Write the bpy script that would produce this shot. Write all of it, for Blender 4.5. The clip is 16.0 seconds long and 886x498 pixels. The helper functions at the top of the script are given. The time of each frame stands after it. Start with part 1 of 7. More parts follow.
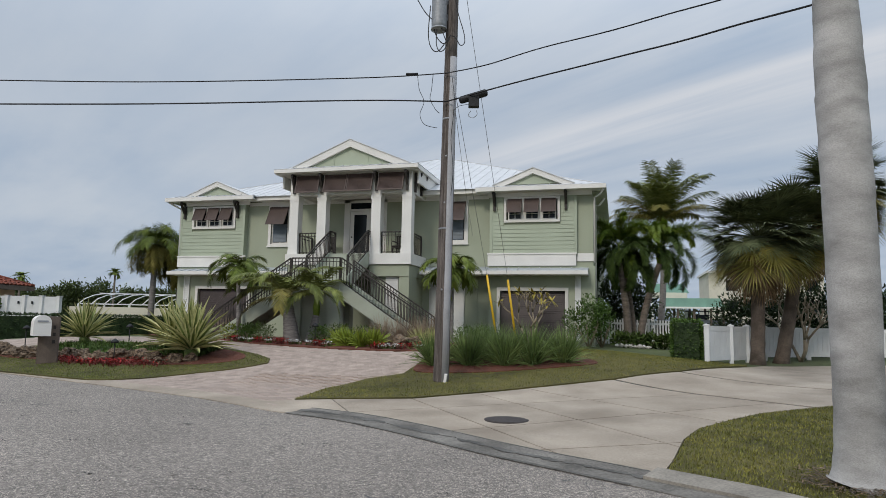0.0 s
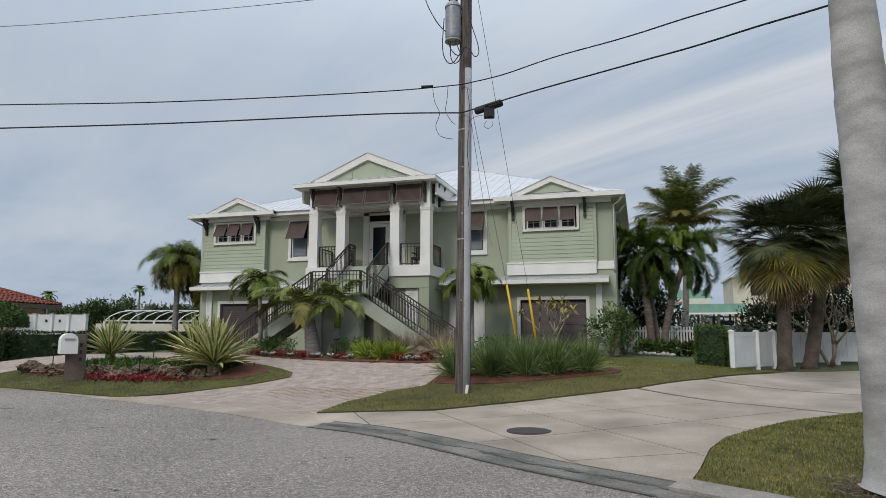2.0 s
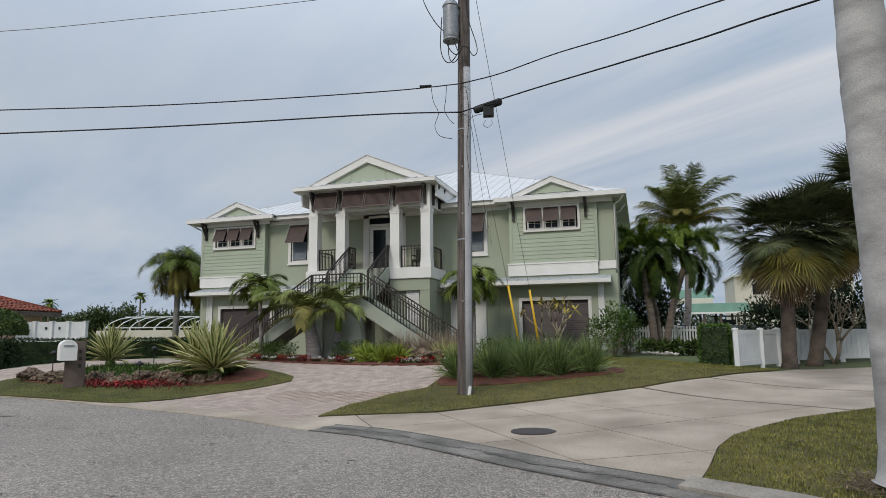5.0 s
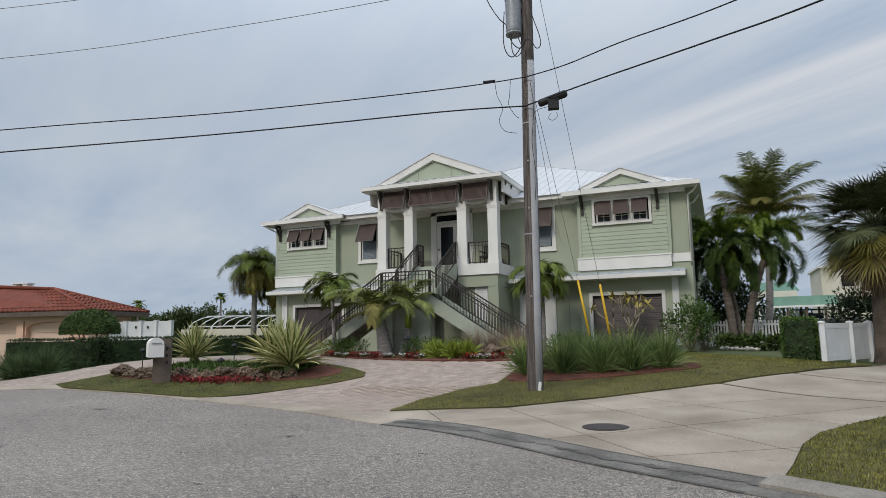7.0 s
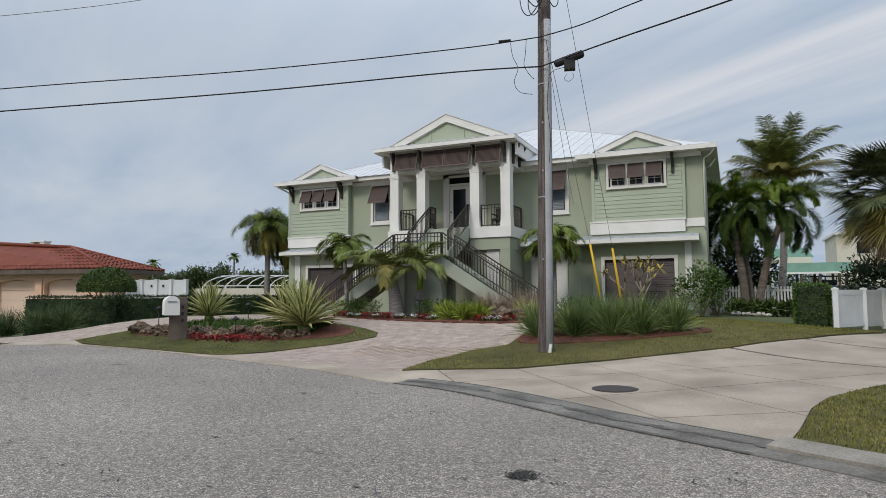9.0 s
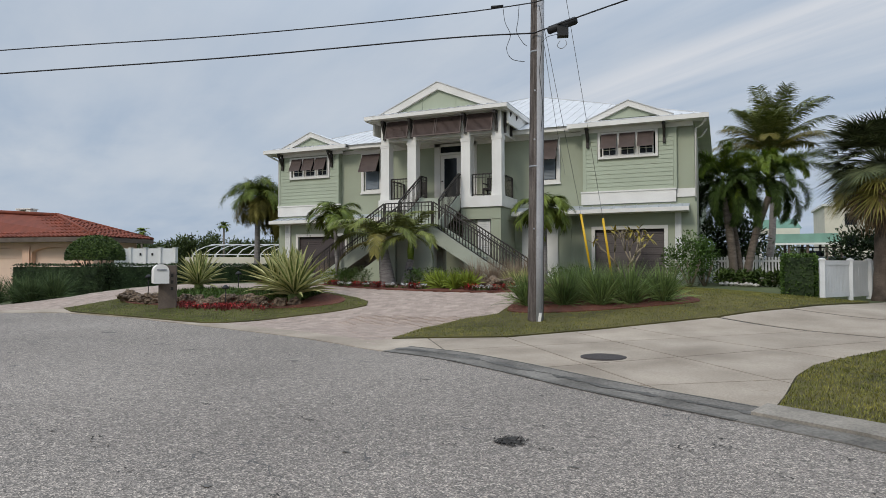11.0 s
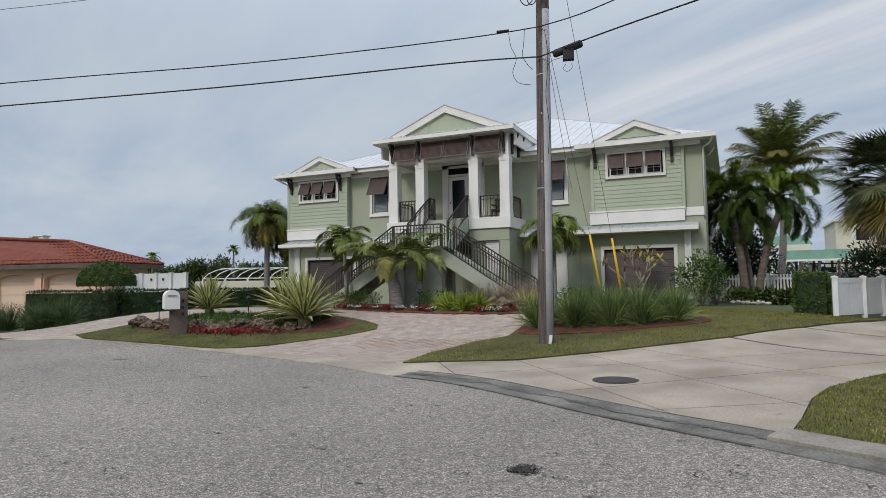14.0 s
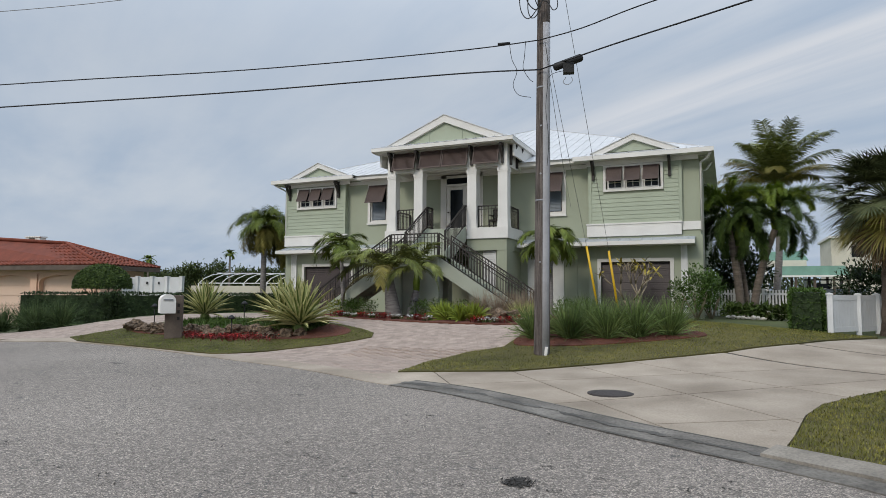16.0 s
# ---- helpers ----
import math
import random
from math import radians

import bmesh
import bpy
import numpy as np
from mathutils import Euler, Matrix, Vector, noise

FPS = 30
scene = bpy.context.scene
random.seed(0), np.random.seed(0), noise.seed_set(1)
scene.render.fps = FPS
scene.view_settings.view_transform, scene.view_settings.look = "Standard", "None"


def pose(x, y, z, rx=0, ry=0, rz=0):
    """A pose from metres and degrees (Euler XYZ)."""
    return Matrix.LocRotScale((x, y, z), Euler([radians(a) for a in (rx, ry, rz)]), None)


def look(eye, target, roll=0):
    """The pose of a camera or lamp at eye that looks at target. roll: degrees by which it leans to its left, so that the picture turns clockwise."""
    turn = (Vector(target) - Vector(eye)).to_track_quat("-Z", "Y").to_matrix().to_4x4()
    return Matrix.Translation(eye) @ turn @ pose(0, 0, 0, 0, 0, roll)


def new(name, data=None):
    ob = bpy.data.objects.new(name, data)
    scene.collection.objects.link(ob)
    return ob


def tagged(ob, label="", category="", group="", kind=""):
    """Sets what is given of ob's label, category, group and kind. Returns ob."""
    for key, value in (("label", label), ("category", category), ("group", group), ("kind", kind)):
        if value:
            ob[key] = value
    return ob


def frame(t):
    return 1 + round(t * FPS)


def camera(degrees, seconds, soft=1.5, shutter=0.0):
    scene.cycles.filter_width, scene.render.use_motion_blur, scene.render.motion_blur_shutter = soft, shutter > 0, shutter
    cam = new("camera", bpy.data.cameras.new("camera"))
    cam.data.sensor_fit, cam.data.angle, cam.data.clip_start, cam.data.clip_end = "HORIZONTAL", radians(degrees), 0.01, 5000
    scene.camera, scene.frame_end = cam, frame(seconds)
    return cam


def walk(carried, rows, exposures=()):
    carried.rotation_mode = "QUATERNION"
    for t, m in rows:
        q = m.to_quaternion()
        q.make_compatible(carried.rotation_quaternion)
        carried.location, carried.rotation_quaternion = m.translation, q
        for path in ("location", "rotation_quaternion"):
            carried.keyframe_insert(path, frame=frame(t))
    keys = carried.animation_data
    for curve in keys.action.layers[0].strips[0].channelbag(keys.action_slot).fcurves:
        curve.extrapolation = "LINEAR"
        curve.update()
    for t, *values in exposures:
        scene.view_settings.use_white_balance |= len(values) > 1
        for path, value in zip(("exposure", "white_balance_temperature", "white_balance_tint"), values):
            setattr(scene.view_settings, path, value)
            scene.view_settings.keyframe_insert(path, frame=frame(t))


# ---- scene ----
cam = camera(68.8, 16.0, soft=0.5)
PATH = [
    (0.0, pose(0.001, -0.074, 1.535, 96.457, -1.117, 15.054)),
    (0.5, pose(0.040, -0.121, 1.547, 96.866, -0.741, 15.413)),
    (1.0, pose(0.046, -0.128, 1.560, 97.099, -0.363, 16.142)),
    (1.5, pose(0.032, -0.100, 1.543, 97.175, -0.275, 16.503)),
    (2.0, pose(0.026, -0.071, 1.549, 97.357, -0.086, 16.935)),
    (2.5, pose(0.005, -0.100, 1.518, 97.622, 0.101, 17.249)),
    (3.0, pose(-0.053, 0.000, 1.472, 97.779, -0.068, 17.304)),
    (3.5, pose(-0.043, -0.007, 1.474, 97.850, -0.083, 17.334)),
    (5.8, pose(0.005, 0.125, 1.505, 97.500, 1.340, 17.430)),
    (6.0, pose(0.011, 0.138, 1.505, 97.525, 1.647, 18.278)),
    (6.5, pose(0.008, 0.122, 1.500, 97.656, 1.717, 21.191)),
    (7.0, pose(0.014, 0.042, 1.468, 97.495, 1.028, 23.205)),
    (7.5, pose(0.021, 0.051, 1.472, 96.639, 0.725, 23.709)),
    (8.0, pose(0.015, 0.045, 1.461, 95.989, 0.283, 23.985)),
    (8.5, pose(0.000, 0.019, 1.466, 95.139, 0.428, 24.160)),
    (9.0, pose(0.000, 0.019, 1.455, 94.198, 0.324, 24.164)),
    (11.5, pose(-0.007, 0.052, 1.440, 90.820, 0.225, 23.290)),
    (12.0, pose(-0.006, 0.054, 1.452, 90.143, 0.420, 23.401)),
    (12.5, pose(-0.010, 0.036, 1.455, 89.845, 0.321, 23.501)),
    (13.0, pose(-0.006, 0.043, 1.464, 89.670, 0.459, 23.676)),
    (13.5, pose(-0.006, 0.015, 1.506, 92.964, 1.030, 23.786)),
    (14.0, pose(-0.009, 0.026, 1.501, 93.319, 0.837, 24.142)),
    (14.5, pose(-0.016, 0.008, 1.507, 93.502, 0.377, 24.199)),
    (15.0, pose(-0.018, 0.007, 1.507, 93.627, 0.308, 24.407)),
    (15.5, pose(-0.002, -0.053, 1.527, 93.718, -0.239, 24.105)),
    (16.0, pose(-0.010, -0.013, 1.523, 94.080, -0.274, 23.780)),
]
walk(cam, PATH, ((0.0, -0.06), (6.5, -0.06), (8.5, 0.0), (16.0, 0.0)))

# ---- light ----
world = bpy.data.worlds.new("overcast_sky")
scene.world = world
world.use_nodes = True
wn, wl = world.node_tree.nodes, world.node_tree.links
wn.clear()
sky = wn.new("ShaderNodeTexSky")
sky.sky_type = "NISHITA"
sky.sun_disc = False
sky.sun_elevation, sky.sun_rotation = radians(37), radians(194)
sky.air_density, sky.dust_density, sky.ozone_density = 1.0, 2.5, 1.0
tc = wn.new("ShaderNodeTexCoord")
# clouds lie on a flat layer: the sky's direction divided by its height
sep = wn.new("ShaderNodeSeparateXYZ")
wl.new(tc.outputs["Generated"], sep.inputs[0])
hgt = wn.new("ShaderNodeMath"); hgt.operation = "MAXIMUM"; hgt.inputs[1].default_value = 0.0
wl.new(sep.outputs["Z"], hgt.inputs[0])
hga = wn.new("ShaderNodeMath"); hga.operation = "ADD"; hga.inputs[1].default_value = 0.10
wl.new(hgt.outputs[0], hga.inputs[0])
lay = []
for axis in ("X", "Y"):
    dv = wn.new("ShaderNodeMath"); dv.operation = "DIVIDE"
    wl.new(sep.outputs[axis], dv.inputs[0]); wl.new(hga.outputs[0], dv.inputs[1])
    lay.append(dv)
cmb = wn.new("ShaderNodeCombineXYZ")
wl.new(lay[0].outputs[0], cmb.inputs[0]); wl.new(lay[1].outputs[0], cmb.inputs[1])


def sky_noise(scale, stretch, turn, detail, lo, hi, offset=(0, 0, 0)):
    mp = wn.new("ShaderNodeMapping")
    mp.vector_type = "TEXTURE"
    mp.inputs["Rotation"].default_value = (0, 0, radians(turn))
    mp.inputs["Scale"].default_value = stretch
    mp.inputs["Location"].default_value = offset
    wl.new(cmb.outputs[0], mp.inputs[0])
    nz = wn.new("ShaderNodeTexNoise")
    nz.inputs["Scale"].default_value, nz.inputs["Detail"].default_value, nz.inputs["Roughness"].default_value = scale, detail, 0.55
    wl.new(mp.outputs[0], nz.inputs["Vector"])
    rp = wn.new("ShaderNodeMapRange")
    rp.inputs["From Min"].default_value, rp.inputs["From Max"].default_value = lo, hi
    wl.new(nz.outputs["Fac"], rp.inputs["Value"])
    return rp


def sky_mix(fac, a, b):
    mx = wn.new("ShaderNodeMix"); mx.data_type = "RGBA"
    for sock, v in ((mx.inputs["Factor"], fac), (mx.inputs["A"], a), (mx.inputs["B"], b)):
        if isinstance(v, (int, float)):
            sock.default_value = v
        elif isinstance(v, tuple):
            sock.default_value = (*v, 1)
        else:
            wl.new(v, sock)
    return mx.outputs["Result"]


broad = sky_noise(0.55, (1.3, 0.8, 1), -33, 4, 0.32, 0.70)
fine = sky_noise(1.5, (1.7, 0.75, 1), -33, 8, 0.38, 0.66, (3, 1, 0))
streak = sky_noise(2.4, (7.0, 0.5, 1), -33.5, 5, 0.30, 0.62)
cloud = sky_mix(broad.outputs[0], (3.45, 4.4, 5.75), (4.95, 5.65, 6.6))
cloud = sky_mix(fine.outputs[0], cloud, (5.3, 5.9, 6.7))


def sky_dot(x, y):
    dt = wn.new("ShaderNodeVectorMath"); dt.operation = "DOT_PRODUCT"
    dt.inputs[1].default_value = (x, y, 0)
    wl.new(cmb.outputs[0], dt.inputs[0])
    return dt.outputs["Value"]


def sky_ramp(value, a, b, c, d):
    r = wn.new("ShaderNodeMapRange"); r.interpolation_type = "SMOOTHSTEP"
    for key, v in (("From Min", a), ("From Max", b), ("To Min", c), ("To Max", d)):
        r.inputs[key].default_value = v
    wl.new(value, r.inputs["Value"])
    return r.outputs[0]


def sky_times(a, b):
    t = wn.new("ShaderNodeMath"); t.operation = "MULTIPLY"
    wl.new(a, t.inputs[0]); wl.new(b, t.inputs[1])
    return t.outputs[0]


# a long bright cirrus streak over the palms, and fainter ones beside it
across, along = sky_dot(0.552, 0.834), sky_dot(0.834, -0.552)
off = wn.new("ShaderNodeMath"); off.operation = "SUBTRACT"; off.inputs[1].default_value = 2.06
wl.new(across, off.inputs[0])
mag = wn.new("ShaderNodeMath"); mag.operation = "ABSOLUTE"
wl.new(off.outputs[0], mag.inputs[0])
band = sky_times(sky_ramp(mag.outputs[0], 0.0, 0.22, 0.85, 0.0), sky_ramp(along, -2.5, -1.4, 0.0, 1.0))
veil = sky_times(sky_ramp(mag.outputs[0], 0.2, 0.75, 0.5, 0.12), streak.outputs[0])
stk = wn.new("ShaderNodeMath"); stk.operation = "ADD"; stk.use_clamp = True
wl.new(sky_times(band, sky_ramp(streak.outputs[0], 0.0, 1.0, 0.35, 1.0)), stk.inputs[0]); wl.new(veil, stk.inputs[1])
cloud = sky_mix(stk.outputs[0], cloud, (6.7, 6.95, 7.4))
low = wn.new("ShaderNodeMapRange")
low.inputs["From Min"].default_value, low.inputs["From Max"].default_value = 0.0, 0.13
low.inputs["To Min"].default_value, low.inputs["To Max"].default_value = 0.75, 0.0
wl.new(hgt.outputs[0], low.inputs["Value"])
cloud = sky_mix(low.outputs[0], cloud, (3.7, 4.65, 6.1))
zen = wn.new("ShaderNodeMapRange")
zen.interpolation_type = "SMOOTHSTEP"
zen.inputs["From Min"].default_value, zen.inputs["From Max"].default_value = 0.3, 1.0
zen.inputs["To Min"].default_value, zen.inputs["To Max"].default_value = 1.0, 2.7
wl.new(hgt.outputs[0], zen.inputs["Value"])
bright = wn.new("ShaderNodeVectorMath"); bright.operation = "SCALE"
wl.new(cloud, bright.inputs[0]); wl.new(zen.outputs[0], bright.inputs["Scale"])
total = sky_mix(0.93, sky.outputs[0], bright.outputs[0])
bg = wn.new("ShaderNodeBackground"); bg.inputs["Strength"].default_value = 0.1
wo = wn.new("ShaderNodeOutputWorld")
wl.new(total, bg.inputs["Color"]); wl.new(bg.outputs[0], wo.inputs["Surface"])
sun = bpy.data.lights.new("sun", "SUN")
sun.energy, sun.angle, sun.color = 1.4, radians(14), (1.0, 0.93, 0.83)
sun_ob = new("sun", sun)
sun_ob.matrix_world = look((0, 0, 30), (0.2 * 20, 0.78 * 20, 30 - 0.6 * 20))

# ---- materials ----
MATS = {}


def mat(name, color, rough=0.7, scale=6.0, vary=0.25, fine=60.0, bump=0.15, metal=0.0, tint=None, per=0.0, island=False, spec=0.4, stretch=(1, 1, 1), dist=0.01):
    """A surface with broad stains, a fine grain, a relief, and, with per, a shade that differs from piece to piece."""
    m = bpy.data.materials.new(name)
    m.use_nodes = True
    n, l = m.node_tree.nodes, m.node_tree.links
    b = n["Principled BSDF"]
    b.inputs["Roughness"].default_value, b.inputs["Metallic"].default_value = rough, metal
    b.inputs["Specular IOR Level"].default_value = spec
    co = n.new("ShaderNodeTexCoord")
    mp = n.new("ShaderNodeMapping"); mp.inputs["Scale"].default_value = stretch
    l.new(co.outputs["Object"], mp.inputs[0])
    big = n.new("ShaderNodeTexNoise"); big.inputs["Scale"].default_value = scale; big.inputs["Detail"].default_value = 5
    sml = n.new("ShaderNodeTexNoise"); sml.inputs["Scale"].default_value = fine; sml.inputs["Detail"].default_value = 3
    l.new(mp.outputs[0], big.inputs["Vector"]); l.new(mp.outputs[0], sml.inputs["Vector"])
    dark = tuple(c * (1 - vary) for c in color)
    lite = tint if tint else tuple(min(1, c * (1 + vary * 0.8)) for c in color)
    rp = n.new("ShaderNodeValToRGB")
    rp.color_ramp.elements[0].position, rp.color_ramp.elements[1].position = 0.3, 0.72
    rp.color_ramp.elements[0].color, rp.color_ramp.elements[1].color = (*dark, 1), (*lite, 1)
    l.new(big.outputs["Fac"], rp.inputs[0])
    mx = n.new("ShaderNodeMix"); mx.data_type = "RGBA"; mx.blend_type = "MULTIPLY"; mx.inputs["Factor"].default_value = min(1, vary * 1.6)
    gr = n.new("ShaderNodeValToRGB")
    gr.color_ramp.elements[0].position, gr.color_ramp.elements[1].position = 0.3, 0.65
    gr.color_ramp.elements[0].color, gr.color_ramp.elements[1].color = (0.45, 0.45, 0.45, 1), (1.1, 1.1, 1.1, 1)
    l.new(sml.outputs["Fac"], gr.inputs[0])
    l.new(rp.outputs[0], mx.inputs["A"]); l.new(gr.outputs[0], mx.inputs["B"])
    out = mx.outputs["Result"]
    if per:
        src = n.new("ShaderNodeNewGeometry").outputs["Random Per Island"] if island else n.new("ShaderNodeObjectInfo").outputs["Random"]
        mr = n.new("ShaderNodeMapRange"); mr.inputs["To Min"].default_value, mr.inputs["To Max"].default_value = 1 - per, 1 + per
        l.new(src, mr.inputs["Value"])
        hs = n.new("ShaderNodeHueSaturation"); l.new(mr.outputs[0], hs.inputs["Value"]); l.new(out, hs.inputs["Color"])
        out = hs.outputs["Color"]
    l.new(out, b.inputs["Base Color"])
    if bump:
        bp = n.new("ShaderNodeBump"); bp.inputs["Strength"].default_value = bump; bp.inputs["Distance"].default_value = dist
        l.new(sml.outputs["Fac"], bp.inputs["Height"]); l.new(bp.outputs[0], b.inputs["Normal"])
    MATS[name] = m
    return m


def leaf_mat(name, color, tint, per=0.35, rough=0.45):
    m = mat(name, color, max(rough, 0.55), 3.0, 0.3, 30, 0.0, tint=tint, per=per, island=True, spec=0.16)
    return m


def road_mat():
    """Old asphalt: pale and dark stone chips, broad worn patches, oil spots and hairline cracks."""
    m = mat("asphalt", (0.262, 0.229, 0.199), 0.9, 0.3, 0.14, 60, 0.0, tint=(0.315, 0.276, 0.24))
    n, l = m.node_tree.nodes, m.node_tree.links
    b = n["Principled BSDF"]
    src = b.inputs["Base Color"].links[0].from_socket
    co = n.new("ShaderNodeTexCoord")
    vo = n.new("ShaderNodeTexVoronoi"); vo.inputs["Scale"].default_value = 92
    l.new(co.outputs["Object"], vo.inputs["Vector"])
    sp = n.new("ShaderNodeSeparateColor"); l.new(vo.outputs["Color"], sp.inputs[0])
    rp = n.new("ShaderNodeValToRGB")
    rp.color_ramp.elements[0].position, rp.color_ramp.elements[0].color = 0.0, (0.28, 0.28, 0.28, 1)
    rp.color_ramp.elements[1].position, rp.color_ramp.elements[1].color = 1.0, (2.15, 2.1, 2.02, 1)
    e = rp.color_ramp.elements.new(0.75); e.color = (1.0, 1.0, 1.0, 1)
    l.new(sp.outputs[0], rp.inputs[0])
    mx = n.new("ShaderNodeMix"); mx.data_type = "RGBA"; mx.blend_type = "MULTIPLY"; mx.inputs["Factor"].default_value = 0.9
    l.new(src, mx.inputs["A"]); l.new(rp.outputs[0], mx.inputs["B"])
    mot = n.new("ShaderNodeTexNoise"); mot.inputs["Scale"].default_value = 13; mot.inputs["Detail"].default_value = 6; mot.inputs["Roughness"].default_value = 0.75
    l.new(co.outputs["Object"], mot.inputs["Vector"])
    mm = n.new("ShaderNodeMapRange")
    for key, v in (("From Min", 0.3), ("From Max", 0.7), ("To Min", 0.58), ("To Max", 1.42)):
        mm.inputs[key].default_value = v
    l.new(mot.outputs["Fac"], mm.inputs["Value"])
    mv = n.new("ShaderNodeVectorMath"); mv.operation = "SCALE"
    l.new(mx.outputs["Result"], mv.inputs[0]); l.new(mm.outputs[0], mv.inputs["Scale"])
    cr = n.new("ShaderNodeTexVoronoi"); cr.feature = "DISTANCE_TO_EDGE"; cr.inputs["Scale"].default_value = 0.42
    wob = n.new("ShaderNodeTexNoise"); wob.inputs["Scale"].default_value = 1.7; wob.inputs["Detail"].default_value = 6
    l.new(co.outputs["Object"], wob.inputs["Vector"])
    add = n.new("ShaderNodeVectorMath"); add.operation = "ADD"
    l.new(co.outputs["Object"], add.inputs[0]); l.new(wob.outputs["Color"], add.inputs[1]); l.new(add.outputs[0], cr.inputs["Vector"])
    lt = n.new("ShaderNodeMath"); lt.operation = "LESS_THAN"; lt.inputs[1].default_value = 0.0022
    l.new(cr.outputs["Distance"], lt.inputs[0])
    gate = n.new("ShaderNodeTexNoise"); gate.inputs["Scale"].default_value = 0.23; gate.inputs["Detail"].default_value = 2
    l.new(co.outputs["Object"], gate.inputs["Vector"])
    gm = n.new("ShaderNodeMath"); gm.operation = "GREATER_THAN"; gm.inputs[1].default_value = 0.5
    l.new(gate.outputs["Fac"], gm.inputs[0])
    both = n.new("ShaderNodeMath"); both.operation = "MULTIPLY"
    l.new(lt.outputs[0], both.inputs[0]); l.new(gm.outputs[0], both.inputs[1])
    m2 = n.new("ShaderNodeMix"); m2.data_type = "RGBA"
    l.new(both.outputs[0], m2.inputs["Factor"]); l.new(mv.outputs[0], m2.inputs["A"]); m2.inputs["B"].default_value = (0.09, 0.085, 0.08, 1)
    oil = n.new("ShaderNodeTexNoise"); oil.inputs["Scale"].default_value = 1.9; oil.inputs["Detail"].default_value = 3
    l.new(co.outputs["Object"], oil.inputs["Vector"])
    om = n.new("ShaderNodeMapRange"); om.inputs["From Min"].default_value, om.inputs["From Max"].default_value = 0.70, 0.76
    om.inputs["To Max"].default_value = 0.5
    l.new(oil.outputs["Fac"], om.inputs["Value"])
    m3 = n.new("ShaderNodeMix"); m3.data_type = "RGBA"
    l.new(om.outputs[0], m3.inputs["Factor"]); l.new(m2.outputs["Result"], m3.inputs["A"]); m3.inputs["B"].default_value = (0.07, 0.07, 0.07, 1)
    l.new(m3.outputs["Result"], b.inputs["Base Color"])
    bp = n.new("ShaderNodeBump"); bp.inputs["Strength"].default_value = 0.5; bp.inputs["Distance"].default_value = 0.006
    l.new(vo.outputs["Distance"], bp.inputs["Height"]); l.new(bp.outputs[0], b.inputs["Normal"])
    return m


M_ROAD = road_mat()
M_CONC = mat("concrete_slab", (0.35, 0.283, 0.215), 0.85, 0.8, 0.26, 45, 0.25, tint=(0.45, 0.377, 0.298), per=0.06)
M_GUTTER = mat("stained_gutter_concrete", (0.175, 0.158, 0.136), 0.92, 1.6, 0.42, 30, 0.25, tint=(0.26, 0.238, 0.208))
M_KERB = mat("kerb_concrete", (0.27, 0.24, 0.2), 0.85, 2.0, 0.3, 40, 0.3)
M_STAIN = mat("tyre_stain", (0.13, 0.122, 0.11), 0.95, 2.0, 0.4, 30, 0.2)
M_PAVER = mat("paver_brick", (0.37, 0.29, 0.24), 0.85, 4.0, 0.2, 60, 0.3, per=0.13)
M_PAVER_R = mat("paver_brick_far", (0.37, 0.29, 0.24), 0.85, 4.0, 0.2, 60, 0.3, per=0.13, island=True)
M_SAND = mat("paver_sand", (0.33, 0.265, 0.22), 0.95, 3, 0.2, 50, 0.3)
M_EARTH = mat("lawn_soil", (0.075, 0.07, 0.02), 0.95, 0.7, 0.4, 40, 0.6, tint=(0.135, 0.115, 0.035))
M_FARGROUND = mat("far_grass", (0.10, 0.12, 0.045), 0.95, 0.3, 0.35, 10, 0.3)
M_MULCH = mat("red_mulch", (0.15, 0.055, 0.035), 0.95, 3.0, 0.35, 40, 0.9, dist=0.03)
M_GREEN = mat("green_stucco", (0.36, 0.388, 0.29), 0.85, 0.6, 0.08, 120, 0.15, dist=0.004)
M_SIDE = mat("green_siding", (0.385, 0.43, 0.325), 0.6, 0.8, 0.07, 50, 0.05, per=0.03)
M_WHITE = mat("white_trim_paint", (0.74, 0.72, 0.68), 0.55, 1.2, 0.07, 40, 0.04)
M_ROOF = mat("white_metal_roof", (0.57, 0.575, 0.58), 0.6, 1.0, 0.08, 20, 0.03, spec=0.35)
M_SKIRT = mat("grey_metal_skirt_roof", (0.42, 0.45, 0.47), 0.4, 1.0, 0.12, 20, 0.03, spec=0.5)
M_BROWN = mat("brown_shutter", (0.085, 0.058, 0.05), 0.6, 2, 0.2, 60, 0.1)
M_DARKBR = mat("dark_brown_garage_door", (0.05, 0.034, 0.032), 0.5, 1.5, 0.2, 60, 0.08)
M_IRON = mat("dark_iron", (0.03, 0.024, 0.02), 0.5, 6, 0.2, 60, 0.05)
M_DOOR = mat("white_door_paint", (0.78, 0.76, 0.72), 0.4, 1, 0.05, 40, 0.02)
M_GLASS = mat("dark_window_glass", (0.012, 0.016, 0.02), 0.12, 1, 0.1, 10, 0.0, spec=0.2)
M_SHUT = mat("blue_grey_shutter", (0.16, 0.19, 0.22), 0.5, 2, 0.15, 40, 0.05)
M_LATT = mat("white_louvre", (0.72, 0.72, 0.7), 0.55, 2, 0.08, 40, 0.03)
M_STEP = mat("stair_stucco", (0.39, 0.415, 0.34), 0.85, 1.5, 0.12, 80, 0.15)
M_POLE = mat("weathered_pole_wood", (0.11, 0.086, 0.072), 0.9, 5.0, 0.5, 40, 0.6, tint=(0.2, 0.168, 0.15), stretch=(6, 6, 0.35), dist=0.02)
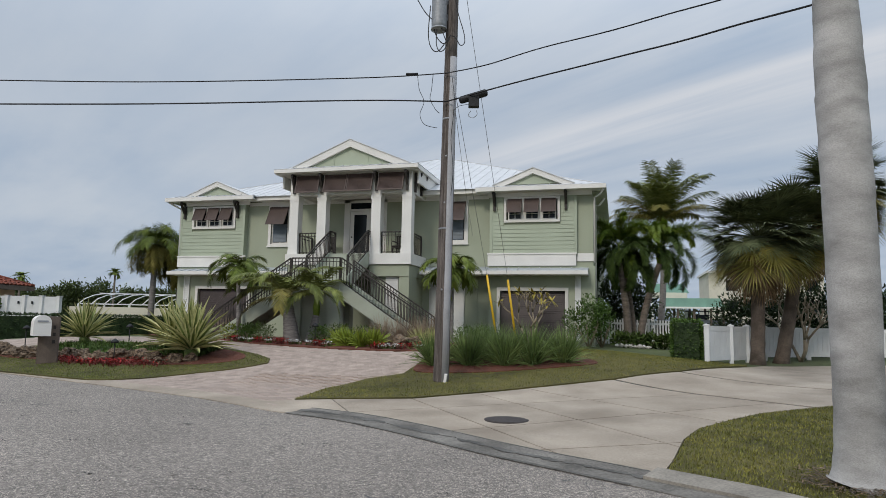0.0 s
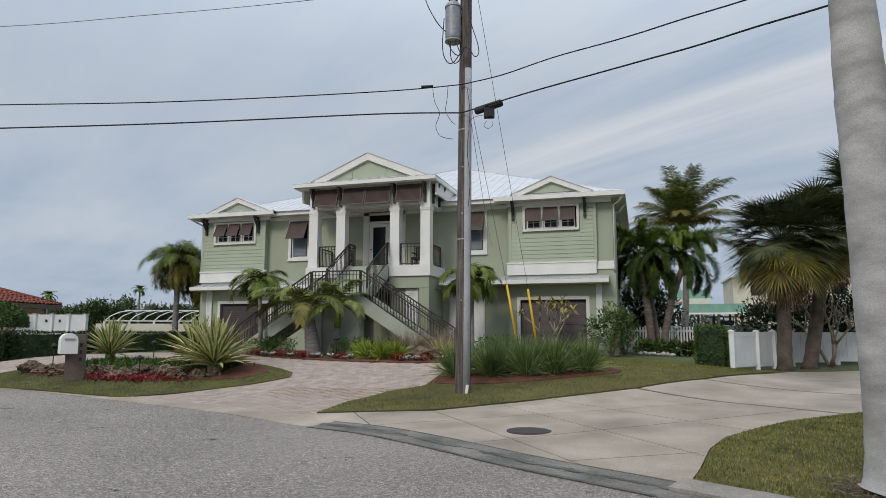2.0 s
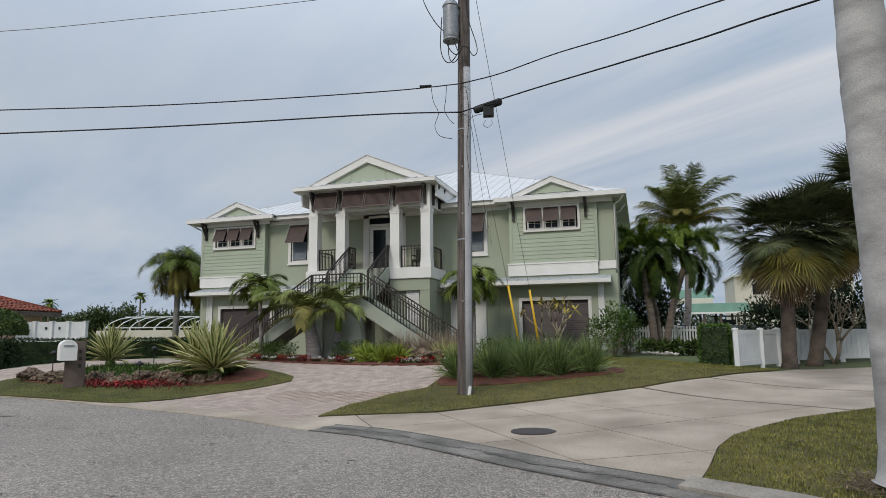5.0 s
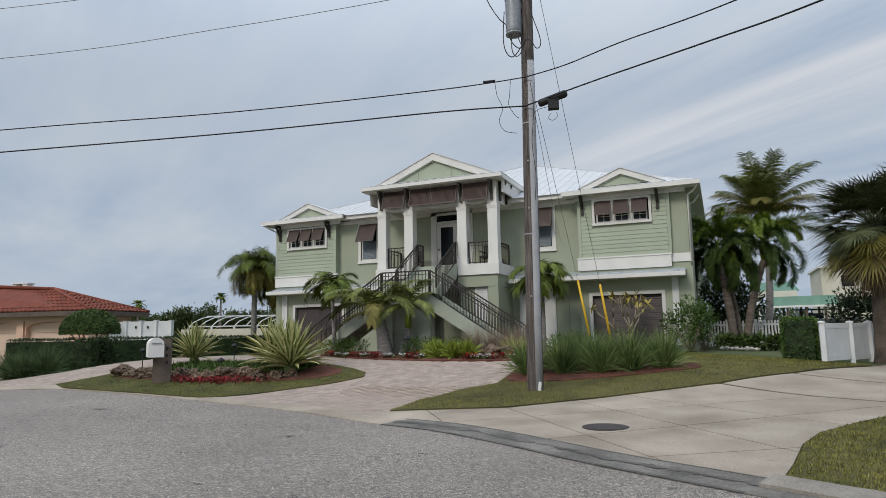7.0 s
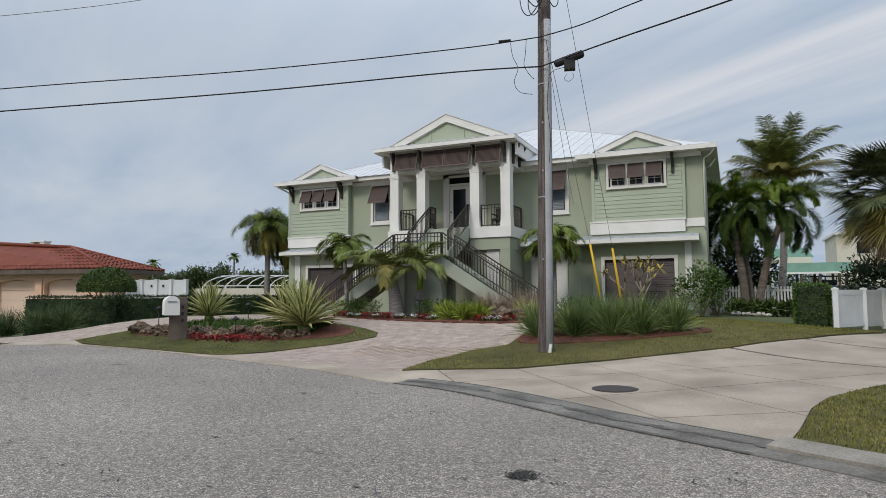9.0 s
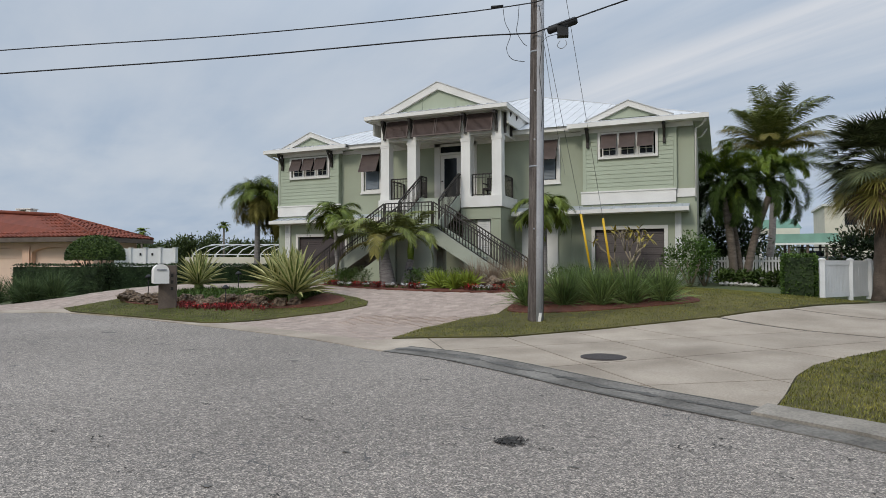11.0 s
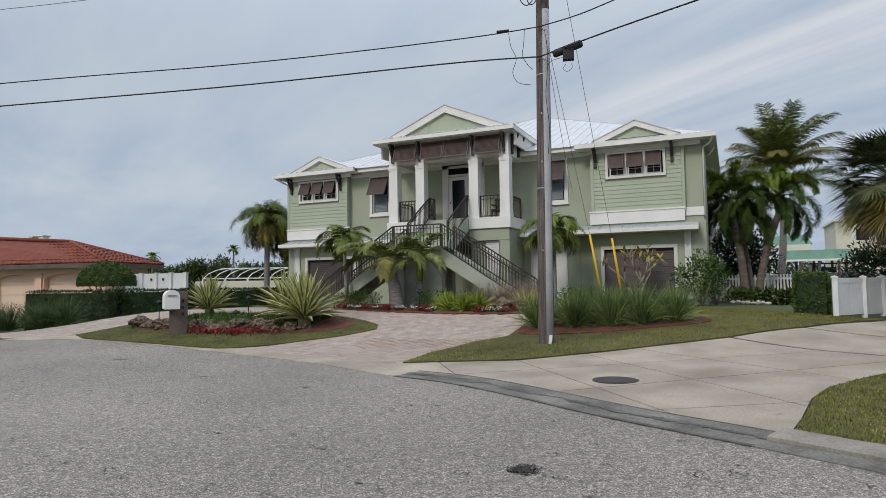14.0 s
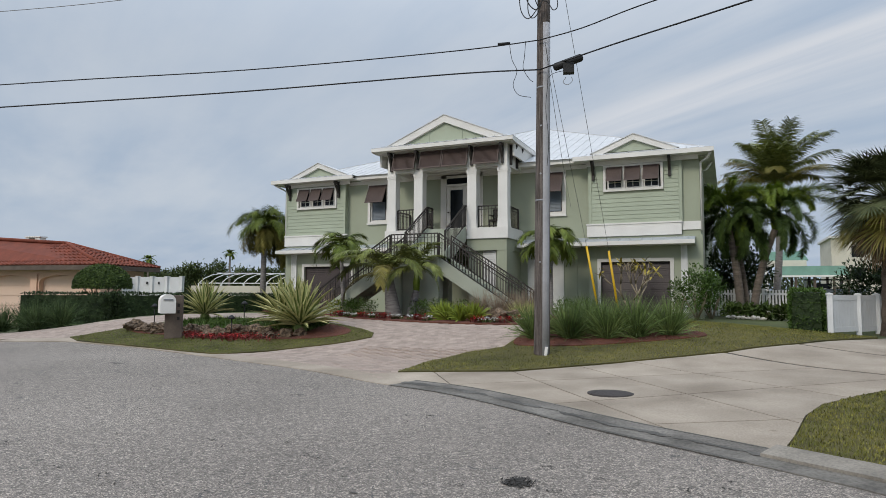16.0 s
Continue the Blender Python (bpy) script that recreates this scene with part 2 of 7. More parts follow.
M_GALV = mat("grey_transformer_steel", (0.3, 0.31, 0.325), 0.5, 3, 0.25, 20, 0.05, metal=0.3)
M_BLACK = mat("black_rubber", (0.012, 0.012, 0.013), 0.6, 5, 0.2, 40, 0.05)
M_WIRE = mat("steel_wire", (0.2, 0.2, 0.205), 0.5, 5, 0.2, 40, 0.0, metal=0.5)
M_GUARD = mat("grey_plastic_conduit", (0.37, 0.37, 0.385), 0.6, 3, 0.12, 30, 0.05)
M_YELLOW = mat("yellow_guy_guard", (0.72, 0.44, 0.02), 0.45, 3, 0.12, 30, 0.03)
M_ROYAL = mat("royal_palm_bark", (0.36, 0.345, 0.325), 0.85, 2.2, 0.3, 70, 0.35, tint=(0.5, 0.48, 0.46), stretch=(1, 1, 2.2), dist=0.008)
M_TRUNK = mat("palm_bark", (0.2, 0.165, 0.135), 0.9, 3.0, 0.35, 30, 0.7, stretch=(1, 1, 4), dist=0.03)
M_TRUNKD = mat("fibrous_palm_bark", (0.15, 0.115, 0.09), 0.95, 3.0, 0.4, 40, 0.9, dist=0.04)
M_GREYTR = mat("grey_ringed_bark", (0.27, 0.25, 0.24), 0.9, 4.0, 0.35, 30, 0.7, stretch=(1, 1, 5), dist=0.03)
L_PALM = leaf_mat("palm_leaf", (0.085, 0.13, 0.022), (0.2, 0.245, 0.045))
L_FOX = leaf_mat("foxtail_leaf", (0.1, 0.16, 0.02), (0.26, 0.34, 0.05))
# darker copy of the foxtail leaf: crown shade painted into the lower fronds
L_FOXSHADE = leaf_mat("shaded_foxtail_leaf", (0.05, 0.085, 0.02), (0.11, 0.165, 0.04))
L_PLUM = leaf_mat("plumeria_leaf", (0.34, 0.28, 0.045), (0.46, 0.36, 0.08), 0.25)
L_TRI = leaf_mat("olive_palm_leaf", (0.13, 0.165, 0.035), (0.27, 0.29, 0.085))
L_SABAL = leaf_mat("sabal_leaf", (0.072, 0.092, 0.041), (0.17, 0.19, 0.092))
L_DRY = leaf_mat("dry_palm_leaf", (0.2, 0.125, 0.065), (0.3, 0.21, 0.12))
L_YEL = leaf_mat("yellowing_palm_leaf", (0.16, 0.15, 0.03), (0.24, 0.2, 0.05))
L_AGAVE = leaf_mat("variegated_leaf", (0.5, 0.48, 0.19), (0.62, 0.6, 0.3), 0.15)
L_AGAVEG = leaf_mat("variegated_leaf_middle", (0.14, 0.2, 0.055), (0.2, 0.25, 0.08), 0.2)
L_GRASS = leaf_mat("ornamental_grass", (0.1, 0.165, 0.046), (0.22, 0.29, 0.1), 0.5)
L_GRASSD = leaf_mat("dark_ornamental_grass", (0.055, 0.095, 0.034), (0.12, 0.17, 0.07), 0.5)
L_LAWN = leaf_mat("lawn_blade", (0.145, 0.16, 0.027), (0.285, 0.258, 0.062), 0.5, 0.6)
L_LAWNG = leaf_mat("lush_lawn_blade", (0.1, 0.13, 0.022), (0.2, 0.22, 0.045), 0.5, 0.6)
L_HEDGE = leaf_mat("hedge_leaf", (0.032, 0.052, 0.024), (0.06, 0.092, 0.036), 0.5)
L_HEDGE2 = leaf_mat("bright_hedge_leaf", (0.065, 0.125, 0.022), (0.11, 0.185, 0.04), 0.45)
L_SHRUB = leaf_mat("shrub_leaf", (0.055, 0.095, 0.024), (0.11, 0.16, 0.042), 0.45)
L_FERN = leaf_mat("lime_fern", (0.2, 0.27, 0.03), (0.3, 0.36, 0.06), 0.3)
L_TAN = leaf_mat("tan_grass_plume", (0.3, 0.22, 0.15), (0.38, 0.3, 0.22), 0.25)
L_RED = leaf_mat("red_petal", (0.42, 0.016, 0.018), (0.54, 0.045, 0.04), 0.35)
L_WHITE = leaf_mat("white_petal", (0.75, 0.74, 0.72), (0.8, 0.8, 0.78), 0.1)
L_DKRED = leaf_mat("dark_red_leaf", (0.16, 0.03, 0.03), (0.24, 0.06, 0.05), 0.4)
L_FARTREE = leaf_mat("far_tree_leaf", (0.06, 0.085, 0.03), (0.1, 0.13, 0.045), 0.35)
M_ROCK = mat("brown_limestone", (0.085, 0.055, 0.038), 0.9, 9, 0.6, 22, 1.0, tint=(0.33, 0.235, 0.155), dist=0.06)
M_WROCK = mat("white_stone", (0.55, 0.52, 0.48), 0.9, 6, 0.25, 25, 0.5)
M_MAILP = mat("brown_mailbox_post", (0.13, 0.1, 0.08), 0.85, 3, 0.25, 40, 0.3)
M_VINYL = mat("white_vinyl_fence", (0.72, 0.72, 0.71), 0.5, 1.5, 0.08, 30, 0.02)
M_TILE = mat("terracotta_roof_tile", (0.19, 0.045, 0.022), 0.8, 2, 0.25, 30, 0.2, per=0.2, island=True)
M_PINK = mat("pale_pink_stucco", (0.76, 0.5, 0.37), 0.85, 0.8, 0.08, 80, 0.1)
M_PINKD = mat("pink_garage_door", (0.76, 0.56, 0.44), 0.7, 0.8, 0.06, 60, 0.06)
M_CREAM = mat("cream_wall_paint", (0.62, 0.58, 0.48), 0.8, 1.0, 0.08, 60, 0.05)
M_DOCK = mat("green_dock_roof", (0.2, 0.36, 0.29), 0.5, 1.5, 0.12, 20, 0.03)
M_IRONLID = mat("rusty_iron_cover", (0.055, 0.045, 0.042), 0.8, 12, 0.3, 60, 0.5)
M_BARE = mat("grey_branch_bark", (0.3, 0.245, 0.175), 0.9, 8, 0.3, 40, 0.4)
M_BUMPER = mat("dark_hole_earth", (0.05, 0.045, 0.04), 0.95, 8, 0.4, 40, 0.6)


# ---- helpers of this scene ----
def part(name, bm, material, parent=None, label=""):
    """Links a bmesh as one mesh object, under a thing or a part."""
    me = bpy.data.meshes.new(name)
    bm.to_mesh(me)
    bm.free()
    ob = new(name, me)
    for m in material if isinstance(material, (list, tuple)) else [material]:
        me.materials.append(m)
    if parent:
        ob.parent = parent
        ob.matrix_parent_inverse = parent.matrix_basis.inverted()
    if label:
        tagged(ob, label)
    return ob


def thing(name, place, label, category, group="", kind=""):
    ob = new(name)
    ob.empty_display_size = 0.3
    ob.location = place
    return tagged(ob, label, category, group, kind)


def box(bm, x0, x1, y0, y1, z0, z1, m=None, mi=0):
    vs = [bm.verts.new(Vector(p)) for p in ((x0, y0, z0), (x1, y0, z0), (x1, y1, z0), (x0, y1, z0), (x0, y0, z1), (x1, y0, z1), (x1, y1, z1), (x0, y1, z1))]
    if m is not None:
        for v in vs:
            v.co = m @ v.co
    for f in ((0, 3, 2, 1), (4, 5, 6, 7), (0, 1, 5, 4), (1, 2, 6, 5), (2, 3, 7, 6), (3, 0, 4, 7)):
        bm.faces.new([vs[i] for i in f]).material_index = mi
    return vs


def boxes(*rows):
    bm = bmesh.new()
    for r in rows:
        box(bm, *r)
    return bm


def beam(bm, a, b, w, h, mi=0):
    """A squared bar from a to b."""
    a, b = Vector(a), Vector(b)
    d = b - a
    q = d.to_track_quat("X", "Z").to_matrix().to_4x4()
    box(bm, 0, d.length, -w / 2, w / 2, -h / 2, h / 2, Matrix.Translation(a) @ q, mi)


def tube(bm, pts, radii, seg=8, mi=0, cap=True):
    """A round tapering tube along points."""
    rings = []
    pts = [Vector(p) for p in pts]
    ref = Vector((0.31, 0.95, 0.05))
    for i, p in enumerate(pts):
        d = (pts[min(i + 1, len(pts) - 1)] - pts[max(i - 1, 0)]).normalized()
        u = d.cross(ref)
        if u.length < 1e-3:
            u = d.cross(Vector((1, 0, 0)))
        u.normalize()
        v = d.cross(u)
        r = radii[i] if isinstance(radii, (list, tuple)) else radii
        rings.append([bm.verts.new(p + r * (math.cos(2 * math.pi * k / seg) * u + math.sin(2 * math.pi * k / seg) * v)) for k in range(seg)])
    for a, b in zip(rings, rings[1:]):
        for k in range(seg):
            f = bm.faces.new((a[k], a[(k + 1) % seg], b[(k + 1) % seg], b[k]))
            f.material_index, f.smooth = mi, True
    if cap:
        bm.faces.new(rings[0][::-1]).material_index = mi
        bm.faces.new(rings[-1]).material_index = mi


def prism(bm, outline, y0, y1, mi=0):
    """An outline in x and z, drawn out along y."""
    a = [bm.verts.new((x, y0, z)) for x, z in outline]
    b = [bm.verts.new((x, y1, z)) for x, z in outline]
    bm.faces.new(a).material_index = mi
    bm.faces.new(b[::-1]).material_index = mi
    for i in range(len(a)):
        j = (i + 1) % len(a)
        bm.faces.new((a[i], b[i], b[j], a[j])).material_index = mi
    bmesh.ops.recalc_face_normals(bm, faces=bm.faces)


def smooth01(t):
    t = max(0.0, min(1.0, t))
    return t * t * (3 - 2 * t)


def gz(x, y):
    """Height of the ground: the street lies at 0, the lots rise from it, the house stands on a pad."""
    d = max(0.0, 0.5 * x + 0.866 * y - 6.3)
    base = 0.028 * min(d, 24.0)
    dx = max(-20.5 - x, 0, x + 1.5)
    dy = max(19.5 - y, 0)
    return base + max(0.0, 0.72 - base) * smooth01(1 - math.hypot(dx, dy) / 6.5)


def inside(x, y, poly):
    hit = False
    for (ax, ay), (bx, by) in zip(poly, poly[1:] + poly[:1]):
        if (ay > y) != (by > y) and x < (bx - ax) * (y - ay) / (by - ay) + ax:
            hit = not hit
    return hit


def rounded(poly, n=2):
    """Corner cutting, for outlines that curve."""
    for _ in range(n):
        out = []
        for (ax, ay), (bx, by) in zip(poly, poly[1:] + poly[:1]):
            out += [(0.75 * ax + 0.25 * bx, 0.75 * ay + 0.25 * by), (0.25 * ax + 0.75 * bx, 0.25 * ay + 0.75 * by)]
        poly = out
    return poly


def region(poly, lift, step=0.5, skirt=0.0):
    """A sheet within an outline that follows the ground, lift above it, with edges that go down by skirt."""
    bm = bmesh.new()
    face = bm.faces.new([bm.verts.new((x, y, 0)) for x, y in poly])
    bmesh.ops.triangulate(bm, faces=[face])
    xs, ys = [p[0] for p in poly], [p[1] for p in poly]
    for axis, lo, hi in ((0, min(xs), max(xs)), (1, min(ys), max(ys))):
        k = math.ceil(lo / step)
        while k * step < hi:
            co = (k * step, 0, 0) if axis == 0 else (0, k * step, 0)
            no = (1, 0, 0) if axis == 0 else (0, 1, 0)
            bmesh.ops.bisect_plane(bm, geom=bm.verts[:] + bm.edges[:] + bm.faces[:], plane_co=co, plane_no=no)
            k += 1
    for v in bm.verts:
        v.co.z = gz(v.co.x, v.co.y) + lift
    bmesh.ops.recalc_face_normals(bm, faces=bm.faces)
    if bm.faces and sum(f.normal.z for f in bm.faces) < 0:
        bmesh.ops.reverse_faces(bm, faces=bm.faces)
    if skirt:
        edges = [e for e in bm.edges if e.is_boundary]
        r = bmesh.ops.extrude_edge_only(bm, edges=edges)
        for v in (g for g in r["geom"] if isinstance(g, bmesh.types.BMVert)):
            v.co.z -= skirt
    return bm


def raw(name, verts, faces, material, parent=None, smooth=False):
    me = bpy.data.meshes.new(name)
    me.from_pydata(verts, [], faces)
    me.materials.append(material)
    if smooth:
        for p in me.polygons:
            p.use_smooth = True
    ob = new(name, me)
    if parent:
        ob.parent = parent
        ob.matrix_parent_inverse = parent.matrix_basis.inverted()
    return ob



# ---- ground, road and drives ----
def ground_sheet():
    near_x = [-46 + 0.5 * i for i in range(125)]
    near_y = [2 + 0.5 * i for i in range(85)]
    xs = [-3000, -1200, -500, -220, -120, -80, -60] + near_x + [20, 28, 40, 70, 140, 400, 1200, 3000]
    ys = [-1500, -400, -120, -40, -15, -5] + near_y + [48, 56, 70, 100, 170, 400, 1200, 3500]
    verts = [(x, y, gz(x, y) - 0.03) for y in ys for x in xs]
    w = len(xs)
    faces = [(j * w + i, j * w + i + 1, (j + 1) * w + i + 1, (j + 1) * w + i) for j in range(len(ys) - 1) for i in range(w - 1)]
    return tagged(raw("ground", verts, faces, M_FARGROUND), "flat grassy ground under the street and lots", "ground", kind="structure")


ground_sheet()
KERB = [(-44, 7.0), (-30, 10.8), (-21.2, 13.1), (-18.6, 13.75), (-15.2, 13.3), (-12.6, 12.5), (-10.6, 11.85), (-8.0, 11.0), (-6.8, 10.45), (-5.6, 9.85), (-4.28, 9.4), (-3.28, 8.83), (-2.58, 8.36), (-1.83, 7.82), (-1.13, 7.36), (-0.48, 6.99), (0.1, 6.65), (0.6, 6.34), (1.1, 6.0), (2.5, 4.65), (4.2, 2.5), (5.3, -0.5)]
ROAD = KERB + [(7, -9), (4, -22), (-44, -22)]
tagged(part("road", region(ROAD, 0.0, 1.0), M_ROAD), "grey weathered asphalt cul-de-sac road", "road", kind="structure")


def offset(line, d):
    out = []
    for i, (x, y) in enumerate(line):
        ax, ay = line[max(i - 1, 0)]
        bx, by = line[min(i + 1, len(line) - 1)]
        l = math.hypot(bx - ax, by - ay)
        out.append((x - (by - ay) / l * d, y + (bx - ax) / l * d))
    return out


def strip(line, d0, d1, z0, z1, thick=0.12):
    bm = bmesh.new()
    a, b = offset(line, d0), offset(line, d1)
    r = [[bm.verts.new(p) for p in ((ax, ay, gz(ax, ay) + z0), (bx, by, gz(bx, by) + z1), (bx, by, gz(bx, by) + z1 - thick), (ax, ay, gz(ax, ay) + z0 - thick))] for (ax, ay), (bx, by) in zip(a, b)]
    for p, q in zip(r, r[1:]):
        for k in range(4):
            bm.faces.new((p[k], q[k], q[(k + 1) % 4], p[(k + 1) % 4]))
    bm.faces.new(r[0]); bm.faces.new(r[-1][::-1])
    bmesh.ops.recalc_face_normals(bm, faces=bm.faces)
    return bm


def dense(line, n=4):
    out = []
    for k in range(len(line) - 1):
        p0, p1, p2, p3 = (line[max(0, min(len(line) - 1, k + j))] for j in (-1, 0, 1, 2))
        for i in range(n):
            t = i / n
            out.append(tuple(0.5 * (2 * b + (c - a) * t + (2 * a - 5 * b + 4 * c - d) * t * t + (3 * b - a - 3 * c + d) * t ** 3) for a, b, c, d in zip(p0, p1, p2, p3)))
    return out + [line[-1]]


CURB = dense(KERB)
cut = min(range(len(CURB)), key=lambda i: math.hypot(CURB[i][0] - 0.15, CURB[i][1] - 6.62))
first = min(range(len(CURB)), key=lambda i: math.hypot(CURB[i][0] + 21.2, CURB[i][1] - 13.1))
dark = min(range(len(CURB)), key=lambda i: math.hypot(CURB[i][0] + 5.2, CURB[i][1] - 9.6))
gutter = tagged(part("gutter", strip(CURB[first:dark + 1], 0.0, 0.6, 0.012, 0.03), M_CONC), "concrete valley gutter along the road, stained dark by the drive", "gutter", kind="structure")
part("stained_run", strip(CURB[dark:cut + 1], 0.0, 0.6, 0.012, 0.03), M_GUTTER, gutter, "grey water-stained run of gutter")


def ragged_stain(line, mid, wide, seed):
    """A dark stain of uneven width lying on the gutter."""
    bm = bmesh.new()
    pts = dense(line, 8)
    rows = []
    for i, p in enumerate(pts):
        c = mid + 0.05 * noise.noise(Vector((i * 0.11, seed, 0)))
        w = max(0.0, wide * (0.5 + 1.3 * (0.6 * noise.noise(Vector((i * 0.07, seed, 5))) + 0.4 * noise.noise(Vector((i * 0.31, seed, 9))))))
        seg = pts[max(i - 1, 0):i + 2]
        k = 1 if i else 0
        rows.append((offset(seg, c - w)[k], offset(seg, c + w)[k]))
    for (a, b), (c, d) in zip(rows, rows[1:]):
        q = [bm.verts.new((x, y, 0.012 + 0.029 * u + 0.0045)) for (x, y), u in ((a, 0.4), (c, 0.4), (d, 0.6), (b, 0.6))]
        bm.faces.new(q)
    bmesh.ops.recalc_face_normals(bm, faces=bm.faces)
    return bm


for mid, wide, seed in ((0.3, 0.09, 2.5),):
    part("water_stain", ragged_stain(CURB[dark:cut + 1], mid, wide, seed), M_STAIN, gutter, "dark water stain")

kerb = tagged(part("kerb", strip(CURB[cut:], 0.24, 0.54, 0.06, 0.1, 0.25), M_KERB), "low rounded concrete kerb beside the lawn", "kerb", kind="structure")
part("kerb_gutter", strip(CURB[cut:], -0.02, 0.24, 0.012, 0.03), M_GUTTER, kerb)

IN = offset(CURB, 0.6)
KERB_BACK = offset(CURB, 0.53)
KIN = [p for p in IN if p[0] > -6.3 and p[0] < 0.35]
DRIVE_L = [(-5.85, 11.15), (-5.21, 11.36), (-3.75, 11.84), (-2.74, 12.93), (-1.84, 13.78), (-0.93, 14.47), (-0.09, 15.14), (0.48, 15.83), (1.5, 16.97), (2.8, 19.0), (4.05, 20.9), (7.5, 22.3), (12, 23.2), (20, 24)]
LAWN_R = [(0.44, 7.2), (0.59, 7.88), (0.8, 9.06), (1.09, 9.96), (1.62, 10.82), (2.24, 11.69), (4.2, 13.4), (8, 15.2), (20, 17)]
DRIVE = DRIVE_L + LAWN_R[::-1] + KIN[::-1]


def clip(poly, px, py, nx, ny):
    """The part of an outline on the side of a line to which n points."""
    out = []
    for (ax, ay), (bx, by) in zip(poly, poly[1:] + poly[:1]):
        da, db = (ax - px) * nx + (ay - py) * ny, (bx - px) * nx + (by - py) * ny
        if da >= 0:
            out.append((ax, ay))
        if da * db < 0:
            t = da / (da - db)
            out.append((ax + t * (bx - ax), ay + t * (by - ay)))
    return out


def slabs():
    drive = thing("concrete_driveway", (0, 11, gz(0, 11)), "pale concrete driveway cast in slabs with dark joints", "driveway", kind="structure")
    bm = region(DRIVE, 0.02, 0.5)
    part("joint_bed", bm, M_BUMPER, drive)
    rows = [((-4.8, 10.78), (-4.36, 10.14), 0.024), ((-3.78, 11.83), (-0.66, 7.77), 0.024), ((-2.74, 12.93), (0.72, 8.57), 0.024), ((-1.85, 13.78), (1.5, 10.6), 0.024), ((-0.09, 15.14), (2.52, 13.14), 0.11), ((1.42, 16.92), (4.4, 15.4), 0.11), ((3.4, 20.0), (7.5, 17.6), 0.024), ((8.5, 22.5), (10, 16), 0.024)]
    cols = [((-2.25, 8.9), (-0.56, 10.28), 0.024), ((-3.81, 10.34), (-2.39, 11.29), 0.024), ((-0.68, 8.09), (0.74, 8.85), 0.024)]

    def halves(pieces, line):
        (ax, ay), (bx, by), gap = line
        l = math.hypot(bx - ax, by - ay)
        nx, ny = -(by - ay) / l, (bx - ax) / l
        out = []
        for p in pieces:
            for s in (1, -1):
                q = clip(p, ax + s * nx * gap / 2, ay + s * ny * gap / 2, s * nx, s * ny)
                if len(q) > 2:
                    out.append(q)
        return out

    pieces = [DRIVE]
    for r in rows:
        pieces = halves(pieces, r)
    for c in cols:
        keep, cutme = [], []
        for p in pieces:
            cy = sum(q[0] for q in p) / len(p)
            (cutme if cy < 1.2 else keep).append(p)
        pieces = keep + halves(cutme, c)
    for p in pieces:
        if len(p) > 2 and abs(sum(a[0] * b[1] - a[1] * b[0] for a, b in zip(p, p[1:] + p[:1]))) > 0.006:
            try:
                part("slab", region(p, 0.03, 0.5, 0.03), M_CONC, drive)
            except ValueError:
                pass


slabs()
part("road_joint", strip(CURB[dark:cut + 1], -0.03, 0.02, 0.0165, 0.0175, 0.01), M_STAIN, gutter, "black tar joint")
part("edge_joint", strip(CURB[dark:cut + 1], 0.585, 0.61, 0.0345, 0.0345, 0.01), M_STAIN, gutter)

# the paved horseshoe drive and its island
ISLAND = rounded([(-19.5, 14.0), (-19.2, 15.3), (-18.7, 16.3), (-17.6, 17.7), (-15.5, 18.2), (-12.6, 17.9), (-10.4, 17.0), (-8.95, 15.95), (-9.5, 15.0), (-10.6, 14.1), (-11.3, 13.2), (-11.75, 12.6), (-12.7, 12.78), (-15.3, 13.42)], 1)
PAVED = [p for p in IN if -21.2 < p[0] < -5.6] + [(-5.85, 11.15), (-6.01, 12.8), (-5.67, 14.21), (-5.0, 14.9), (-5.0, 16.6), (-5.1, 17.9), (-6.5, 17.75), (-8.3, 17.85), (-9.9, 18.1), (-12.0, 18.8), (-14.2, 20.6), (-16.6, 22.3), (-18.8, 20.9), (-20.0, 18.3), (-21.9, 16.1), (-25.0, 14.9), (-29, 14.2), (-29, 12.9), (-25, 13.5)]
paved = tagged(part("paver_driveway", region(PAVED, 0.0, 0.5), M_SAND), "horseshoe driveway of small beige and pink brick pavers", "driveway", kind="structure")


